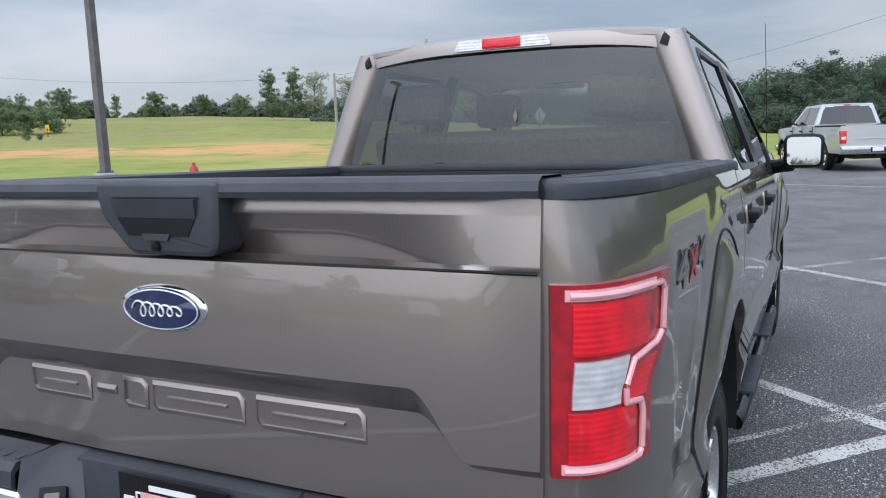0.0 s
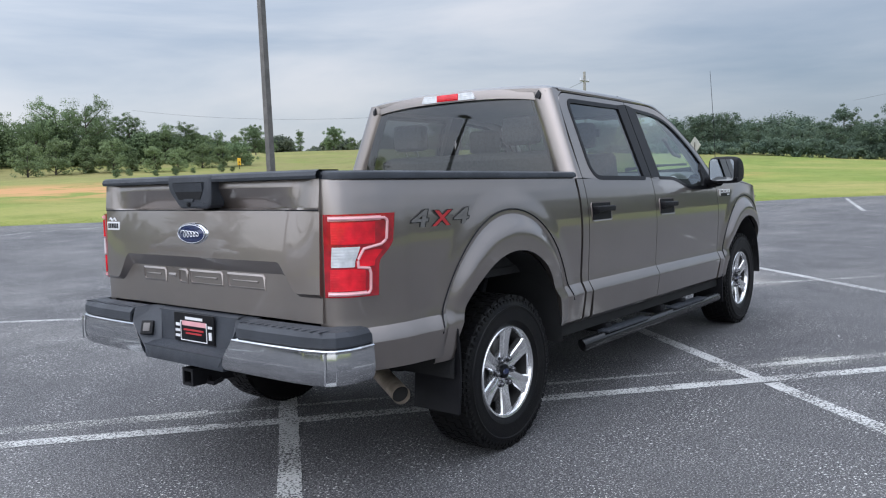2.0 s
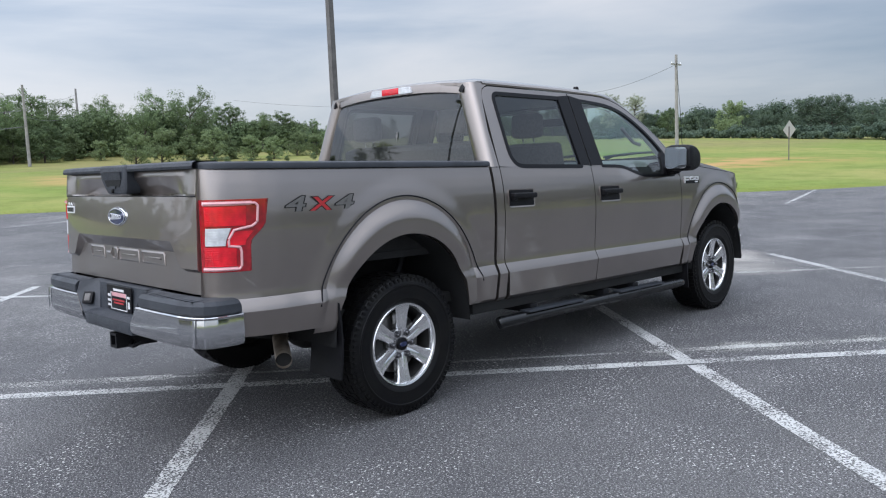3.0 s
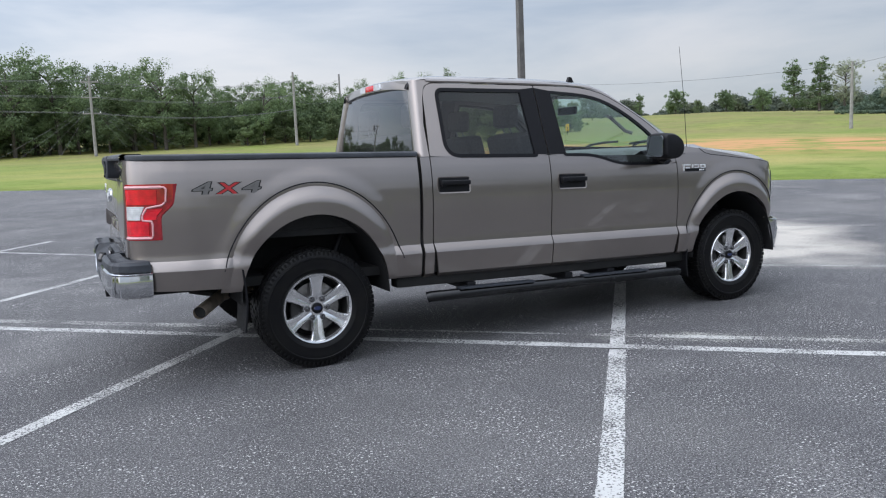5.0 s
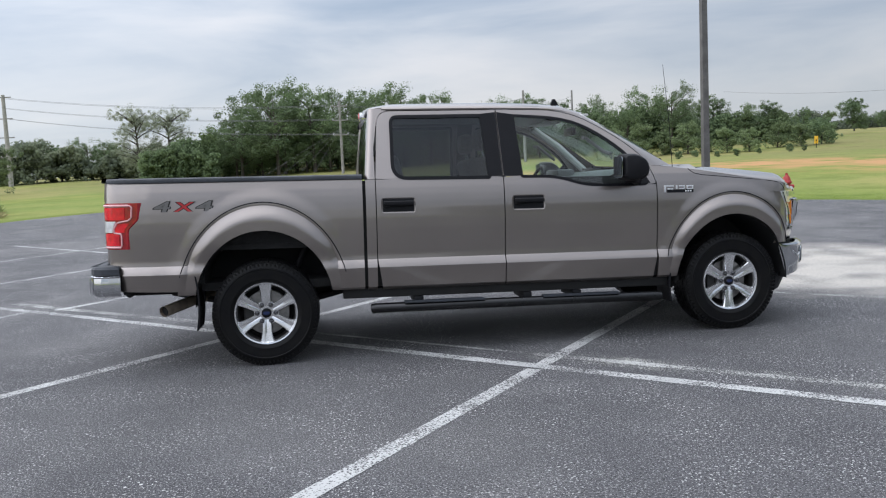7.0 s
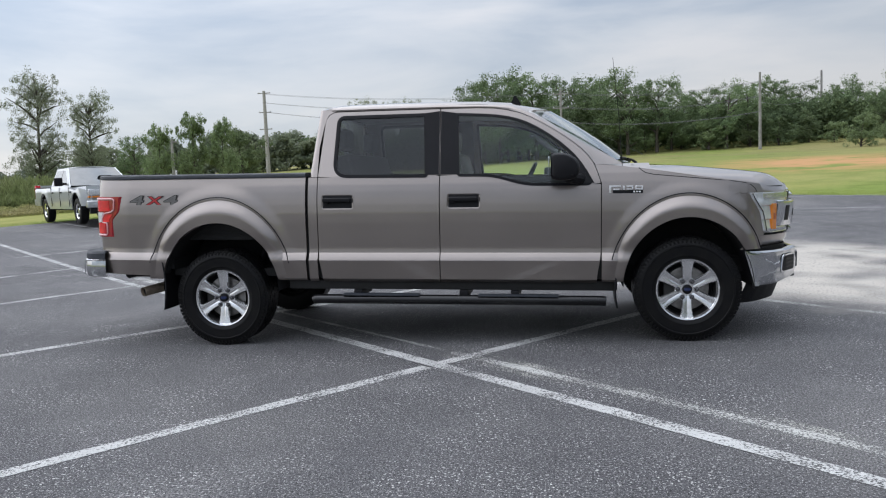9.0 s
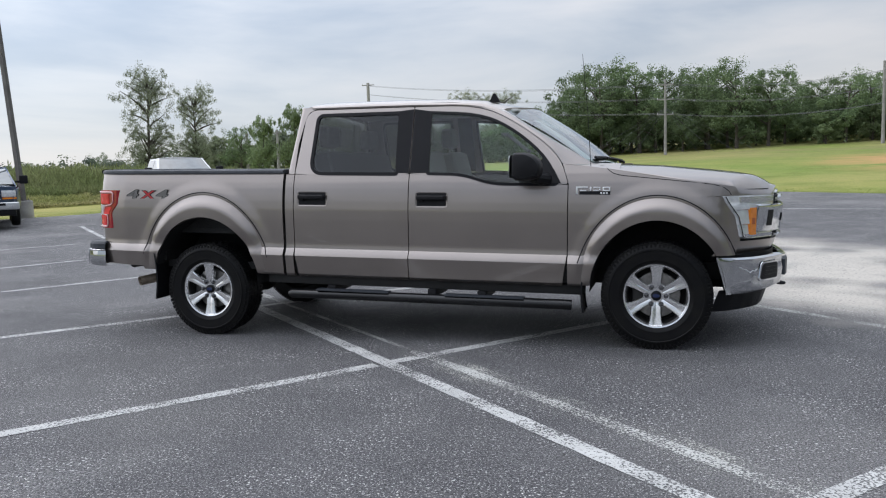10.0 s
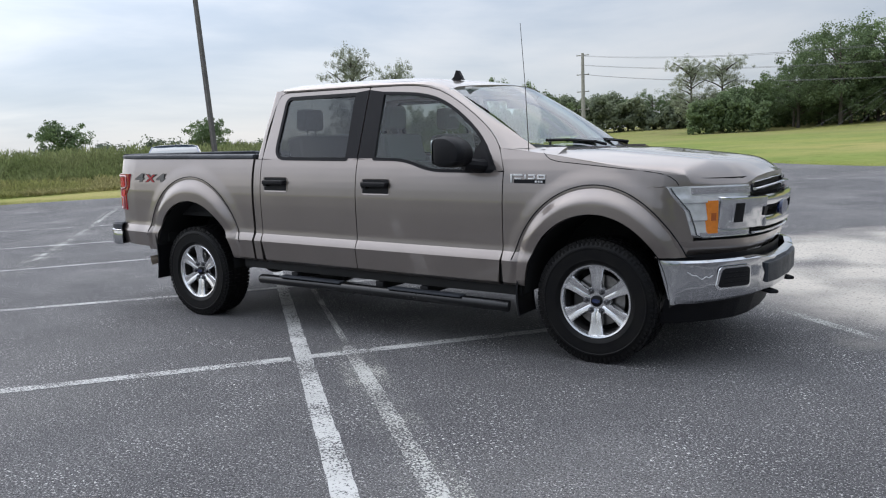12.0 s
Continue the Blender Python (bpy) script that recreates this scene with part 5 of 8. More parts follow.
rows = []
for y in span(-0.955, 0.955, 0.02):
    zt, zb_ = bumper_top(y), 0.520 + 0.02 * smoothstep(0.9, 0.4, abs(y))
    rows.append([(max(bumper_x(y) + dx, 4.10 + 0.075 * (1 - v)), y, zb_ + (zt - zb_) * v) for v, dx in ((0, -0.045), (0.08, -0.012), (0.3, 0.0), (0.55, 0.004), (0.72, -0.004), (0.88, -0.004), (0.95, 0.002), (1, -0.02))])
part("front_bumper", sheet(rows, (-0.03, 0, 0)), BUMPCHROME, pickup, "scuffed chrome front bumper")
for s in (-1, 1):
    def fog_patch(nm, y0, y1, z0, z1, off, material, label="", corner=0.016):
        r_ = []
        for k in range(17):
            f = k / 16
            z = z0 + (z1 - z0) * f
            e = corner * (max(0.0, 1 - f / 0.16) ** 2 + max(0.0, 1 - (1 - f) / 0.16) ** 2)
            lean = 0.022 * f
            a_, b_ = y0 + e, y1 - e - lean
            r_.append([(bumper_x(a_ + (b_ - a_) * i / 14) + off, s * (a_ + (b_ - a_) * i / 14), z) for i in range(15)])
        return part(nm, sheet(r_, (-0.006, 0, 0)), material, pickup, label)

    fog_patch("fog_rim", 0.588, 0.806, 0.600, 0.736, 0.009, CHROME)
    fog_patch("fog_recess", 0.600, 0.794, 0.612, 0.724, 0.012, BLACK, "black fog lamp recess")
    for z in (0.640, 0.668, 0.696):
        fog_patch("fog_slat", 0.614, 0.776, z - 0.004, z + 0.004, 0.014, TRIM, corner=0.0)
scratch = [(0.815, 0.690), (0.835, 0.676), (0.850, 0.684), (0.868, 0.668), (0.885, 0.690), (0.900, 0.694), (0.915, 0.712)]
part("scratch", tubed([(bumper_x(y) + 0.004, -y, z) for y, z in scratch], 0.0022, 5), WHITE, pickup, "pale scrape across the chrome")
rows = [[(bumper_x(y) + 0.016, y, z) for z in (0.605, 0.66, 0.722)] for y in span(-0.43, 0.43, 0.04)]
part("bumper_centre", sheet(rows, (-0.03, 0, 0)), GREYPL, pickup, "charcoal plastic bumper centre")
rows = [[(bumper_x(y) - 0.105 - 0.05 * v, y * (0.97 - 0.06 * v), 0.540 - 0.165 * v) for v in (0, 0.5, 1)] for y in span(-0.925, 0.925, 0.02)]
part("air_dam", sheet(rows, (-0.01, 0, 0)), BLACK, pickup, "black plastic air dam")
rows = [[(nose(y, -0.01), y, z) for z in (0.70, 0.75, 0.80)] for y in span(-0.93, 0.93, 0.04)]
part("bumper_gap", sheet(rows), BLACK, pickup)
for y in (-0.28, 0.28):
    part("tow_hook", tubed([(4.45, y, 0.545), (4.57, y, 0.520), (4.60, y + 0.03, 0.518), (4.57, y + 0.06, 0.520), (4.47, y + 0.06, 0.545)], 0.013, 8), BLACK, pickup, "black tow hook")

# tailgate
def gate_low(y):
    """Upper edge and height of the bevel above the pressed field."""
    u = smoothstep(0.555, 0.675, abs(y))
    return 1.035 - 0.125 * u, 0.056 - 0.040 * u


def gate_x(y, z):
    ay = abs(y)
    x = -1.171 + 0.028 * (ay / 0.8) ** 4 + 0.030 * (z - 1.1) + 0.16 * max(0.0, z - 0.98) ** 2 * (1 - 0.9 * smoothstep(0.66, 0.795, ay))
    # upper hollow: leans in below the lip, steps out at the ledge, runs out towards both ends
    full = 1 - smoothstep(0.36, 0.77, ay)
    if z > 1.256:
        x += (full * 0.70 - (1 - full) * 0.05) * max(0.0, 1.344 - z)
    elif z > 1.246:
        x += (full * 6.16 - (1 - full) * 0.44) * (z - 1.246)
    # lower panel: a straight bevel down to the pressed field
    zl, fall = gate_low(y)
    return x + 0.038 * min(1.0, max(0.0, (zl - z) / fall)) * (1 - 0.6 * smoothstep(0.50, 0.795, ay))


rows = []
cols = span(-0.795, -0.70, 0.012) + span(-0.695, -0.545, 0.005) + span(-0.54, 0.54, 0.010) + span(0.545, 0.695, 0.005) + span(0.70, 0.795, 0.012)
for k in range(31):
    row = []
    for y in cols:
        zl, fall = gate_low(y)
        if k <= 12:
            z = 0.792 + (zl - fall - 0.792) * k / 12
        elif k <= 18:
            z = zl - fall + fall * (k - 12) / 6
        else:
            z = zl + (1.240 - zl) * (k - 18) / 12
        row.append((gate_x(y, z), y, z))
    rows.append(row)
for z in [1.2455, 1.2465, 1.250, 1.2535, 1.2565] + span(1.260, 1.342, 0.006) + [1.3435, 1.3445, 1.356, 1.372]:
    rows.append([(gate_x(y, z), y, z) for y in cols])
gate = part("tailgate", sheet(rows, (0.03, 0, 0)), PAINT, pickup, sharp=26)
bm = bmesh.new()
cap = [(-1.178, 1.374), (-1.182, 1.386), (-1.176, 1.402), (-1.160, 1.410), (-1.058, 1.410), (-1.046, 1.400), (-1.046, 1.374)]
rows = [[(x + 0.028 * (abs(y) / 0.8) ** 4, y, z) for x, z in cap + cap[:1]] for y in span(-0.797, 0.797, 0.08)]
vs = grid(bm, rows)
part("gate_cap", bm, GREYPL, gate, "charcoal plastic top cap")
part("gate_inner", boxed(-1.060, -1.048, -0.78, 0.78, 0.83, 1.374, 0.004), BEDLINER, gate)
part("gate_seam", tubed([(gate_x(y, 1.2475) - 0.0015, y, 1.2475) for y in span(-0.79, 0.79, 0.04)], 0.0032, 6), BLACK, gate)
# handle housing and lever
bm = bmesh.new()
hp = [(0.165, 1.408), (-0.165, 1.408), (-0.160, 1.285), (-0.145, 1.258), (0.070, 1.258), (0.150, 1.335)]
outer = rounded(hp, 0.02, 4)
rows = [[(-1.110, y, z) for y, z in outer], [(-1.180, y, z) for y, z in outer], [(-1.187, y, z) for y, z in shrink(outer, 0.007)], [(-1.188, y, z) for y, z in shrink(outer, 0.011)]]
vs = grid(bm, rows, loop=True)
bm.faces.new(vs[-1])
handle = part("gate_handle", bm, GREYPL, gate, "charcoal plastic tailgate handle")
bm = bmesh.new()
lv = [(-0.118, 1.372), (0.105, 1.372), (0.100, 1.334), (-0.112, 1.334)]
slab(bm, [(-1.201 + (0.010 if z < 1.35 else 0.0), y, z) for y, z in lv], (0.02, 0, 0))
part("lever", bm, GREYPL, handle, "pull lever")
part("lever_gap", boxed(-1.1905, -1.18, -0.122, 0.110, 1.373, 1.376), BLACK, handle)
bm = bmesh.new()
slab(bm, [(-1.1905, y, z) for y, z in ((-0.110, 1.333), (0.098, 1.333), (0.070, 1.298), (-0.090, 1.298))], (0.01, 0, 0))
part("pocket", bm, BLACK, handle, "dark finger pocket")
bm = bmesh.new()
slab(bm, [(-1.193, y, z) for y, z in ((-0.045, 1.302), (0.030, 1.302), (0.022, 1.288), (-0.037, 1.288))], (0.01, 0, 0))
part("pocket_lip", bm, GREYPL, handle)
bm = bmesh.new()
lathe(bm, [(0.0, 0.010), (0.008, 0.009), (0.011, 0.003), (0.011, 0)], 14)
bmesh.ops.transform(bm, verts=bm.verts, matrix=Matrix.Translation((-1.188, -0.005, 1.275)) @ pose(0, 0, 0, 0, 0, 90))
part("camera_lens", bm, TRIM, handle)
# oval emblem: rim, enamel, script as one plain stroke
for nm, k, off, mt in (("emblem_rim", 1.0, 0.0, CHROME), ("enamel", 0.90, 0.004, BLUE)):
    bm = bmesh.new()
    lathe(bm, [(0.0, 0.014), (0.046 * k, 0.012), (0.050 * k, 0.008), (0.052 * k, 0.0)], 40)
    bmesh.ops.transform(bm, verts=bm.verts, matrix=Matrix.Translation((-1.160 - off, 0.012, 1.142)) @ pose(0, 0, 0, 0, 0, 90) @ Matrix.Diagonal((2.35, 1, 1, 1)))
    if nm == "emblem_rim":
        emblem = part(nm, bm, mt, gate, "chrome oval emblem rim")
    else:
        part(nm, bm, mt, emblem, "blue enamel")
script = [(-1.1785, 0.074 - 0.122 * k / 60 + 0.013 * math.cos(k * 0.52), 1.141 + (0.017 - 0.008 * k / 60) * math.sin(k * 0.52)) for k in range(61)]
part("script_stroke", tubed(script, 0.0021, 6), SATIN, emblem, "silver looped stroke")
part("inner_ring", tubed([(-1.1755, 0.012 + 0.101 * math.cos(6.2832 * k / 48), 1.142 + 0.041 * math.sin(6.2832 * k / 48)) for k in range(49)], 0.0016, 5), SATIN, emblem)


def embossed(name, poly, parent):
    """A raised outline pressed in the tailgate; poly in y, z."""
    bm_ = bmesh.new()
    ring(bm_, [(gate_x(y, z) - 0.002, y, z) for y, z in poly], [(gate_x(y, z) - 0.005, y, z) for y, z in shrink(poly, 0.009)], (0.012, 0, 0))
    return part(name, bm_, PAINT, parent)


ZT, ZB = 0.973, 0.904
for y0, y1 in ((0.475, 0.275), (0.255, 0.195), (0.175, 0.100), (0.085, -0.165), (-0.195, -0.450)):
    mid = (ZT + ZB) / 2
    if abs(y0 - 0.255) < 1e-6:
        poly = [(y0, mid - 0.010), (y1, mid - 0.010), (y1, mid + 0.010), (y0, mid + 0.010)]
    else:
        poly = [(y0 - 0.015, ZB), (y1, ZB), (y1, ZT - 0.015), (y1 + 0.015, ZT), (y0, ZT), (y0, ZB + 0.015)]
    letter = embossed("pressed_letter_shape", poly, gate)
    if y0 - y1 > 0.15:
        part("pressed_bar", boxed(gate_x(0.2, mid) - 0.005, gate_x(0.2, mid) + 0.004, y1 + 0.045, y0 - 0.04, mid - 0.004, mid + 0.004, 0.003), PAINT, letter)
# sticker
sticker = part("sticker", boxed(-1.1535, -1.140, 0.655, 0.768, 1.148, 1.190, 0.001), WHITE, gate, "small white dealer sticker")
for k in range(6):
    part("printed_bar", boxed(-1.1550, -1.150, 0.664 + 0.0165 * k, 0.675 + 0.0165 * k, 1.157, 1.182), TRIM, sticker)
part("printed_swirl", tubed([(-1.150, 0.75 - 0.012 * k, 1.202 + 0.008 * math.sin(k * 2.1)) for k in range(6)], 0.004, 5), WHITE, sticker)

# tail lamps
for s in (-1, 1):
    def edge_x(z):
        return float(np.interp(z, [0.898, 1.02, 1.045, 1.095, 1.115, 1.230], [-0.962, -0.957, -0.950, -0.898, -0.885, -0.875]))

    def tail(u, z, off):
        xa, xb = -1.1245, edge_x(z)
        t_ = u ** 1.9
        x = xa + (xb - xa) * t_
        w = half(x, z) / max(0.5, float(np.interp(x, REAR_X, REAR_F)))
        w = float(np.interp(z, [0.8, 1.1, 1.25], [0.955, 0.955, 0.955])) * float(np.interp(x, REAR_X, REAR_F))
        n = Vector((-1 + min(1.0, u * 1.15), s * min(1.0, 0.25 + u), 0)).normalized()
        return Vector((x, s * w, z)) + n * off

    def patch(nm, u0, u1, z0, z1, off, material, parent, label="", nu=14, nz=14):
        r_ = [[tail(u0 + (u1 - u0) * i / nu, z0 + (z1 - z0) * j / nz, off) for i in range(nu + 1)] for j in range(nz + 1)]
        return part(nm, sheet(r_, (0.03, -s * 0.02, 0)), material, parent, label)

    tl = patch("tail_lamp", 0.0, 1.0, 0.898, 1.230, 0.012, REDDEEP, pickup, "red tail lamp with clear reversing lens", 22, 30)
    patch("upper_lens", 0.16, 0.78, 1.110, 1.198, 0.017, REDLENS, tl, "bright red lens")
    patch("reversing_lens", 0.18, 0.60, 1.020, 1.100, 0.018, CLEARLENS, tl, "clear ribbed lens")
    patch("middle_lens", 0.62, 0.92, 1.020, 1.085, 0.016, REDLENS, tl)
    patch("lower_lens", 0.16, 0.78, 0.925, 1.012, 0.017, REDLENS, tl, "bright red lens")
    guide = [(0.14, 1.212), (0.88, 1.212), (0.91, 1.20), (0.91, 1.125), (0.86, 1.105), (0.66, 1.090), (0.64, 1.05), (0.66, 1.018), (0.84, 1.012), (0.86, 0.99), (0.86, 0.925), (0.83, 0.912), (0.14, 0.912)]
    pts = []
    for (ua, za), (ub, zb_) in zip(guide, guide[1:]):
        pts += [tail(ua + (ub - ua) * k / 5, za + (zb_ - za) * k / 5, 0.017) for k in range(5)]
    pts.append(tail(*guide[-1], 0.017))
    part("light_guide", tubed(pts, 0.0060, 8), PINK, tl, "pale light guide strip")
    patch("upper_band", 0.12, 0.84, 1.203, 1.222, 0.016, PINK, tl, "pale frosted band", 14, 3)
    patch("lower_band", 0.12, 0.80, 0.905, 0.922, 0.016, PINK, tl, "pale frosted band", 14, 3)

# rear window and its surround
rw_out = rounded([(-0.800, 1.372), (0.800, 1.372), (0.672, 1.882), (-0.672, 1.882)], [0.02, 0.02, 0.05, 0.05], 5)
rw_in = rounded([(-0.784, 1.386), (0.784, 1.386), (0.661, 1.871), (-0.661, 1.871)], [0.02, 0.02, 0.05, 0.05], 5)


def back(y, z, off=0.0):
    return Vector((0.752 + 0.085 * (z - 1.37) + 0.03 * (abs(y) / 0.8) ** 2.5 - 0.014 + 0.009 * ((z - 1.62) / 0.25) ** 2 + off, y, z))


bm = bmesh.new()
ring(bm, [back(y, z, -0.002) for y, z in rw_out], [back(y, z, -0.002) for y, z in rw_in], (0.02, 0, 0))
part("rear_window_surround", bm, TRIM, pickup)
rows = [[back(y * (0.790 - 0.126 * (z - 1.38) / 0.495), z, 0.004) for y in span(-1, 1, 0.05)] for z in span(1.380, 1.875, 0.03)]
part("rear_window", facing(sheet(rows), (-1, 0, 0)), GLASSB, pickup, "dark tinted rear window")
def tail_edge(y, v, off=0.0):
    ay = abs(y) / 0.7
    return (0.776 + 0.034 * ay ** 3 - 0.007 * math.sin(1.57 * v) * (1 - 0.5 * ay ** 4) - off, y, 1.930 - 0.056 * v - 0.048 * ay ** 3)


rows = [[tail_edge(y, v) for v in (0, 0.35, 0.7, 1)] for y in span(-0.69, 0.69, 0.06)]
part("roof_tail", sheet(rows, (0.03, 0, 0)), PAINT, pickup)
for s in (-1, 1):
    rows = [[(0.770 + 0.026 * u ** 2 + 0.004 * w_, s * (0.636 + 0.016 * u + 0.013 * w_), 1.850 + 0.050 * u - 0.005 * w_) for w_ in (0, 1, 2)] for u in (0, 0.25, 0.5, 0.75, 0.9, 1)]
    part("roof_seam_strip", sheet(rows, (0.015, 0, 0)), BLACK, pickup, "black roof ditch end")
bm = bmesh.new()
lp = rounded([(-0.215, 1.880), (0.215, 1.880), (0.190, 1.925), (-0.190, 1.925)], 0.012, 3)
slab(bm, [(0.757, y, z) for y, z in lp], (0.05, 0, 0))
high = part("high_brake_lamp", bm, CLEARLENS, pickup, "clear cargo lamp with red centre")
part("red_centre", boxed(0.753, 0.78, -0.085, 0.085, 1.881, 1.924, 0.004), REDLENS, high, "red brake lens")
bm = bmesh.new()
slab(bm, [back(-0.06, 1.63, -0.004), back(-0.07, 1.60, -0.004), back(-0.06, 1.57, -0.004), back(-0.05, 1.60, -0.004)], (0.003, 0, 0))
part("window_sticker", bm, DECALG, pickup, "small grey diamond sticker")

# load bed
bm = bmesh.new()
box(bm, -1.09, 0.70, -0.80, 0.80, 0.86, 0.90)
box(bm, 0.685, 0.722, -0.88, 0.88, 0.86, 1.374)
part("bed_floor", bm, BEDLINER, pickup, "black ribbed bed floor")
for k in range(-6, 7):
    part("bed_rib", boxed(-1.08, 0.68, k * 0.12 - 0.03, k * 0.12 + 0.03, 0.899, 0.915, 0.005), BEDLINER, pickup)
for s in (-1, 1):
    bm = bmesh.new()
    box(bm, -1.09, 0.70, s * 0.765, s * 0.79, 0.88, 1.374)
    part("bed_wall", bm, BEDLINER, pickup)
    part("wheel_box", boxed(-0.45, 0.43, s * 0.52, s * 0.78, 0.89, 1.10, 0.04, 3), BEDLINER, pickup)
    bm = bmesh.new()
    railp = [(0.929, 1.370), (0.930, 1.384), (0.925, 1.396), (0.912, 1.402), (0.892, 1.404), (0.888, 1.400), (0.872, 1.400), (0.868, 1.405), (0.845, 1.405), (0.841, 1.401), (0.825, 1.401), (0.821, 1.405), (0.80, 1.405), (0.775, 1.400), (0.770, 1.375)]
    rows = [[(x, s * yy * float(np.interp(x, REAR_X, REAR_F)), z) for yy, z in railp] for x in [-1.122, -1.115, -1.10, -1.07, -1.02, -0.95] + span(-0.9, 0.725, 0.1)]
    grid(bm, rows)
    bm.faces.new([bm.verts.new(p) for p in rows[0]])
    bm.faces.new([bm.verts.new(p) for p in rows[-1]])
    part("bed_rail_cap", bm, GREYPL, pickup, "charcoal plastic bed rail cap")
bm = bmesh.new()
box(bm, 0.688, 0.735, -0.79, 0.79, 1.374, 1.405, 0.01)
part("bed_front_cap", bm, GREYPL, pickup)

# rear bumper
RB = [(0.0, -1.270), (0.60, -1.268), (0.80, -1.258), (0.89, -1.238), (0.935, -1.205), (0.958, -1.150), (0.963, -1.10), (0.960, -1.035)]


def rb(s, k):
    """Points along the bumper's plan from the middle to its end, k from 0 to 1."""
    i = k * (len(RB) - 1)
    a, b = RB[int(i)], RB[min(int(i) + 1, len(RB) - 1)]
    f = i - int(i)
    return a[1] + (b[1] - a[1]) * f, s * (a[0] + (b[0] - a[0]) * f)


def bumper_sweep(s, y_from, profile):
    pts = []
    for k in span(0, 1, 0.012):
        x, y = rb(s, k)
        if abs(y) >= y_from or k > 0.4:
            pts.append((x, y))
    out = []
    for i, (x, y) in enumerate(pts):
        a, b = pts[max(0, i - 1)], pts[min(len(pts) - 1, i + 1)]
        t = Vector((b[0] - a[0], b[1] - a[1], 0)).normalized()
        n = Vector((t.y, -t.x, 0)) * -s
        out.append([Vector((x, y, z)) + n * d for d, z in profile(abs(y))])
    return out


for s in (-1, 1):
    def prof(ay):
        lo = 0.568
        return [(-0.05, lo - 0.012), (-0.012, lo), (0.0, lo + 0.02), (0.004, lo + 0.06), (0.0, lo + 0.110), (-0.002, lo + 0.128), (0.003, lo + 0.138), (-0.010, lo + 0.148)]

    rows = bumper_sweep(s, 0.30, prof)
    fixed = []
    for r_ in rows:
        q = []
        for p in r_:
            lim = 0.270 + 0.115 * (p.z - 0.56) / 0.16
            q.append(Vector((p.x, s * max(abs(p.y), lim), p.z)))
        fixed.append(q)
    part("bumper_face", sheet(fixed, (0.015, 0, 0)), BUMPCHROME, pickup, "scratched chrome bumper face")
    part("bumper_corner_line", tubed([rows[0][0] * 0 + Vector((-1.243, s * 0.905, 0.580)), Vector((-1.243, s * 0.908, 0.64)), Vector((-1.240, s * 0.905, 0.700))], 0.004, 5), CHROME, pickup)

    def prof2(ay):
        return [(-0.012, 0.714), (-0.003, 0.722), (-0.005, 0.758), (-0.020, 0.776), (-0.11, 0.784)]

    rows = bumper_sweep(s, 0.36, prof2)
    part("bumper_step", sheet(rows, (0.01, 0, -0.01)), GREYPL, pickup, "charcoal plastic bumper step pad")
    for k in range(11):
        y = s * (0.42 + 0.045 * k)
        part("tread_rib", boxed(-1.236, -1.168, y - 0.006, y + 0.006, 0.777, 0.7806, 0.0015), GREYPL, pickup)
# bumper middle: recess with plate
bm = bmesh.new()
box(bm, -1.262, -1.13, -0.30, 0.30, 0.553, 0.618, 0.012)
part("bumper_sill", bm, GREYPL, pickup)
rows = [[(-1.262, y, 0.618), (-1.225, y, 0.628), (-1.185, y, 0.636), (-1.172, y, 0.776), (-1.13, y, 0.784)] for y in (-0.30, 0.30)]
part("plate_recess", sheet(rows), GREYPL, pickup)
for s in (-1, 1):
    bm = bmesh.new()
    slab(bm, [(-1.264, s * 0.270, 0.575), (-1.266, s * 0.385, 0.718), (-1.240, s * 0.40, 0.779), (-1.13, s * 0.40, 0.783), (-1.13, s * 0.30, 0.783), (-1.172, s * 0.285, 0.77), (-1.19, s * 0.262, 0.636)], (0.02, 0, -0.012))
    part("recess_cheek", bm, GREYPL, pickup)
part("bumper_inner", boxed(-1.165, -1.06, -0.94, 0.94, 0.585, 0.765, 0.02), DARK, pickup)
plate = part("licence_plate", boxed(-1.192, -1.184, -0.152, 0.152, 0.640, 0.775, 0.004), TRIM, pickup, "black dealer plate with white and red print")
for z, y0, y1, h, mt in ((0.776, -0.07, 0.06, 0.012, WHITE), (0.752, -0.095, 0.085, 0.022, PINK), (0.722, -0.075, 0.075, 0.008, REDPR), (0.706, -0.06, 0.06, 0.008, REDPR), (0.742, 0.105, 0.135, 0.014, WHITE), (0.715, 0.105, 0.14, 0.012, WHITE), (0.69, 0.105, 0.14, 0.012, WHITE), (0.745, -0.14, -0.11, 0.012, WHITE), (0.705, -0.135, -0.115, 0.035, WHITE)):
    part("printed_bar", boxed(-1.1945, -1.19, y0, y1, z - 0.024 - h / 2, z - 0.024 + h / 2), mt, plate)
bm = bmesh.new()
ring(bm, [(-1.194, y, z) for y, z in ((-0.10, 0.646), (0.10, 0.646), (0.10, 0.738), (-0.10, 0.738))], [(-1.194, y, z) for y, z in ((-0.096, 0.650), (0.096, 0.650), (0.096, 0.734), (-0.096, 0.734))], (0.004, 0, 0))
part("printed_frame", bm, WHITE, plate)
socket_n = Vector((-0.76, -0.51, 0.40)).normalized()
socket_u = (Vector((0, 0, 1)) - socket_n * socket_n.z).normalized()
socket_m = Matrix.Translation((-1.2325, 0.3155, 0.690)) @ Matrix((socket_u.cross(socket_n), socket_u, socket_n)).transposed().to_4x4()
bm = boxed(-0.030, 0.030, -0.034, 0.034, -0.02, 0.006, 0.006)
bmesh.ops.transform(bm, verts=bm.verts, matrix=socket_m)
socket = part("trailer_socket", bm, BLACK, pickup, "trailer wiring socket")
bm = boxed(-0.017, 0.017, -0.021, 0.021, 0.0, 0.010, 0.004)
bmesh.ops.transform(bm, verts=bm.verts, matrix=socket_m)
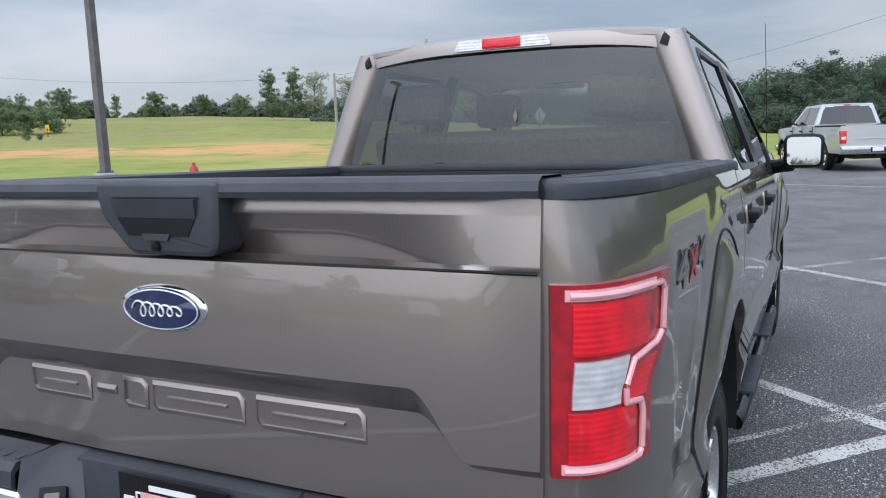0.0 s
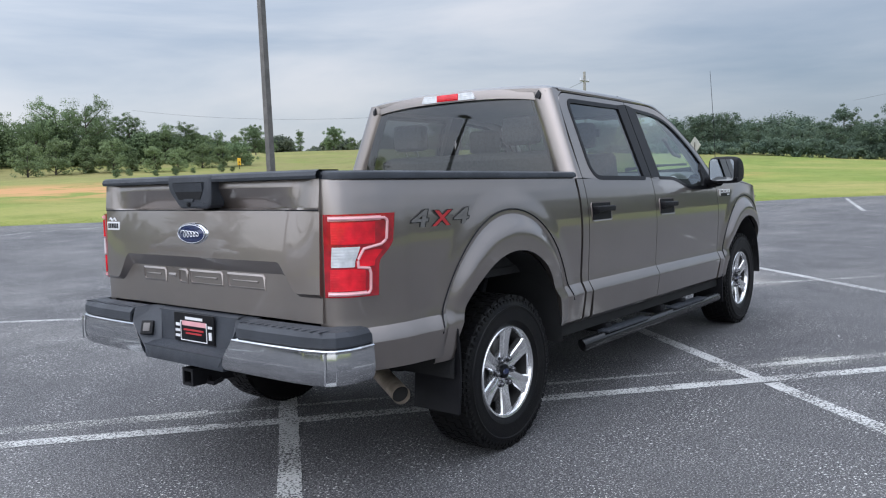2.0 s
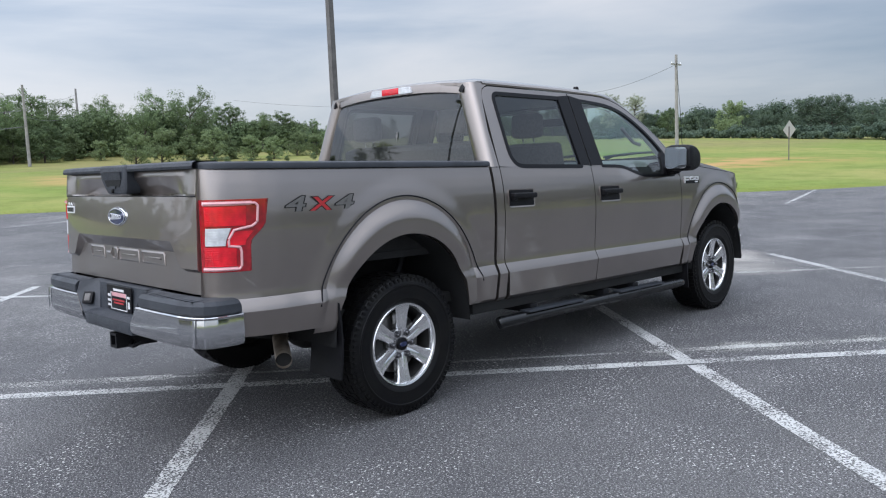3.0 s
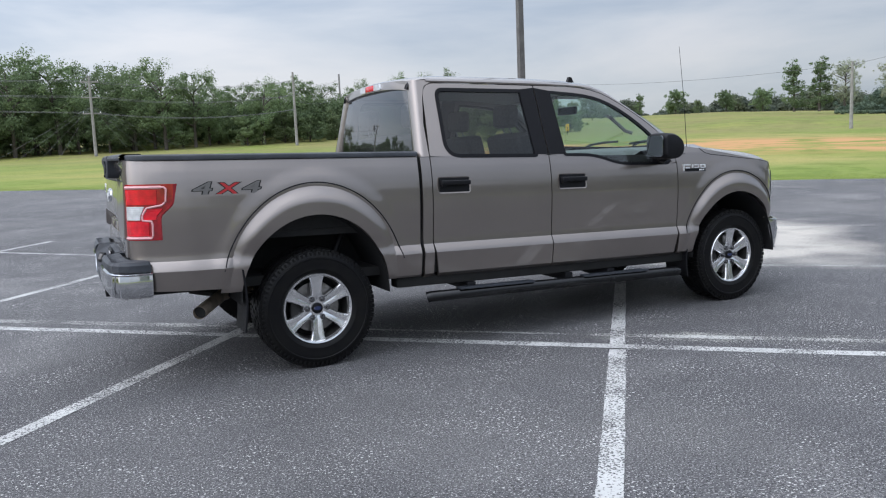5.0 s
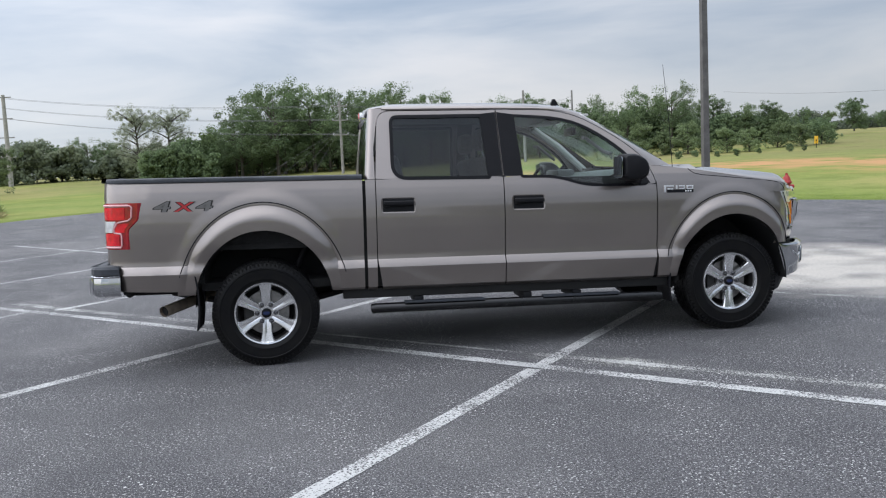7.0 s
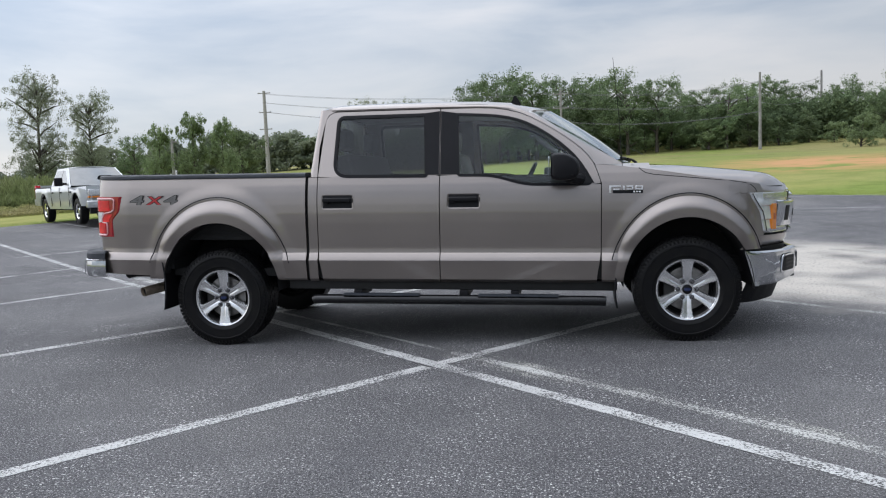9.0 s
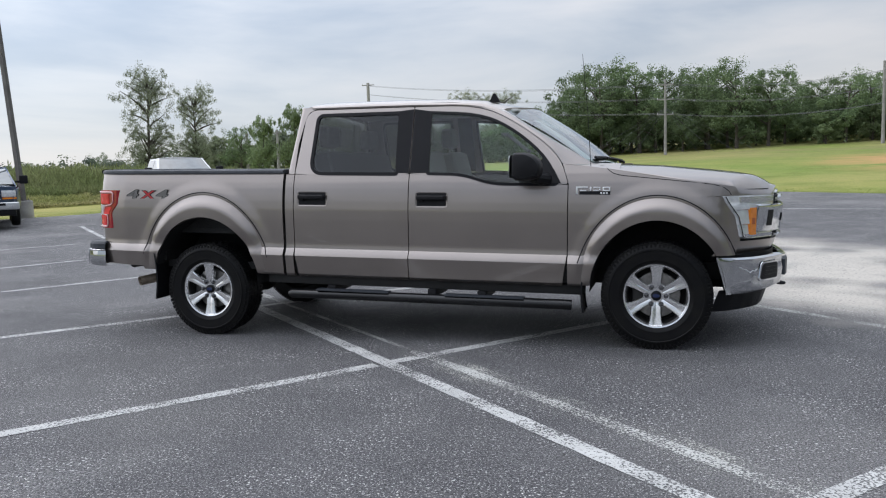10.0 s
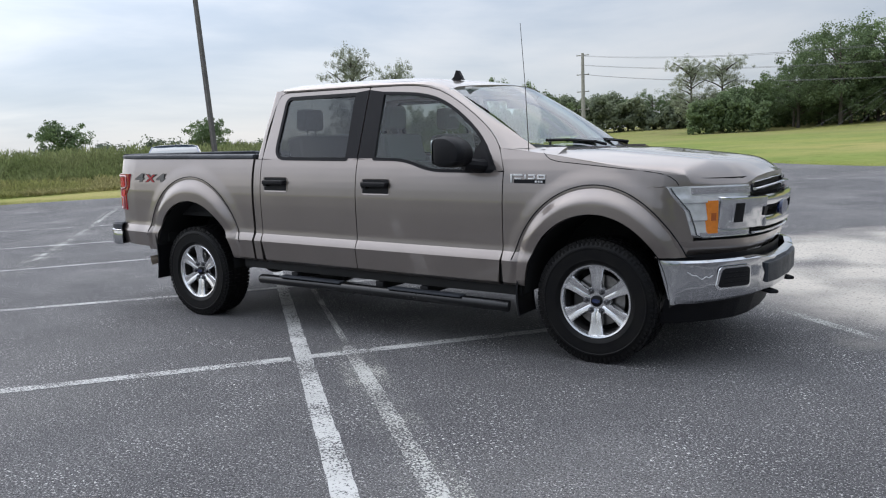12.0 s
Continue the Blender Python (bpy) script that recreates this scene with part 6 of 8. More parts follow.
part("socket_cover", bm, GALV, socket, "steel spring cover")
# hitch receiver
bm = bmesh.new()
ring(bm, [(-1.235, y, z) for y, z in ((-0.04, 0.450), (0.04, 0.450), (0.04, 0.530), (-0.04, 0.530))], [(-1.235, y, z) for y, z in ((-0.026, 0.464), (0.026, 0.464), (0.026, 0.516), (-0.026, 0.516))], (0.22, 0, 0))
hitch = part("hitch_receiver", bm, BLACK, pickup, "black square hitch receiver")
part("cross_tube", tubed([(-1.06, -0.55, 0.53), (-1.06, 0.55, 0.53)], 0.035, 8), DARK, hitch)
part("chain_loop", tubed([(-1.15, -0.05, 0.48), (-1.18, -0.08, 0.465), (-1.18, -0.12, 0.465), (-1.14, -0.13, 0.48)], 0.010, 6), BLACK, hitch)

# under the truck
for s in (-1, 1):
    part("frame_rail", boxed(-1.05, 4.2, s * 0.40, s * 0.48, 0.50, 0.62, 0.01), DARK, pickup)
bm = bmesh.new()
box(bm, -0.48, 3.2, -0.82, 0.82, 0.56, 0.62)
box(bm, -1.05, -0.45, -0.88, 0.88, 0.62, 0.70)
box(bm, 4.0, 4.40, -0.60, 0.60, 0.58, 0.70)
part("underbody", bm, DARK, pickup)
part("fuel_tank", boxed(0.75, 2.0, 0.05, 0.62, 0.40, 0.58, 0.05, 3), DARK, pickup)
part("rear_axle", tubed([(-0.01, -0.8, 0.388), (-0.01, -0.15, 0.388), (-0.01, 0.15, 0.388), (-0.01, 0.8, 0.388)], [0.05, 0.06, 0.06, 0.05], 12), DARK, pickup)
bm = bmesh.new()
bmesh.ops.create_uvsphere(bm, u_segments=16, v_segments=10, radius=0.15, matrix=Matrix.Translation((-0.01, 0.0, 0.39)))
part("differential", bm, DARK, pickup)
part("front_axle", tubed([(3.67, -0.8, 0.48), (3.67, 0.8, 0.48)], 0.045, 10), DARK, pickup)
part("drive_shaft", tubed([(0.1, 0, 0.41), (2.2, 0.0, 0.50)], 0.04, 8), DARK, pickup)
for s in (-1, 1):
    part("leaf_spring", tubed([(-0.75, s * 0.5, 0.52), (-0.35, s * 0.5, 0.43), (-0.01, s * 0.5, 0.40), (0.35, s * 0.5, 0.43), (0.72, s * 0.5, 0.52)], 0.028, 6), DARK, pickup)
    part("shock_absorber", tubed([(0.06, s * 0.60, 0.38), (0.20, s * 0.60, 0.66), (0.30, s * 0.60, 0.88)], [0.03, 0.03, 0.018], 8), BLACK, pickup)
    # wheel well liners
    for cx, cz, a, b, fa, fb in ARCH:
        rows = []
        for k in range(25):
            ang = math.pi * k / 24
            rows.append([(cx + (a - 0.004) * math.cos(ang), s * y, max(0.46, cz + (b - 0.004) * math.sin(ang) - 0.0)) for y in (0.965, 0.93, 0.60, 0.45)])
        bm = bmesh.new()
        grid(bm, rows)
        part("wheel_well", bm, LINER, pickup, "black wheel well liner")
        bm = bmesh.new()
        slab(bm, [(cx + (a - 0.006) * math.cos(math.pi * k / 18), s * 0.46, cz + (b - 0.01) * math.sin(math.pi * k / 18)) for k in range(19)], (0, -s * 0.01, 0))
        part("well_wall", bm, LINER, pickup)
part("tail_pipe", tubed([(-0.20, -0.40, 0.50), (-0.42, -0.44, 0.485), (-0.55, -0.52, 0.468), (-0.65, -0.69, 0.447), (-0.752, -0.862, 0.424)], 0.041, 16, cap=False), EXHAUST, pickup, "tan-stained exhaust tail pipe")
part("pipe_bore", tubed([(-0.65, -0.69, 0.447), (-0.738, -0.838, 0.428)], 0.040, 16), DARK, pickup)
# mud flaps
for s in (-1, 1):
    for x, z0, z1, w in ((-0.505, 0.295, 0.70, 0.03), (3.155, 0.345, 0.66, 0.02)):
        rows = [[(x + 0.02 * math.sin(3 * v) * (1 if x < 0 else -1), s * y, z1 + (z0 - z1) * v) for y in (0.985 if x < 0 else 0.96, 0.90, 0.80, 0.72)] for v in (0, 0.25, 0.5, 0.75, 1)]
        part("mud_flap", sheet(rows, (0.012, 0, 0)), BLACK, pickup, "black mud flap")
    # tubular side step
    z = 0.405
    pts = [(0.78, s * 0.93, 0.388), (0.80, s * 0.94, 0.394), (1.4, s * 0.945, 0.396), (2.4, s * 0.945, 0.398), (3.02, s * 0.94, 0.398), (3.07, s * 0.93, 0.394)]
    step = part("side_step", tubed(pts, 0.038, 14), GLOSSBLACK, pickup, "black tubular side step")
    for xa in (1.02, 2.10):
        part("step_pad", boxed(xa, xa + 0.62, s * 0.905, s * 0.985, 0.428, 0.442, 0.006), GREYPL, step)
    for xa in (1.10, 1.95, 2.35):
        part("step_bracket", boxed(xa, xa + 0.07, s * 0.60, s * 0.93, 0.41, 0.47, 0.01), BLACK, step)

# door handles
for s in (-1, 1):
    for x0, z0 in ((0.875, 1.165), (1.878, 1.164)):
        cup = part("door_handle", sheet([[at_side(x0 + 0.235 * u, z0 - 0.045 + 0.098 * v, s, 0.003) for u in (0, 0.25, 0.5, 0.75, 1)] for v in (0, 0.5, 1)], (0, -s * 0.02, 0)), BLACK, pickup, "black door handle")
        hy = half(x0, z0)
        part("pull", boxed(x0 + 0.004, x0 + 0.232, s * (hy - 0.004), s * (hy + 0.040), z0 + 0.002, z0 + 0.036, 0.012, 3), BLACK, cup)
        part("pull_post", boxed(x0 + 0.008, x0 + 0.05, s * (hy - 0.01), s * (hy + 0.03), z0 - 0.012, z0 + 0.036, 0.008), BLACK, cup)
        bm = bmesh.new()
        o = rounded([(x0 - 0.012, z0 - 0.055), (x0 + 0.247, z0 - 0.055), (x0 + 0.247, z0 + 0.060), (x0 - 0.012, z0 + 0.060)], 0.025, 4)
        ring(bm, outline(o, s, 0.004), outline(shrink(o, 0.011), s, 0.0), (0, -s * 0.008, 0))
        part("handle_rim", bm, PAINT, cup)

MIRRORM = mat("mirror_silver", (0.52, 0.55, 0.57), 0.02, 1.0, 0.0)
# mirrors
for s in (-1, 1):
    bm = bmesh.new()
    head = [(0.0, 0.01), (0.10, 0.0), (0.19, 0.02), (0.215, 0.09), (0.19, 0.16), (0.11, 0.205), (0.0, 0.205)]
    rows = []
    for u, sc in ((0.0, 0.72), (0.012, 0.90), (0.05, 1.0), (0.14, 1.0), (0.185, 0.96), (0.205, 0.86), (0.212, 0.70)):
        cxm, czm = 0.06, 0.10
        rows.append([(2.662 + cxm + (a - cxm) * sc + 0.03 * u, s * (1.005 + u), 1.312 + czm + (b - czm) * sc) for a, b in rounded(head, 0.04, 4)])
    vs = grid(bm, rows, loop=True)
    bm.faces.new(vs[0])
    bm.faces.new(vs[-1])
    mirror = part("door_mirror", bm, BLACK, pickup, "black textured door mirror", closed=True)
    part("mirror_seam", boxed(2.664, 2.86, s * 1.0, s * 1.2175, 1.352, 1.357, 0.002), TRIM, mirror)
    part("mirror_arm", tubed([(2.88, s * 0.90, 1.318), (2.86, s * 0.96, 1.324), (2.80, s * 1.04, 1.338)], [0.050, 0.042, 0.045], 10), BLACK, mirror)
    bm = bmesh.new()
    mg = rounded([(1.025, 1.335), (1.198, 1.335), (1.200, 1.495), (1.022, 1.498)], 0.03, 4)
    slab(bm, [(2.650 + 0.004 * (z - 1.415), s * y, z) for y, z in mg], (0.004, 0, 0))
    part("mirror_glass", bm, MIRRORM, mirror, "silvered mirror glass")

# aerials
part("mast_base", tubed([(3.195, -0.885, 1.345), (3.195, -0.885, 1.375), (3.195, -0.883, 1.400)], [0.022, 0.016, 0.008], 10), BLACK, pickup)
part("mast", tubed([(3.195, -0.885, 1.39), (3.165, -0.875, 1.80), (3.12, -0.86, 2.222)], [0.0028, 0.0022, 0.0016], 6), BLACK, pickup, "thin black whip aerial")
bm = bmesh.new()
slab(bm, [(2.31, -0.42, 1.935), (2.39, -0.42, 1.932), (2.415, -0.42, 1.93), (2.375, -0.42, 2.000), (2.355, -0.42, 2.003), (2.335, -0.42, 1.955)], (0, 0.03, 0))
fin = part("roof_fin", bm, BLACK, pickup, "small black roof fin")

# badges and decals on the sides
s = -1
for ch, x0, mt in (("4", -0.772, 0), ("x", -0.622, 1), ("4", -0.476, 0)):
    for layer, (off, ext, mt_) in enumerate(((0.0065, 0.002, DECALO), (0.0, 0.003, REDPR if mt else DECALG))):
        cu = bpy.data.curves.new("decal_letter", "FONT")
        cu.body = ch.upper()
        cu.size = 0.112 if mt else 0.122
        cu.offset = off if layer == 0 else 0.0022
        cu.extrude = ext
        cu.shear = 0.15
        cu.materials.append(mt_)
        o = new("decal_letter", cu)
        o.parent = pickup
        ang = math.degrees(math.atan2(half(x0 + 0.1, 1.2) - half(x0, 1.2), 0.1))
        o.matrix_local = Matrix.Translation((x0, s * (half(x0, 1.2) + 0.002), 1.162)) @ pose(0, 0, 0, 90, 0, s * ang) @ Matrix.Diagonal((1.45 if mt else 1.80, 0.84, 1, 1))
        if layer == 0:
            o["label"] = "red letter decal" if mt else "grey number decal with black outline"
bx = 3.095
badge = part("fender_badge", sheet([[at_side(bx + 0.245 * u, 1.212 + 0.024 * v, s, 0.003) for u in (0.1, 0.5, 1)] for v in (0, 1)], (0, -s * 0.004, 0)), TRIM, pickup, "chrome and black model badge")
for x0, x1, z0, z1 in ((0.0, 0.014, 1.215, 1.270), (0.0, 0.085, 1.258, 1.270), (0.03, 0.075, 1.236, 1.246), (0.10, 0.112, 1.238, 1.268), (0.125, 0.175, 1.258, 1.268), (0.125, 0.175, 1.238, 1.246), (0.165, 0.175, 1.238, 1.256), (0.19, 0.245, 1.258, 1.268), (0.19, 0.245, 1.238, 1.246), (0.19, 0.20, 1.24, 1.266), (0.235, 0.245, 1.24, 1.266)):
    hy = half(bx + x0, z0)
    part("badge_bar", boxed(bx + x0, bx + x1, s * (hy - 0.004), s * (hy + 0.006), z0, z1, 0.002), SATIN, badge)
for k in range(3):
    hy = half(bx + 0.2, 1.224)
    part("badge_mark", boxed(bx + 0.175 + 0.02 * k, bx + 0.188 + 0.02 * k, s * (hy - 0.004), s * (hy + 0.0055), 1.218, 1.230), WHITE, badge)


LUG = mat("dark_chrome_nut", (0.20, 0.20, 0.21), 0.22, 0.9, 0.3, 60)
# wheels
def wheel(x, z, s):
    w = part("wheel", bmesh.new(), ALLOY, pickup, "six-spoke machined alloy wheel")
    w.matrix_local = pose(x, s * 0.82, z)
    bm_ = bmesh.new()
    R = 0.393
    lathe(bm_, [(0.222, 0.098), (0.232, 0.112), (0.255, 0.124), (0.262, 0.127), (0.268, 0.126), (0.300, 0.132), (0.326, 0.1315), (0.330, 0.1345), (0.336, 0.1345), (0.340, 0.129), (0.362, 0.122), (0.379, 0.111), (0.388, 0.097), (0.388, 0.0), (0.388, -0.095), (0.375, -0.115), (0.33, -0.130), (0.25, -0.124), (0.222, -0.10)], 72, sy=s)
    tyre = part("tyre", bm_, RUBBER, w, "black all-terrain tyre")
    verts, faces = [], []

    def block(a0, a1, y0, y1, r0, r1):
        k = len(verts)
        for r in (r0, r1):
            for a, y in ((a0, y0), (a1, y0), (a1, y1), (a0, y1)):
                verts.append((r * math.cos(a), s * y, r * math.sin(a)))
        faces.extend([(k, k + 1, k + 2, k + 3), (k + 4, k + 5, k + 6, k + 7), (k, k + 1, k + 5, k + 4), (k + 1, k + 2, k + 6, k + 5), (k + 2, k + 3, k + 7, k + 6), (k + 3, k, k + 4, k + 7)])

    n = 76
    for i in range(n):
        a = 2 * math.pi * i / n
        da = 2 * math.pi / n
        sh = 0.35 * da * (i % 2)
        block(a + 0.06 * da, a + 0.90 * da, 0.072, 0.112 + 0.005 * (i % 2), 0.372, R - 0.002)
        block(a + 0.10 * da, a + 0.80 * da, -0.113, -0.072, 0.372, R)
        block(a + 0.05 * da + sh, a + 0.78 * da + sh, 0.026, 0.066, 0.380, R)
        block(a + 0.30 * da - sh, a + 0.98 * da - sh, -0.018, 0.020, 0.380, R)
        block(a + 0.05 * da + sh, a + 0.78 * da + sh, -0.066, -0.026, 0.380, R)
        block(a + 0.2 * da, a + 0.62 * da, 0.112, 0.125, 0.350, 0.372)
    me = bpy.data.meshes.new("tread")
    me.from_pydata(verts, [], faces)
    me.materials.append(RUBBER)
    o = new("tread", me)
    o.parent = tyre
    bm_ = bmesh.new()
    lathe(bm_, [(0.234, 0.098), (0.236, 0.110), (0.230, 0.117), (0.220, 0.114), (0.212, 0.100), (0.210, 0.088)], 64, sy=s)
    part("rim", bm_, ALLOY, w, "bright alloy rim")
    # The barrel's near-black colour stands in for shade between the spokes.
    bm_ = bmesh.new()
    lathe(bm_, [(0.210, 0.088), (0.205, 0.06), (0.20, -0.06), (0.222, -0.10)], 48, sy=s)
    part("rim_barrel", bm_, ALLOYD, w, "dark rim barrel, shade behind the spokes put into its colour")
    bm_ = bmesh.new()
    for i in range(6):
        a = math.pi / 6 + i * math.pi / 3 + 0.0
        u, v = Vector((math.cos(a), 0, math.sin(a))), Vector((-math.sin(a), 0, math.cos(a)))
        rows_ = []
        for r, wd, y, th in ((0.050, 0.034, 0.082, 0.03), (0.085, 0.035, 0.090, 0.035), (0.130, 0.037, 0.094, 0.04), (0.180, 0.043, 0.100, 0.04), (0.217, 0.054, 0.106, 0.04)):
            rows_.append([u * r + v * (wd * f) + Vector((0, s * (y + dy), 0)) for f, dy in ((-1, -th), (-1, -0.008), (-0.86, 0), (-0.30, 0.0), (0, -0.004), (0.30, 0.0), (0.86, 0), (1, -0.008), (1, -th))])
        grid(bm_, rows_)
    part("spokes", bm_, ALLOY, w, "six machined spokes")
    bm_ = bmesh.new()
    lathe(bm_, [(0.0, 0.080), (0.030, 0.080), (0.090, 0.078), (0.096, 0.060), (0.06, 0.03)], 36, sy=s)
    part("hub", bm_, ALLOY, w)
    bm_ = bmesh.new()
    lathe(bm_, [(0.0, 0.099), (0.028, 0.098), (0.036, 0.094), (0.038, 0.075)], 28, sy=s)
    capo = part("centre_cap", bm_, TRIM, w, "dark centre cap")
    bm_ = bmesh.new()
    lathe(bm_, [(0.0, 0.1015), (0.016, 0.101), (0.018, 0.098)], 20, sy=s)
    bmesh.ops.scale(bm_, verts=bm_.verts, vec=(1.5, 1, 0.8))
    part("cap_emblem", bm_, BLUE, capo)
    for i in range(6):
        a = i * math.pi / 3
        bm_ = bmesh.new()
        lathe(bm_, [(0.0, 0.109), (0.008, 0.108), (0.012, 0.101), (0.013, 0.094), (0.0185, 0.094), (0.019, 0.075)], 12, (0.068 * math.cos(a), 0, 0.068 * math.sin(a)), sy=s)
        part("lug_nut", bm_, LUG, w)
    bm_ = bmesh.new()
    lathe(bm_, [(0.05, 0.030), (0.165, 0.030), (0.168, 0.022), (0.168, 0.0), (0.05, 0.0)], 40, sy=s)
    part("brake_disc", bm_, STEEL, w)
    bm_ = bmesh.new()
    lathe(bm_, [(0.0, -0.02), (0.205, -0.02), (0.205, -0.03)], 32, sy=s)
    part("barrel_back", bm_, DARK, w)
    part("caliper", boxed(-0.17, -0.09, s * 0.0, s * 0.05, -0.07, 0.07, 0.02), ALLOYD, w)
    return w


for s in (-1, 1):
    wheel(-0.010, 0.390, s)
    wheel(3.673, 0.390 + 3.683 * math.sin(radians(RAKE)), s)

# cabin
bm = bmesh.new()
box(bm, 0.80, 3.1, -0.86, 0.86, 0.60, 0.66)
part("cab_floor", bm, DARK, pickup)
rows = [[(x, y, float(np.interp(x, ROOF_X, ROOF_Z)) - 0.055 - 0.03 * (abs(y) / 0.69) ** 2) for y in span(-0.68, 0.68, 0.17)] for x in span(0.82, 2.45, 0.2)]
part("headliner", sheet(rows), HEADLINER, pickup, "pale grey headliner")
for s in (-1, 1):
    for x0, x1 in ((0.90, 1.78), (1.85, 2.92)):
        part("door_card", boxed(x0, x1, s * 0.835, s * 0.885, 0.62, 1.345 if x1 < 2 else 1.27, 0.02), DASH, pickup)


def seat(x, y, w, name, rests):
    st = part(name, boxed(x, x + 0.52, y - w / 2, y + w / 2, 0.88, 1.04, 0.05, 3), CLOTH, pickup, "dark grey cloth seat")
    bm_ = bmesh.new()
    box(bm_, x - 0.10, x + 0.06, y - w / 2 + 0.01, y + w / 2 - 0.01, 0.98, 1.56, 0.05, 3)
    bmesh.ops.rotate(bm_, verts=bm_.verts, cent=(x, y, 1.0), matrix=Matrix.Rotation(radians(-14), 3, "Y"))
    part("backrest", bm_, CLOTH, st)
    for ry in rests:
        bm_ = bmesh.new()
        box(bm_, x - 0.235, x - 0.125, y + ry - 0.125, y + ry + 0.125, 1.585, 1.765, 0.045, 3)
        hr = part("headrest", bm_, CLOTH, st)
        for d in (-0.05, 0.05):
            part("headrest_post", tubed([(x - 0.15, y + ry + d, 1.52), (x - 0.18, y + ry + d, 1.60)], 0.006, 6), CHROME, hr)


seat(1.93, -0.40, 0.52, "front_seat", (0.0,))
seat(1.93, 0.40, 0.52, "front_seat", (0.0,))
seat(1.10, 0.0, 1.42, "rear_bench", (-0.45, 0.45))
part("centre_console", boxed(1.95, 2.85, -0.13, 0.13, 0.66, 1.02, 0.03), DASH, pickup)
bm = bmesh.new()
rows = [[(x, y, z) for x, z in ((2.62, 1.02), (2.60, 1.22), (2.64, 1.33), (2.75, 1.385), (2.95, 1.40), (3.28, 1.425))] for y in span(-0.84, 0.84, 0.12)]
dash = part("dashboard", sheet(rows), DASH, pickup, "grey dashboard")
part("instrument_hood", boxed(2.58, 2.75, 0.20, 0.60, 1.30, 1.425, 0.03), DASH, dash)
part("centre_stack", boxed(2.57, 2.66, -0.17, 0.17, 1.05, 1.36, 0.02), TRIM, dash)
part("screen", boxed(2.562, 2.575, -0.09, 0.09, 1.24, 1.32, 0.004), WHITE, dash)
for y in (-0.62, 0.66):
    bm = bmesh.new()
    lathe(bm, [(0.0, 0.0), (0.045, 0.0), (0.052, -0.02)], 18)
    bmesh.ops.transform(bm, verts=bm.verts, matrix=Matrix.Translation((2.60, y, 1.27)) @ pose(0, 0, 0, 0, 0, 90))
    part("air_vent", bm, TRIM, dash)
bm = bmesh.new()
rows = []
for k in range(33):
    a = 2 * math.pi * k / 32
    c = Vector((0.185 * math.cos(a), 0.185 * math.sin(a), 0))
    rows.append([c * (1 + 0.085 * math.cos(b)) + Vector((0, 0, 0.016 * math.sin(b))) for b in [2 * math.pi * j / 8 for j in range(8)]])
grid(bm, rows, loop=True)
box(bm, -0.17, 0.17, -0.02, 0.02, -0.01, 0.01, 0.004)
box(bm, -0.06, 0.06, -0.06, 0.06, -0.02, 0.02, 0.015)
bmesh.ops.transform(bm, verts=bm.verts, matrix=Matrix.Translation((2.42, 0.40, 1.29)) @ pose(0, 0, 0, 0, -65, 0) @ pose(0, 0, 0, 0, 0, 90))
part("steering_wheel", bm, TRIM, pickup, "black steering wheel")
part("rear_view_mirror", boxed(2.62, 2.65, -0.13, 0.13, 1.72, 1.79, 0.012), TRIM, pickup)
for s in (-1, 1):
    part("grab_handle", tubed([(2.50, s * 0.74, 1.66), (2.54, s * 0.71, 1.66), (2.68, s * 0.73, 1.55), (2.72, s * 0.77, 1.53)], 0.014, 8), DASH, pickup)
    part("sun_visor", boxed(2.42, 2.60, s * 0.15, s * 0.60, 1.845, 1.865, 0.008), HEADLINER, pickup)
    part("pillar_lining", tubed([(3.04, s * 0.80, 1.42), (2.75, s * 0.745, 1.66), (2.48, s * 0.69, 1.83)], 0.035, 8), HEADLINER, pickup)

# ---- other vehicles ----
def plain_wheel(parent, x, y, z, s, r=0.37):
    bm_ = bmesh.new()
    lathe(bm_, [(r * 0.56, 0.085), (r * 0.62, 0.105), (r * 0.85, 0.115), (r * 0.96, 0.10), (r, 0.06), (r, -0.08), (r * 0.9, -0.11), (r * 0.56, -0.1)], 30, sy=s)
    w = part("wheel", bm_, RUBBER, parent, "black tyre on a silver wheel")
    w.matrix_local = pose(x, y, z)
    bm_ = bmesh.new()
    lathe(bm_, [(0.0, 0.07), (r * 0.2, 0.075), (r * 0.3, 0.055), (r * 0.5, 0.075), (r * 0.58, 0.095), (r * 0.6, 0.06)], 30, sy=s)
    part("rim", bm_, ALLOY, w)
    for i in range(6):
        a = i * math.pi / 3
        bm_ = bmesh.new()
        lathe(bm_, [(0.0, 0.077), (0.045, 0.076), (0.05, 0.06)], 8, (0.42 * r * math.cos(a), 0, 0.42 * r * math.sin(a)), sy=s)
        part("rim_hole", bm_, DARK, w)


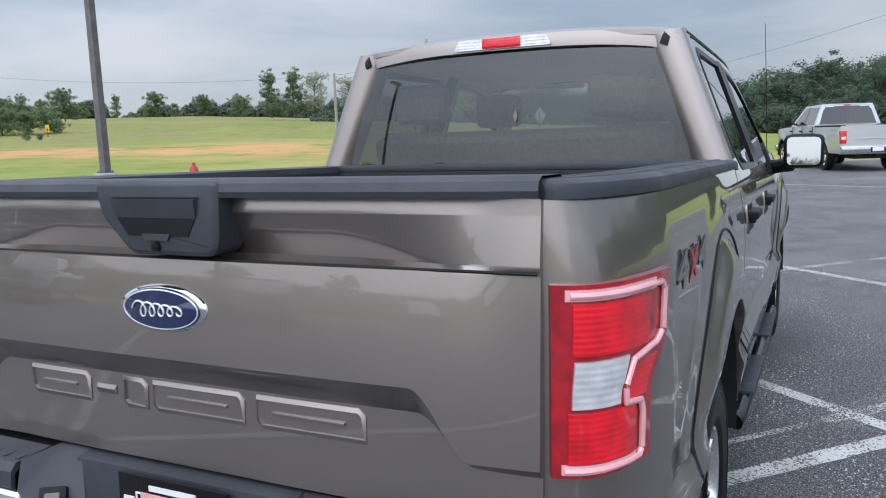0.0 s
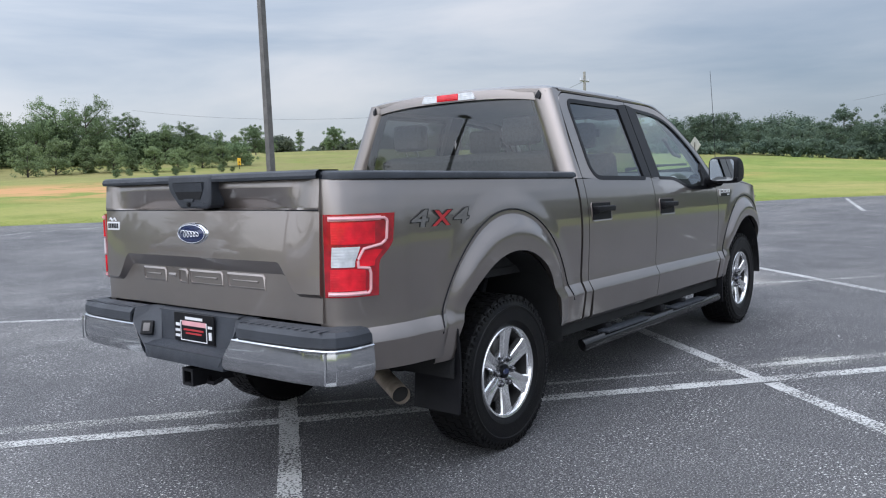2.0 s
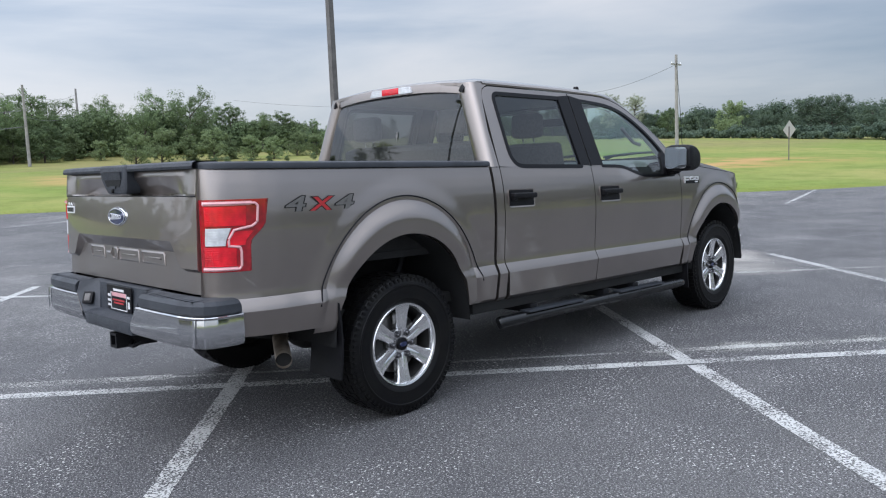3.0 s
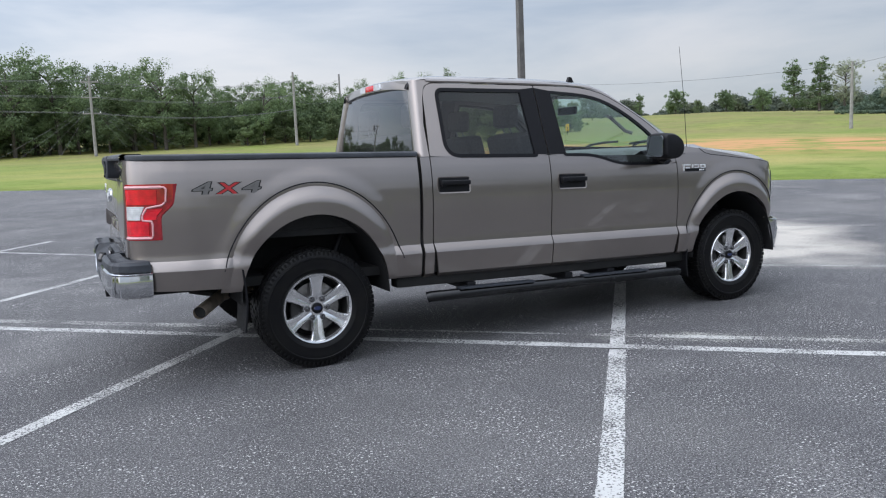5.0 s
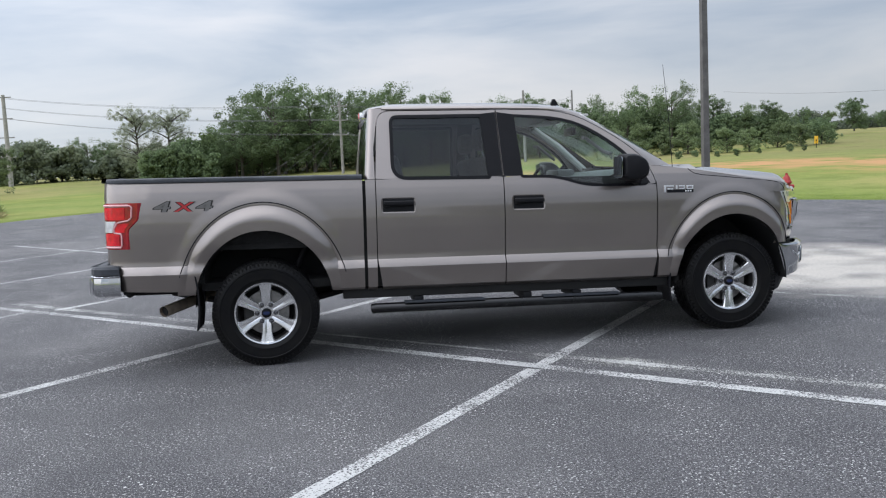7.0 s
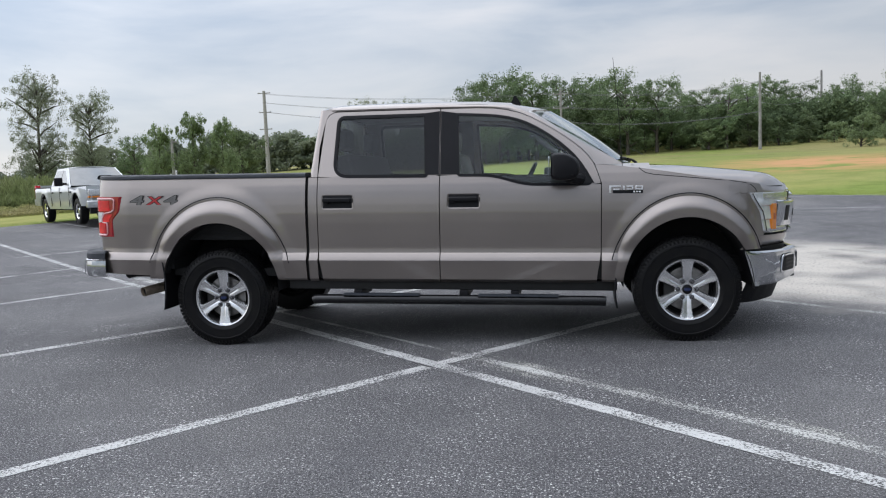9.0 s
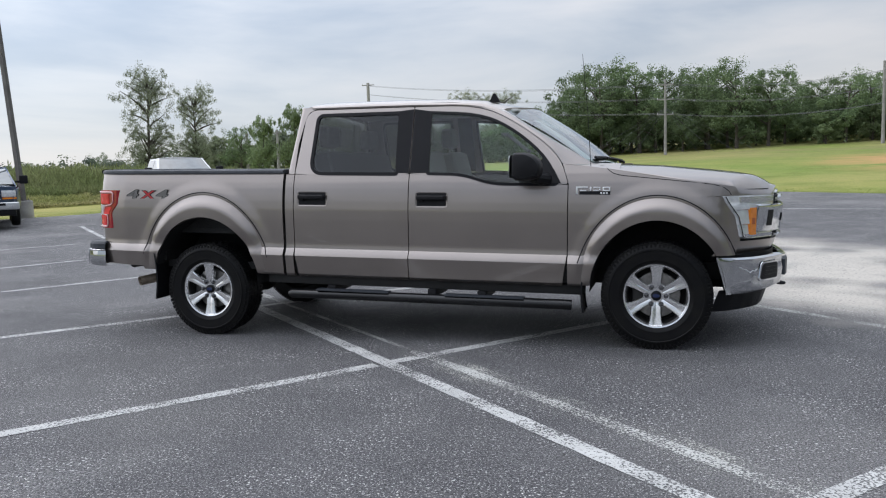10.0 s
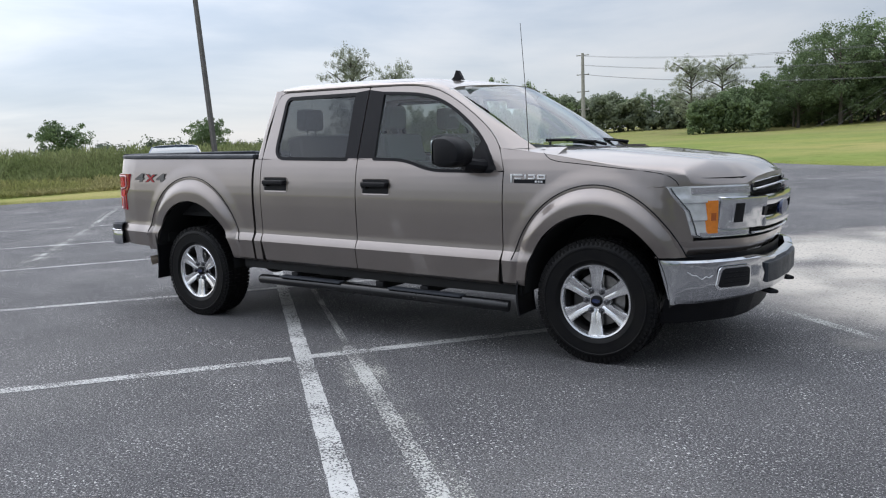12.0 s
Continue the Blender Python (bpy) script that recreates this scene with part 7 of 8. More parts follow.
def plain_pickup(m, paint, label, wb=3.6, front=0.92, rear=1.2, w=0.96, belt=1.22, roof=1.85, crew=True, bumper=None, lights=None, trim=None):
    t = thing("pickup_truck", m, label, "pickup truck", group="parked pickup trucks")
    x0, x1 = -rear, wb + front
    cab0 = wb * 0.22 if crew else wb * 0.32
    hood = wb * 0.80
    zt = lambda x: belt if x < hood else belt - 0.02 - 0.10 * ((x - hood) / (x1 - hood)) ** 1.6
    zs = [0.42, 0.50, 0.60, 0.70, 0.80, 0.90, 1.0, 1.08, 1.15, belt]

    def wid(x, z):
        v = float(np.interp(z, [0.42, 0.55, 0.75, 1.0, belt], [0.93, 0.98, 1.0, 0.995, 0.955])) * w
        if x > x1 - 0.5:
            v *= 1 - 0.16 * ((x - x1 + 0.5) / 0.5) ** 2
        if x < x0 + 0.2:
            v *= 1 - 0.05 * ((x0 + 0.2 - x) / 0.2) ** 2
        for cx in (0, wb):
            d = math.hypot(x - cx, (z - 0.42))
            v += 0.022 * smoothstep(0.62, 0.50, d) * smoothstep(0.40, 0.44, d)
        return v

    def low(x):
        for cx in (0, wb):
            d = abs(x - cx) / 0.46
            if d < 1:
                return max(0.42, 0.42 + 0.47 * math.sqrt(1 - d * d))
        return 0.42 if 0 < x < wb else 0.52

    for s in (-1, 1):
        rows = []
        for x in span(x0, x1, 0.035):
            rows.append([(x, s * wid(x, min(max(z, low(x)), zt(x))), min(max(z, low(x)), zt(x))) for z in zs])
        part("body_side", sheet(rows, (0, -s * 0.03, 0)), paint, t)
        for cx in (0, wb):
            rows = [[(cx + 0.455 * math.cos(math.pi * k / 14), s * y, 0.42 + 0.465 * math.sin(math.pi * k / 14)) for y in (w * 0.96, w * 0.55)] for k in range(15)]
            part("wheel_well", sheet(rows), LINER, t)
            plain_wheel(t, cx, s * (w - 0.13), 0.37, s)
        # doors marked by their gaps, handles and mirrors
        for xg in ([cab0 + 0.12, cab0 + 1.05, cab0 + 2.02] if crew else [cab0 + 0.5, cab0 + 1.55]):
            part("door_gap", boxed(xg - 0.005, xg + 0.005, s * (w * 0.985), s * (w + 0.003), 0.50, belt - 0.01), DARK, t)
            part("door_handle", boxed(xg + 0.06, xg + 0.24, s * (w * 0.985), s * (w + 0.02), belt - 0.17, belt - 0.13, 0.01), BLACK, t)
        mr = part("door_mirror", boxed(hood - 0.38, hood - 0.26, s * (w + 0.05), s * (w + 0.27), belt + 0.03, belt + 0.27, 0.04, 3), BLACK, t, "black door mirror")
        part("mirror_arm", boxed(hood - 0.35, hood - 0.29, s * (w - 0.06), s * (w + 0.08), belt + 0.06, belt + 0.12, 0.01), BLACK, mr)
    # ends
    rows = [[(x0 - 0.03 * (1 - (y / w) ** 2), y * 0.955, z) for y in span(-w, w, 0.12)] for z in zs[1:]]
    gate_ = part("tailgate", sheet(rows, (0.04, 0, 0)), paint, t)
    part("gate_band", boxed(x0 - 0.045, x0, -0.55, 0.55, 0.92, 0.95, 0.006), trim or paint, gate_)
    part("bed_floor", boxed(x0 + 0.03, cab0, -w * 0.86, w * 0.86, 0.72, 0.78), BEDLINER, t)
    for s in (-1, 1):
        part("bed_rail", boxed(x0 + 0.02, cab0, s * w * 0.82, s * w * 0.965, belt - 0.03, belt + 0.02, 0.012), BLACK, t)
    rows = []
    for k in range(-8, 9):
        y = k / 8 * w * 0.90
        xe = x1 - 0.10 * (k / 8) ** 2
        rows.append([(hood - 0.05 + (xe - hood + 0.05) * v, y, zt(hood + (xe - hood) * v) + 0.055 * (1 - (k / 8) ** 2) * (1 - v ** 3) - 0.10 * max(0, v - 0.92) / 0.08 * 0.4) for v in span(0, 1, 0.1)])
    part("bonnet", sheet(rows, (0, 0, -0.03)), paint, t)
    rows = [[(x1 - 0.10 * (y / w) ** 2 - 0.01, y * 0.92, z) for y in span(-w, w, 0.12)] for z in (0.50, 0.6, 0.75, 0.9, 1.0, 1.07)]
    part("front_face", sheet(rows, (-0.03, 0, 0)), paint, t)
    # greenhouse
    gx = [cab0, cab0 + 0.05, cab0 + 0.14, hood - 0.95, hood - 0.72, hood + 0.02]
    gz = [belt, belt + 0.40, roof - 0.03, roof, roof - 0.06, belt]
    for s in (-1, 1):
        top0, top1 = cab0 + 0.17, hood - 0.80
        yb, yt = w * 0.955, w * 0.74
        fr_out = [(cab0 + 0.0, yb, belt), (hood + 0.0, yb, belt), (top1, yt, roof - 0.05), (top0 - 0.05, yt, roof - 0.05)]
        mid = (cab0 + hood) / 2 - 0.10

        def gp(x, z):
            return Vector((x, s * (yb + (yt - yb) * (z - belt) / (roof - 0.05 - belt)), z))

        bm_ = bmesh.new()
        outer = [gp(cab0, belt), gp(hood, belt), gp(top1, roof - 0.05), gp(top0 - 0.06, roof - 0.05)]
        inner = [gp(cab0 + 0.14, belt + 0.03), gp(hood - 0.20, belt + 0.03), gp(top1 - 0.10, roof - 0.11), gp(top0 + 0.04, roof - 0.11)]
        ring(bm_, outer, inner, (0, -s * 0.04, 0))
        part("cab_frame", bm_, paint, t)
        for a_, b_, c_, d_ in ((cab0 + 0.14, mid - 0.03, mid - 0.03, top0 + 0.04), (mid + 0.03, hood - 0.20, top1 - 0.10, mid + 0.03)):
            bm_ = bmesh.new()
            slab(bm_, [gp(a_, belt + 0.03), gp(b_, belt + 0.03), gp(c_, roof - 0.11), gp(d_, roof - 0.11)], (0, -s * 0.006, 0))
            part("side_window", bm_, DARKGLASS, t, "dark side window")
        bm_ = bmesh.new()
        slab(bm_, [gp(mid - 0.03, belt + 0.02), gp(mid + 0.03, belt + 0.02), gp(mid + 0.03, roof - 0.10), gp(mid - 0.03, roof - 0.10)], (0, -s * 0.03, 0))
        part("pillar", bm_, TRIM, t)
    yb, yt = w * 0.955, w * 0.74
    rows = [[(x, y * yt / 0.74 * 0.74 / yt * 1.0, roof - 0.05 + 0.05 * math.sin(math.pi * min(1, max(0, (x - cab0 - 0.08) / (hood - 0.78 - cab0)))) ** 0.4 - 0.05 * (abs(y) / yt) ** 4) for y in span(-yt, yt, 0.1)] for x in span(cab0 + 0.11, hood - 0.80, 0.12)]
    part("roof", sheet(rows, (0, 0, -0.03)), paint, t)
    for nm, xa, za, ya, xb, zb2, yb2, mt, way in (("windscreen", hood - 0.02, belt + 0.03, yb * 0.93, hood - 0.80, roof - 0.055, yt * 0.95, SHINYGLASS, (1, 0, 1)), ("rear_window", cab0 + 0.0, belt + 0.06, yb * 0.86, cab0 + 0.12, roof - 0.09, yt * 0.90, DARKGLASS, (-1, 0, 0.3))):
        rows = [[Vector((xa, ya * k / 6, za)).lerp(Vector((xb, yb2 * k / 6, zb2)), v) + Vector((0.05 * (1 - (k / 6) ** 2) * (1 if xa > 1.5 else -0.3), 0, 0)) for k in range(-6, 7)] for v in (0, 0.33, 0.66, 1)]
        part(nm, facing(sheet(rows, (-0.02 if xa > 1.5 else 0.02, 0, 0)), way), mt, t, "windscreen" if xa > 1.5 else "dark rear window")
    rows = [[(cab0 + 0.12 * v + 0.02, y * (yb + (yt - yb) * v) / yb, belt + (roof - 0.05 - belt) * v) for y in (-yb, -yb * 0.88)] for v in (0, 0.5, 1)]
    for s in (-1, 1):
        rows = [[(cab0 + 0.12 * v + 0.005, s * f * (yb + (yt - yb) * v), belt + (roof - 0.04 - belt) * v) for f in (1.0, 0.84)] for v in (0, 0.5, 1)]
        part("rear_pillar", sheet(rows, (0.03, 0, 0)), paint, t)
    rows = [[(cab0 + 0.125 - 0.02 * v, y, roof - 0.03 - 0.08 * v) for y in span(-yt, yt, 0.1)] for v in (0, 0.5, 1)]
    part("roof_tail", sheet(rows, (0.03, 0, 0)), paint, t)
    part("high_brake_lamp", boxed(cab0 + 0.09, cab0 + 0.12, -0.10, 0.10, roof - 0.075, roof - 0.045, 0.006), REDLENS, t)
    part("cab_back", boxed(cab0 + 0.01, cab0 + 0.04, -yb * 0.95, yb * 0.95, 0.6, belt + 0.07), paint, t)
    part("cab_floor", boxed(cab0 + 0.03, hood + 0.3, -w * 0.9, w * 0.9, 0.44, 0.50), DARK, t)
    part("seats", boxed(cab0 + 0.25, hood - 1.2, -w * 0.7, w * 0.7, 0.7, belt + 0.12, 0.08, 3), CLOTH, t)
    part("under_frame", boxed(x0 + 0.1, x1 - 0.2, -0.55, 0.55, 0.36, 0.50, 0.03), DARK, t)
    # bumpers and lamps
    bm_ = bmesh.new()
    box(bm_, x1 - 0.14, x1 + 0.07, -w * 0.97, w * 0.97, 0.46, 0.66, 0.05, 3)
    part("front_bumper", bm_, bumper or BUMPCHROME, t, "front bumper")
    part("front_valance", boxed(x1 - 0.14, x1 + 0.01, -w * 0.88, w * 0.88, 0.30, 0.47, 0.03), BLACK, t)
    part("lower_intake", boxed(x1 + 0.05, x1 + 0.075, -w * 0.62, w * 0.62, 0.57, 0.64, 0.008), BLACK, t)
    part("front_plate", boxed(x1 + 0.072, x1 + 0.085, -0.15, 0.15, 0.50, 0.63, 0.006), BLACK, t, "dark front plate")
    gr = part("grille", boxed(x1 - 0.06, x1 + 0.015, -w * 0.50, w * 0.50, 0.74, 0.99, 0.02), BLACK, t, "black grille with bright frame")
    for z in (0.735, 0.86, 0.985):
        part("grille_bar", boxed(x1 - 0.02, x1 + 0.03, -w * 0.51, w * 0.51, z - 0.018, z + 0.018, 0.01), trim or CHROME, gr)
    part("grille_post", boxed(x1 - 0.02, x1 + 0.032, -0.02, 0.02, 0.74, 0.98, 0.008), trim or CHROME, gr)
    for s in (-1, 1):
        hl = part("headlamp", boxed(x1 - 0.16, x1 + 0.005, s * w * 0.53, s * w * 0.90, 0.79, 0.97, 0.03), CLEARLENS, t, "clear headlamp")
        part("amber_marker", boxed(x1 - 0.15, x1 + 0.0, s * w * 0.55, s * w * 0.91, 0.735, 0.785, 0.01), lights or AMBER, hl)
        part("fog_lamp", boxed(x1 + 0.05, x1 + 0.078, s * w * 0.68, s * w * 0.80, 0.53, 0.58, 0.01), CLEARLENS, t)
        tl_ = part("tail_lamp", boxed(x0 - 0.05, x0 + 0.10, s * w * 0.80, s * w * 0.965, 0.80, 1.16, 0.015), REDLENS, t, "red tail lamp")
        part("reversing_lens", boxed(x0 - 0.055, x0 - 0.03, s * w * 0.82, s * w * 0.945, 0.90, 0.99, 0.006), CLEARLENS, tl_)
    rb_ = part("rear_bumper", boxed(x0 - 0.16, x0 + 0.02, -w * 0.97, w * 0.97, 0.52, 0.72, 0.03, 3), bumper or BUMPCHROME, t, "rear step bumper")
    part("plate_recess", boxed(x0 - 0.165, x0 - 0.12, -0.20, 0.20, 0.55, 0.69, 0.01), BLACK, rb_)
    part("licence_plate", boxed(x0 - 0.172, x0 - 0.16, -0.15, 0.15, 0.57, 0.68, 0.004), WHITE, rb_)
    part("hitch_receiver", boxed(x0 - 0.14, x0 + 0.1, -0.04, 0.04, 0.42, 0.50, 0.006), BLACK, t)
    return t


DARKGLASS = mat("dark_vehicle_glass", (0.02, 0.022, 0.025), 0.05, 0, 0.1, 4, coat=1.0)
SHINYGLASS = mat("vehicle_windscreen", (0.10, 0.12, 0.13), 0.05, 0, 0.3, 3, coat=1.0)


def on_lot(x, y, deg, scale=1.0):
    return pose(x, y, lot_height(y), 0, 0, deg) @ Matrix.Scale(scale, 4)


plain_pickup(on_lot(25.3, -2.25, 19, 1.05), SILVER, "silver four-door heavy pickup truck parked at the lot edge", wb=3.9, belt=1.30, roof=1.98, w=1.0)
plain_pickup(on_lot(-15.75, 11.45, -43.5, 0.98), BLUEP, "dark blue and silver older pickup truck facing the lot", wb=2.85, belt=1.10, roof=1.66, w=0.92, bumper=SILVER, crew=False)
plain_pickup(on_lot(-12.65, 15.95, -41, 1.0), mat("pale_silver_paint", (0.56, 0.585, 0.60), 0.3, 0.3, 0.06, 3, coat=1.0), "pale silver four-door pickup truck parked at the lot edge", wb=3.45, belt=1.06, roof=1.66, w=0.92, bumper=SILVER)
line("parking_line", -13.79, 16.1, -9.78, 12.55, 0.10, LINEP, WL, 0.0035)


# ---- poles, wires and small fixtures ----
def lamp_post(x, y, z, lean, h=10.5, r=0.085):
    t = thing("street_lamp", pose(x, y, z), "square grey steel lamp post on a concrete footing", "lamp post", group="car park lamp posts")
    bm_ = bmesh.new()
    lathe(bm_, [(0.0, 0.55), (0.26, 0.55), (0.275, 0.53), (0.285, 0.0), (0.29, -0.35), (0, -0.35)], 24)
    bmesh.ops.rotate(bm_, verts=bm_.verts, cent=(0, 0, 0), matrix=Matrix.Rotation(math.pi / 2, 3, "X"))
    part("footing", bm_, CONC, t, "round concrete footing", closed=True)
    part("base_plate", boxed(-0.15, 0.15, -0.15, 0.15, 0.55, 0.575, 0.004), GALV, t)
    for a in range(4):
        part("bolt", tubed([(0.11 * (1 if a % 2 else -1), 0.11 * (1 if a // 2 else -1), 0.57), (0.11 * (1 if a % 2 else -1), 0.11 * (1 if a // 2 else -1), 0.62)], 0.014, 6), GALV, t)
    bm_ = bmesh.new()
    rows = [[(rr * sx + lean[0] * k, rr * sy + lean[1] * k, 0.575 + (h - 0.575) * k) for sx, sy in ((-1, -1), (1, -1), (1, 1), (-1, 1))] for k, rr in ((0, r), (0.5, r * 0.9), (1, r * 0.8))]
    grid(bm_, rows, loop=True)
    part("post", bm_, GALV, t, "square steel post")
    head_ = part("lamp_head", boxed(lean[0] - 0.2, lean[0] + 0.7, lean[1] - 0.18, lean[1] + 0.18, h - 0.02, h + 0.16, 0.03), GALV, t)
    part("lens", boxed(lean[0] + 0.1, lean[0] + 0.6, lean[1] - 0.14, lean[1] + 0.14, h - 0.035, h - 0.015), CLEARLENS, head_)
    return t


lamp_post(11.42, 14.56, terrain(11.42, 14.56), (0.0, 0.0), r=0.09)
lamp_post(-15.95, 13.15, terrain(-15.95, 13.15), (-0.30, -0.30), h=8.4, r=0.07)


def utility_pole(x, y, h, arms, label="weathered wooden utility pole with crossarms", thick=1.0, wood=None):
    z = terrain(x, y)
    t = thing("utility_pole", pose(x, y, z), label, "utility pole", group="utility poles along the road")
    part("pole", tubed([(0, 0, -0.3), (0, 0, h / 2), (0, 0, h)], [0.17 * thick, 0.14 * thick, 0.11 * thick], 10), wood or POLEWOOD, t)
    for hz, wdt in arms:
        part("crossarm", boxed(-wdt, wdt, -0.05, 0.05, hz - 0.06, hz + 0.06, 0.01), POLEWOOD, t, "pale crossarm")
        for sx in (-0.9, 0.9):
            part("insulator", tubed([(sx * wdt, 0, hz + 0.05), (sx * wdt, 0, hz + 0.22)], [0.05, 0.03], 6), WHITE, t)
    return Vector((x, y, z))


P3H = 13.95 - terrain(-37.8, 97.0)
P3 = utility_pole(-37.8, 97.0, P3H, [(P3H - 0.3, 0.9), (P3H - 2.9, 0.9), (P3H - 5.2, 0.9), (P3H - 7.6, 0.9)], "tall pale concrete utility pole with short crossarms", 1.8, CONC)
P2Z = terrain(2.54, 79.4)
P2 = utility_pole(2.54, 79.4, 10.15 - P2Z, [(9.57 - P2Z, 0.85), (8.06 - P2Z, 0.85), (6.5 - P2Z, 0.85)])
P5X, P5Y, P5Z = at_az(77.4, 88, 3.7, -6.8)
P5 = utility_pole(P5X, P5Y, 10.6 - P5Z, [])
P6 = utility_pole(*at_az(70.0, 105, -2.5, -4.6)[:2], 8.0, [])
PA = utility_pole(*at_az(29.0, 70, -2.5, -4.6)[:2], 8.4, [(7.6, 0.8)])
PB = utility_pole(*at_az(35.1, 84, -2.5, -4.6)[:2], 6.2, [])
PC = utility_pole(*at_az(120.1, 80, 3.2, -6.9)[:2], 4.4, [])
PD = utility_pole(*at_az(118.0, 82, 3.2, -6.9)[:2], 4.6, [(4.3, 0.5)])


def cable(a, ha, b, hb, off, sag=0.7, r=0.015):
    pts = []
    for k in range(17):
        f = k / 16
        p = a.lerp(b, f)
        p = Vector((p.x, p.y + off, p.z + ha + (hb - ha) * f - sag * 4 * f * (1 - f)))
        pts.append(p)
    return tagged(part("power_cable", tubed(pts, r, 4), WIRE), "thin dark overhead power cable between poles", "cable", group="overhead cables", kind="structure")


for off in (-0.7, 0.7):
    for hz in (9.57 - P2.z, 8.06 - P2.z, 6.5 - P2.z):
        cable(P3, P3H - 0.4 - (9.57 - P2.z - hz) * 0.8, P2, hz + 0.1, off)
        cable(P2, hz + 0.1, P5, hz + 0.1 + P2.z - P5Z, off)
cable(P5, 9.9 - P5Z, P6, 7.3, 0)
cable(P5, 7.6 - P5Z, P6, 5.2, 0)
cable(PA, 7.6, PB, 6.0, 0, 0.4)
FARP = Vector(at_az(62, 120))
cable(PB, 6.0, FARP, 6.5, 0, 1.2)
cable(Vector(at_az(12, 120)), 8.0, Vector(at_az(-20, 40)), 11.0, 0, 1.0)
for dx in (-9, -7, -5, -3.4, 3.4, 5, 7, 9):
    cable(P2, 5.0, P2 + Vector((dx, -1.0, -P2.z + terrain(P2.x + dx, P2.y - 1.0))), 0.0, 0, 0.0, 0.009)

# warning sign seen from behind
sx_, sy_, sz_ = at_az(21.2, 54, -2.9, -4.0)
sign = thing("road_sign", pose(sx_, sy_, sz_, 0, 0, 62), "diamond road sign of bare metal seen from behind", "road sign")
bm = bmesh.new()
slab(bm, [(0, 0, 1.32), (0.56, 0, 1.90), (0, 0, 2.48), (-0.56, 0, 1.90)], (0, 0.006, 0))
part("sign_plate", bm, SILVER, sign)
part("sign_post", boxed(-0.03, 0.03, 0.008, 0.04, -0.2, 2.1), GALV, sign)
# yellow marker in the field
mx_, my_, mz_ = 48.0, 63.6, terrain(48.0, 63.6)
marker = thing("marker_post", pose(mx_, my_, mz_, 0, 0, 140), "small yellow field marker on a short post", "marker")
part("marker_plate", boxed(-0.17, 0.17, -0.01, 0.01, 0.40, 1.15, 0.02), mat("yellow_paint", (0.75, 0.42, 0.02), 0.5), marker)
part("marker_stake", boxed(-0.03, 0.03, -0.02, 0.02, -0.2, 0.5), BLACK, marker)
part("marker_mark", boxed(-0.05, 0.05, -0.013, 0.013, 0.62, 0.80), BLACK, marker)
# fire hydrant
hx, hy_ = 13.25, 13.45
hyd = thing("fire_hydrant", pose(hx, hy_, terrain(hx, hy_) - 0.08), "red and white fire hydrant in the grass", "hydrant")
bm = bmesh.new()
lathe(bm, [(0.16, -0.05), (0.16, 0.03), (0.11, 0.05), (0.105, 0.52), (0.14, 0.54), (0.14, 0.58), (0.115, 0.60), (0.09, 0.70), (0.04, 0.76), (0.035, 0.82), (0.0, 0.82)], 20)
bmesh.ops.rotate(bm, verts=bm.verts, cent=(0, 0, 0), matrix=Matrix.Rotation(math.pi / 2, 3, "X"))
part("barrel", bm, mat("hydrant_red", (0.40, 0.035, 0.03), 0.5), hyd, "red barrel and bonnet")
part("outlet_caps", tubed([(-0.20, 0, 0.44), (0.20, 0, 0.44)], 0.06, 12), REDPR, hyd)
part("pumper_cap", tubed([(0, -0.20, 0.38), (0, 0, 0.38)], 0.075, 12), WHITEP, hyd)



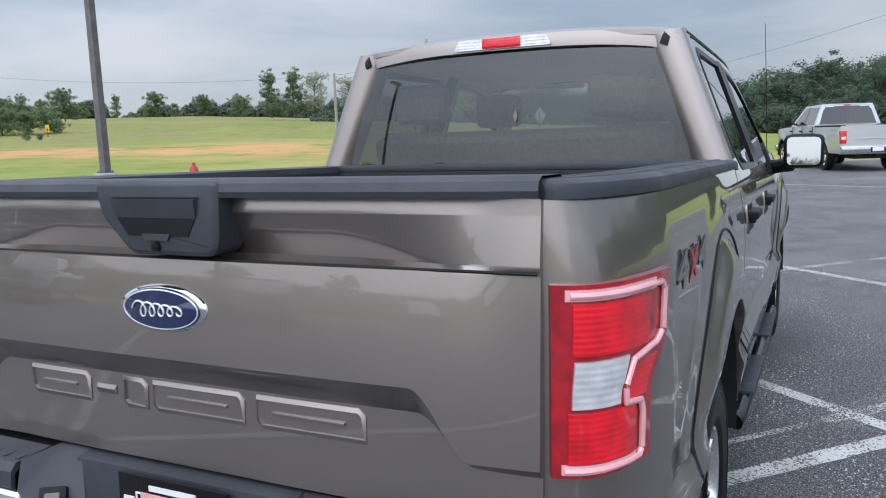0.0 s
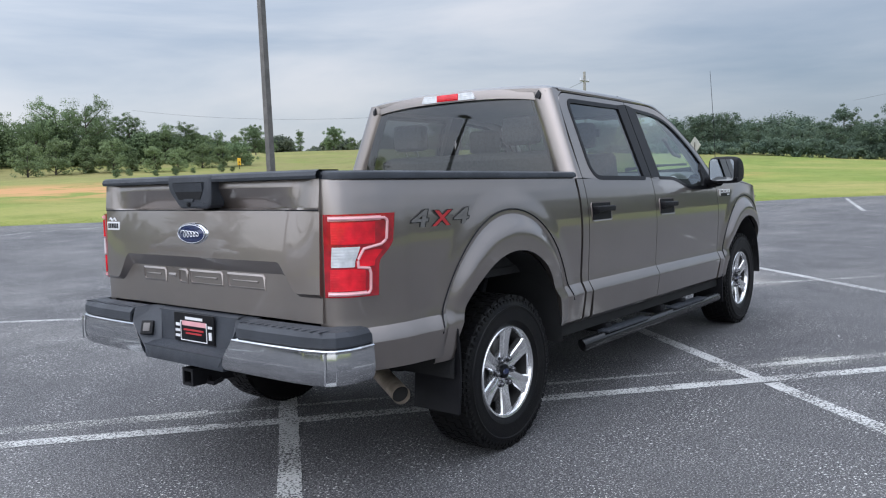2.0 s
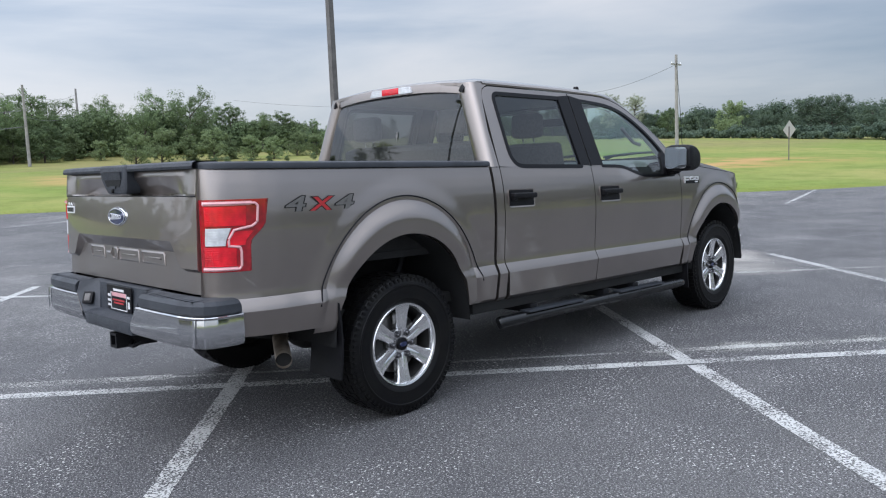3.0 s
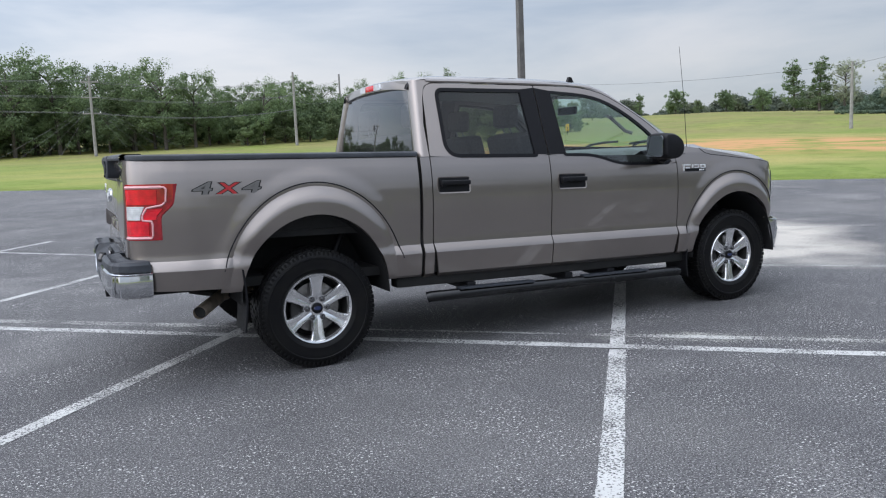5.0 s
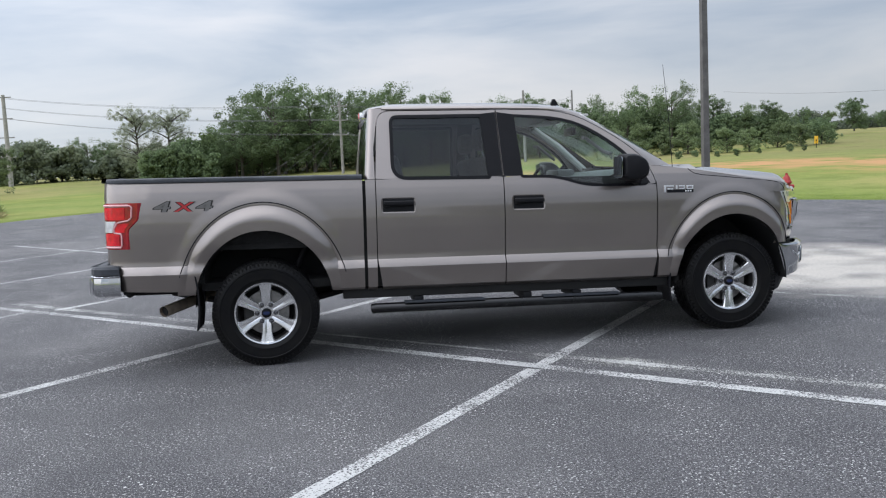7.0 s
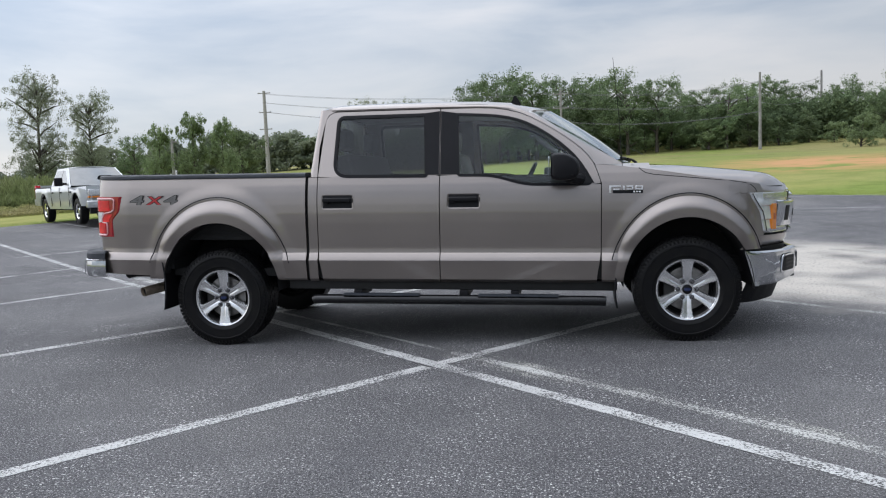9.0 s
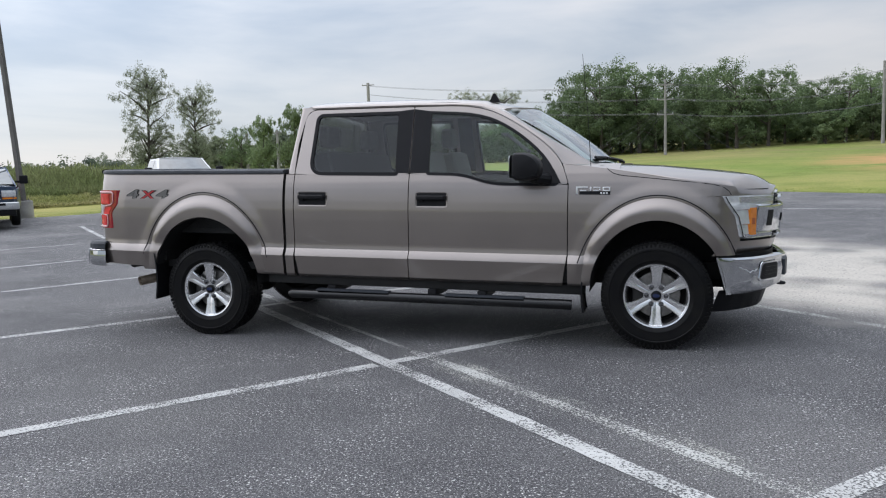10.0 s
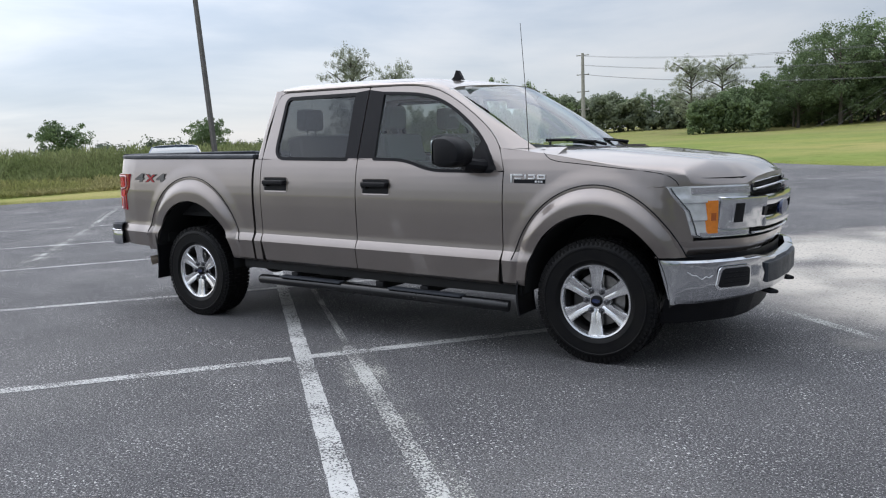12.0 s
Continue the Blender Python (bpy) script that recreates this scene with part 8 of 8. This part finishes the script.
def saloon_car(m, paint, label):
    """A low car of which one end stands by the lot's far edge."""
    t = thing("car", m, label, "car")
    xs = span(-2.25, 2.25, 0.05)

    def top(x):
        return float(np.interp(x, [-2.25, -2.18, -2.0, -1.45, 1.1, 2.0, 2.2, 2.25], [0.72, 0.90, 0.96, 0.98, 0.95, 0.86, 0.76, 0.60]))

    def low(x):
        for cx in (-1.35, 1.38):
            d = abs(x - cx) / 0.37
            if d < 1:
                return 0.30 + 0.38 * math.sqrt(1 - d * d)
        return 0.24

    for s_ in (-1, 1):
        rows_ = []
        for x in xs:
            taper = 1 - 0.14 * max(0.0, abs(x) - 1.7) ** 2 / 0.3
            rows_.append([(x, s_ * taper * float(np.interp(z, [0.24, 0.5, 0.8, 1.0], [0.84, 0.90, 0.90, 0.85])), z) for z in [low(x) + (top(x) - low(x)) * k / 8 for k in range(9)]])
        part("body_side", sheet(rows_, (0, -s_ * 0.04, 0)), paint, t)
        for cx in (-1.35, 1.38):
            plain_wheel(t, cx, s_ * 0.78, 0.32, s_, 0.32)
            rows_ = [[(cx + 0.366 * math.cos(math.pi * k / 12), s_ * y, 0.30 + 0.376 * math.sin(math.pi * k / 12)) for y in (0.86, 0.5)] for k in range(13)]
            part("wheel_well", sheet(rows_), LINER, t)
        part("head_lamp", boxed(2.02, 2.21, s_ * 0.50, s_ * 0.80, 0.66, 0.78, 0.03), CLEARLENS, t, "clear head lamp")
        part("tail_lamp", boxed(-2.235, -2.10, s_ * 0.48, s_ * 0.80, 0.72, 0.86, 0.03), REDLENS, t, "red tail lamp")
    rows_ = [[(x, y, top(x) + 0.03 * (1 - (y / 0.8) ** 2)) for y in span(-0.80, 0.80, 0.1)] for x in xs]
    part("bonnet_and_deck", sheet(rows_, (0, 0, -0.03)), paint, t)
    for xe in (-2.22, 2.19):
        part("bumper", boxed(xe - 0.06, xe + 0.06, -0.78, 0.78, 0.30, 0.58, 0.05, 3), paint, t)
    cabin = [(-1.75, 0.95), (-1.15, 1.36), (-0.7, 1.42), (0.1, 1.41), (0.55, 1.32), (1.25, 0.94)]
    rows_ = [[(x, y * (0.82 - 0.36 * (z - 0.95)), z - 0.02 * y * y) for y in span(-1, 1, 0.2)] for x, z in cabin]
    roof_ = part("cabin", sheet(rows_, (0, 0, -0.02)), paint, t)
    for s_ in (-1, 1):
        bm_ = bmesh.new()
        slab(bm_, [(x, s_ * (0.835 - 0.36 * (z - 0.95)), z) for x, z in ((-1.55, 0.96), (1.05, 0.96), (0.48, 1.29), (0.08, 1.37), (-0.68, 1.38), (-1.08, 1.31))], (0, -s_ * 0.01, 0))
        part("side_window", bm_, DARKGLASS, roof_, "dark side window")
    bm_ = bmesh.new()
    slab(bm_, [(1.20, -0.70, 0.985), (1.20, 0.70, 0.985), (0.60, 0.60, 1.33), (0.60, -0.60, 1.33)], (-0.02, 0, -0.01))
    part("windscreen", bm_, SHINYGLASS, roof_)
    part("under_tray", boxed(-2.1, 2.1, -0.6, 0.6, 0.22, 0.34, 0.02), DARK, t)
    return t


saloon_car(pose(-22.25, 7.55, 0.11, 0, 0, -30), mat("dark_green_grey_paint", (0.040, 0.048, 0.048), 0.3, 0.5, 0.08, 3, coat=1.0), "dark green-grey saloon car parked by the verge")
